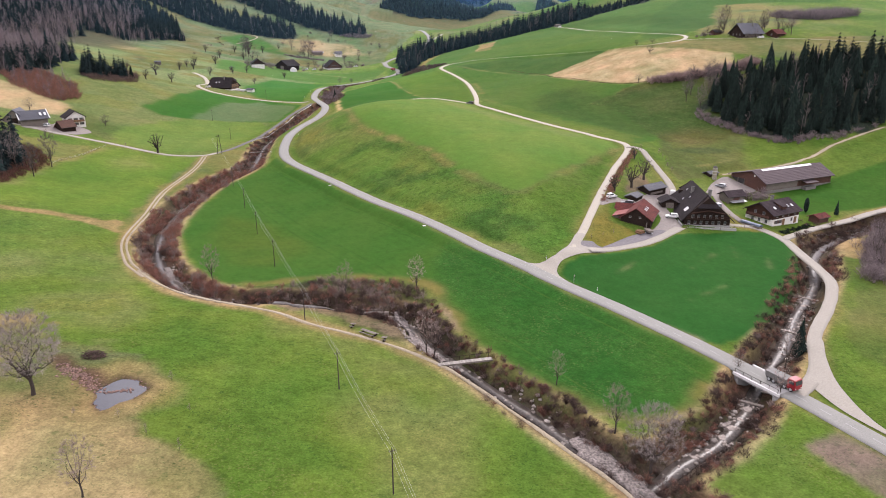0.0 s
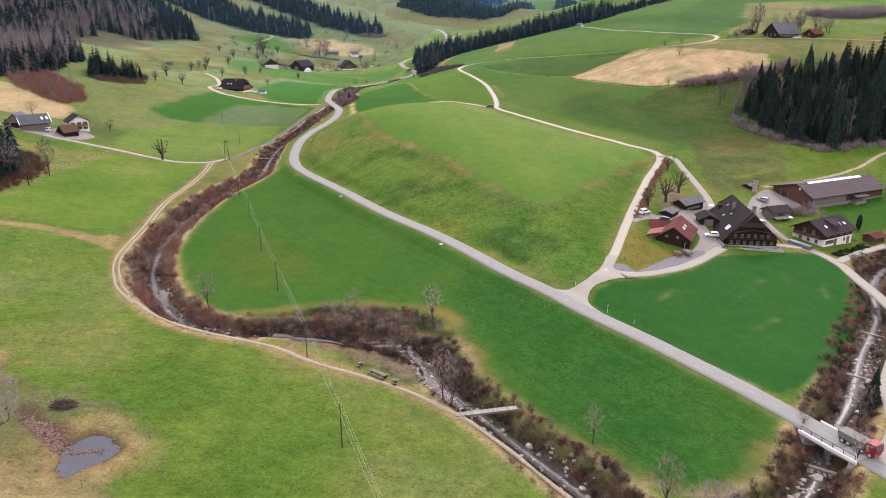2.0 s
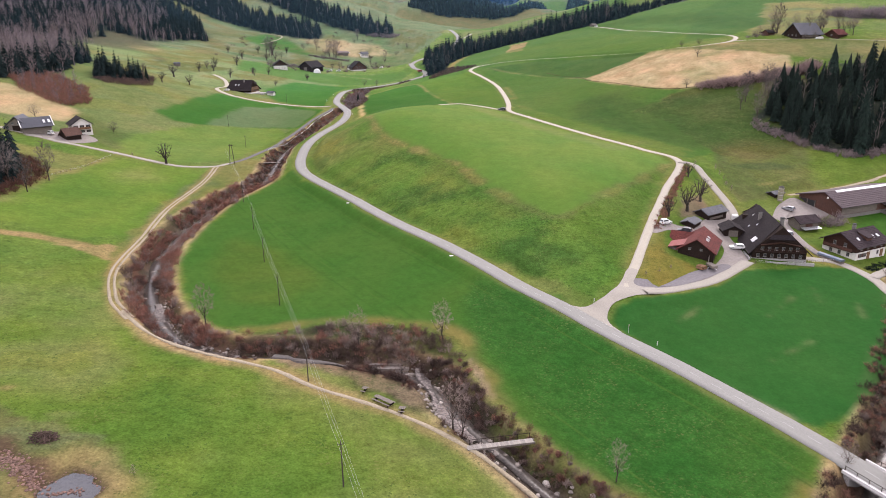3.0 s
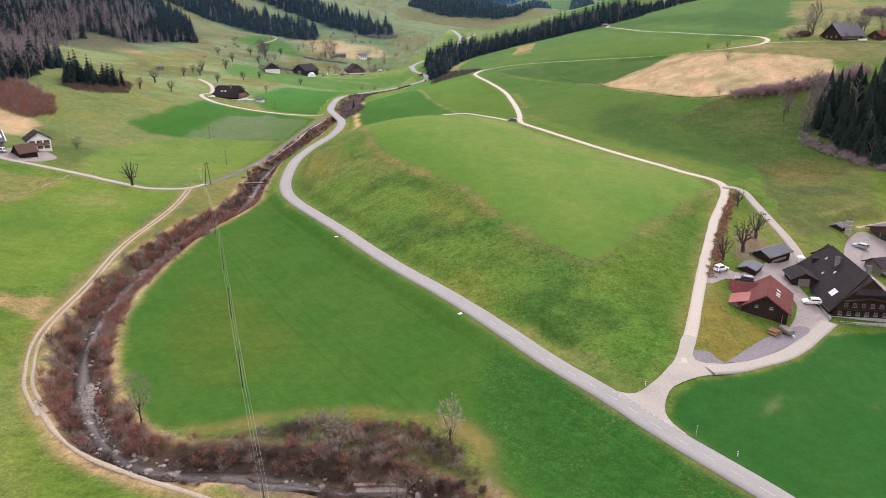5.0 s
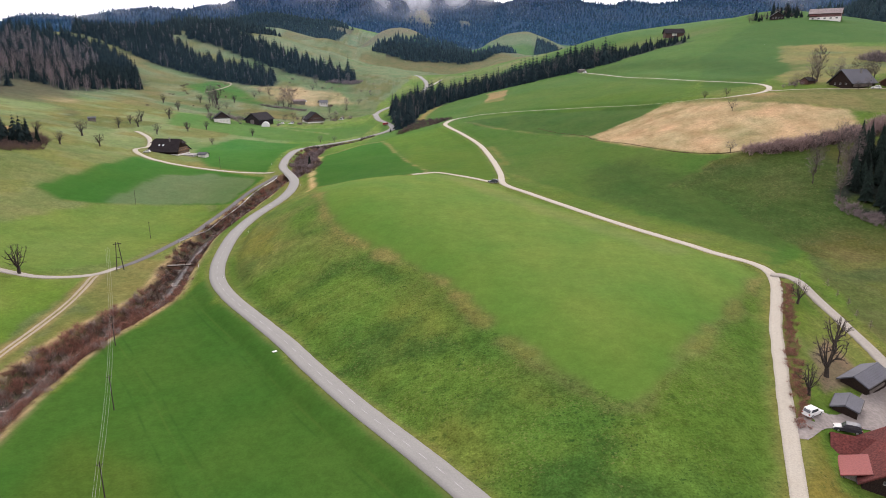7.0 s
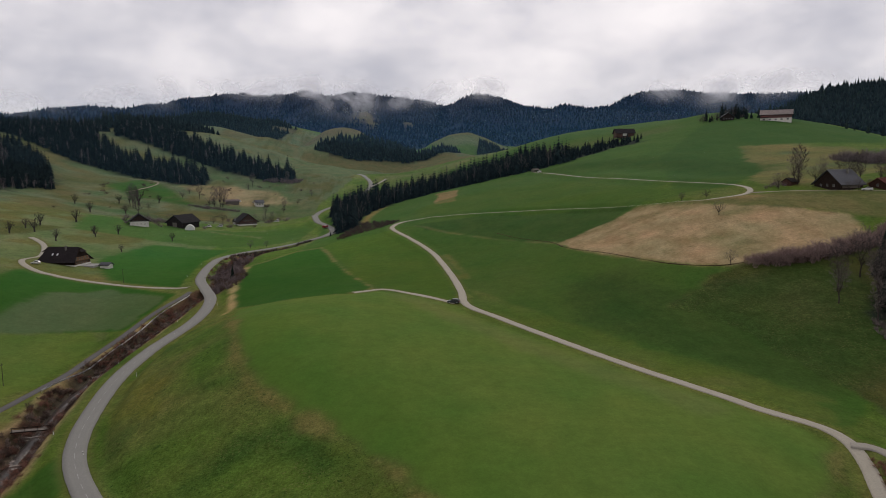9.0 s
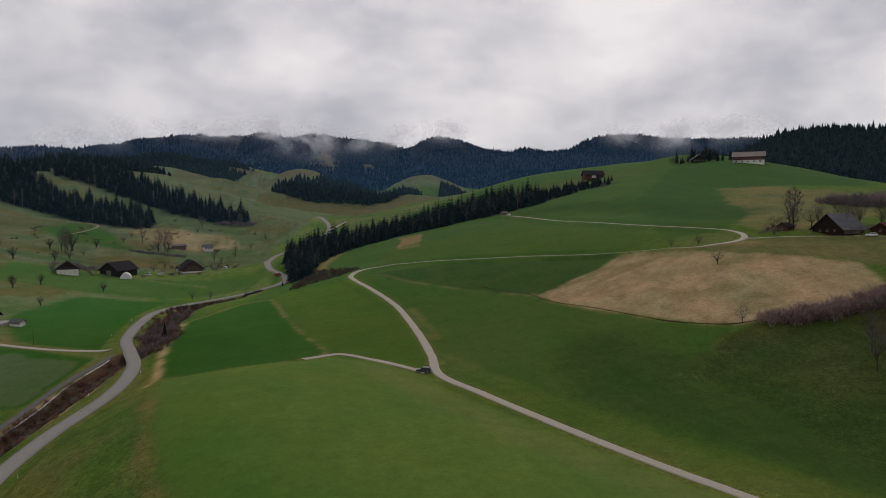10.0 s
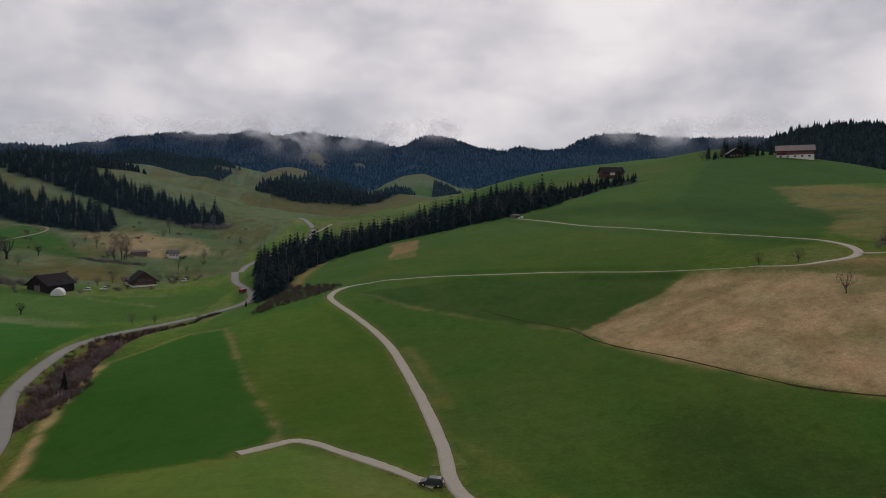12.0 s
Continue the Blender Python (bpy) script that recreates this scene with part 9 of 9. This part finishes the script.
fence("field_fence", [(83.5, 190.5), (92, 190.3), (100, 192.6), (107, 194)], "low fence of grey posts along the farm garden")
fence("pasture_fence", [(-152, 267), (-151, 276), (-149, 287), (-148, 307)], "old grey post fence across the western pasture")
fence("brook_fence", [(126, 191.5), (136, 196.5), (148, 203), (160, 209.5)], "low fence of grey posts above the brook")
bus = empty("long_trailer", pose(-26, 623, gz(-26, 623) + 0.1, 0, 0, -25), "small red trailer parked by the far road", "trailer")
part("box_body", block(-1.1, 1.1, -2.2, 2.2, 0.6, 1.9, 0.05), M_RED, bus)
for y in (-1.3, 1.3):
    for s in (-1, 1):
        wheel(bus, s, y, 0.45, 0.25)


# a heap of cut brushwood above the pond
heap_verts, heap_faces, heap_random = [], [], random.Random(8)
for _ in range(260):
    a, d = heap_random.uniform(0, 6.28), math.sqrt(heap_random.random())
    at = Vector((1.7 * d * math.cos(a), 1.2 * d * math.sin(a), heap_random.uniform(0, 1.1 * (1 - d * d)) - 0.05))
    way = Vector((heap_random.uniform(-1, 1), heap_random.uniform(-1, 1), heap_random.uniform(-0.3, 0.45))).normalized() * heap_random.uniform(0.25, 0.6)
    tube(heap_verts, heap_faces, at - way, at + way, 0.05, 0.03, 4)
heap = tagged(new("brush_heap", mesh_of("brush_heap", heap_verts, heap_faces, M_SHRUB_DARK)), "dark brown heap of cut brushwood on the dry grass", "brush heap")
heap.matrix_world = pose(-63, 104, gz(-63, 104), 0, 0, 10) @ Matrix.Diagonal((1.25, 1.25, 1.2, 1))


# ---- low cloud drifting along the mountain crest ----
M_MIST.use_nodes = True
mist_nodes, mist_links = M_MIST.node_tree.nodes, M_MIST.node_tree.links
mist_nodes.remove(mist_nodes["Principled BSDF"])
clear_air, droplets, veil = mist_nodes.new("ShaderNodeBsdfTransparent"), mist_nodes.new("ShaderNodeBsdfTranslucent"), mist_nodes.new("ShaderNodeMixShader")
droplets.inputs["Color"].default_value = (0.8, 0.8, 0.82, 1)
fade = mist_nodes.new("ShaderNodeAttribute")
fade.attribute_name = "veil"
spot = mist_nodes.new("ShaderNodeNewGeometry")
wisps = mist_nodes.new("ShaderNodeTexNoise")
wisps.inputs["Scale"].default_value, wisps.inputs["Detail"].default_value, wisps.inputs["Distortion"].default_value = 0.009, 5, 0.3
mist_links.new(spot.outputs["Position"], wisps.inputs["Vector"])
thick = mist_nodes.new("ShaderNodeMapRange")
thick.inputs["From Min"].default_value, thick.inputs["From Max"].default_value = 0.36, 0.6
thick.inputs["To Min"].default_value = 0.15
mist_links.new(wisps.outputs["Fac"], thick.inputs["Value"])
product = mist_nodes.new("ShaderNodeMath")
product.operation = "MULTIPLY"
mist_links.new(thick.outputs[0], product.inputs[0])
mist_links.new(fade.outputs["Fac"], product.inputs[1])
mist_links.new(product.outputs[0], veil.inputs["Fac"])
mist_links.new(clear_air.outputs[0], veil.inputs[1])
# cloud scatters light from both of its sides
both, front = mist_nodes.new("ShaderNodeAddShader"), mist_nodes.new("ShaderNodeBsdfDiffuse")
front.inputs["Color"].default_value = (0.5, 0.5, 0.52, 1)
mist_links.new(droplets.outputs[0], both.inputs[0])
mist_links.new(front.outputs[0], both.inputs[1])
mist_links.new(both.outputs[0], veil.inputs[2])
mist_links.new(veil.outputs[0], mist_nodes["Material Output"].inputs["Surface"])
verts, faces, amount = [], [], []
# banks of cloud hanging on the crest: bearing, height, half widths in degrees and metres, thickness
BANKS = [(-26, 330, 3, 40, 0.5), (-18.5, 365, 2.2, 45, 0.6), (-15.2, 395, 0.9, 50, 0.75), (-12.4, 400, 0.7, 45, 0.6), (-8, 430, 2.6, 40, 0.7), (-4, 420, 2.2, 50, 0.95), (-0.8, 390, 2.3, 62, 1.0), (3.5, 390, 1.2, 45, 0.75), (6.8, 405, 1.5, 45, 0.85), (10.5, 425, 1.8, 42, 0.85), (26, 405, 1.6, 45, 0.7), (29.5, 400, 1.4, 60, 0.85), (34, 410, 3, 50, 0.7)]
angles, levels = np.linspace(-80, 90, 341), np.concatenate([np.linspace(0, 1, 26), np.linspace(1.2, 5, 8)])
for i, a in enumerate(angles):
    for j, s in enumerate(levels):
        r, z = 2950 + 260 * s + 60 * math.sin(a * 0.5), 250 + 330 * s
        verts.append((r * math.sin(radians(a)), 230 + r * math.cos(radians(a)), z))
        veil_here = 0.015 + 0.98 * max(d * math.exp(-((a - b) / w) ** 2 - ((z - h + 14) / t) ** 2) for b, h, w, t, d in BANKS)
        amount.append(veil_here)
        if i and j:
            q = i * len(levels) + j
            faces.append((q - len(levels) - 1, q - 1, q, q - len(levels)))
mist_mesh = mesh_of("mist_bank", verts, faces, M_MIST, True)
mist_mesh.attributes.new("veil", "FLOAT", "POINT").data.foreach_set("value", amount)
mist = tagged(new("mist_bank", mist_mesh), "wisps of low cloud along the mountain crest", "cloud", kind="stuff")
mist.visible_shadow = False

# ---- curved translucent sheets, tinted blue to imitate thin haze down the valley ----
M_HAZE.use_nodes = True
haze_nodes, haze_links = M_HAZE.node_tree.nodes, M_HAZE.node_tree.links
haze_nodes.remove(haze_nodes["Principled BSDF"])
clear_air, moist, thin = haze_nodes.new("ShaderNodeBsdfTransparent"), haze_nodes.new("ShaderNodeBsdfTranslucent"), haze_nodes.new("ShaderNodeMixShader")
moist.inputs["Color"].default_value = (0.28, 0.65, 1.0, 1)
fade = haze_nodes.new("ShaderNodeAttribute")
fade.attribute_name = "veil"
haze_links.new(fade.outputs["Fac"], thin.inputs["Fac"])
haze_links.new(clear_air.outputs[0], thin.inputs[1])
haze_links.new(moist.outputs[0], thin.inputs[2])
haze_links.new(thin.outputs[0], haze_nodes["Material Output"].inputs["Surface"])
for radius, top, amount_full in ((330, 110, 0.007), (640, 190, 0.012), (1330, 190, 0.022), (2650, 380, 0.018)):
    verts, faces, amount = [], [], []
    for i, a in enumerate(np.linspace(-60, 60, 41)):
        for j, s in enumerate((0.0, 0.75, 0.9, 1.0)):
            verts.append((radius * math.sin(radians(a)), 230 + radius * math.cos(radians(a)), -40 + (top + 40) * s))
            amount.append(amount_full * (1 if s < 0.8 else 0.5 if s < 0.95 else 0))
            if i and j:
                q = 4 * i + j
                faces.append((q - 5, q - 1, q, q - 4))
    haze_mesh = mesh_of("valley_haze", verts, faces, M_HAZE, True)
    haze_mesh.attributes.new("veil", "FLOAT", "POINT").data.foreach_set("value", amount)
    haze = tagged(new("valley_haze", haze_mesh), "translucent bluish sheets imitating haze in front of the far hills", "haze", kind="stuff")
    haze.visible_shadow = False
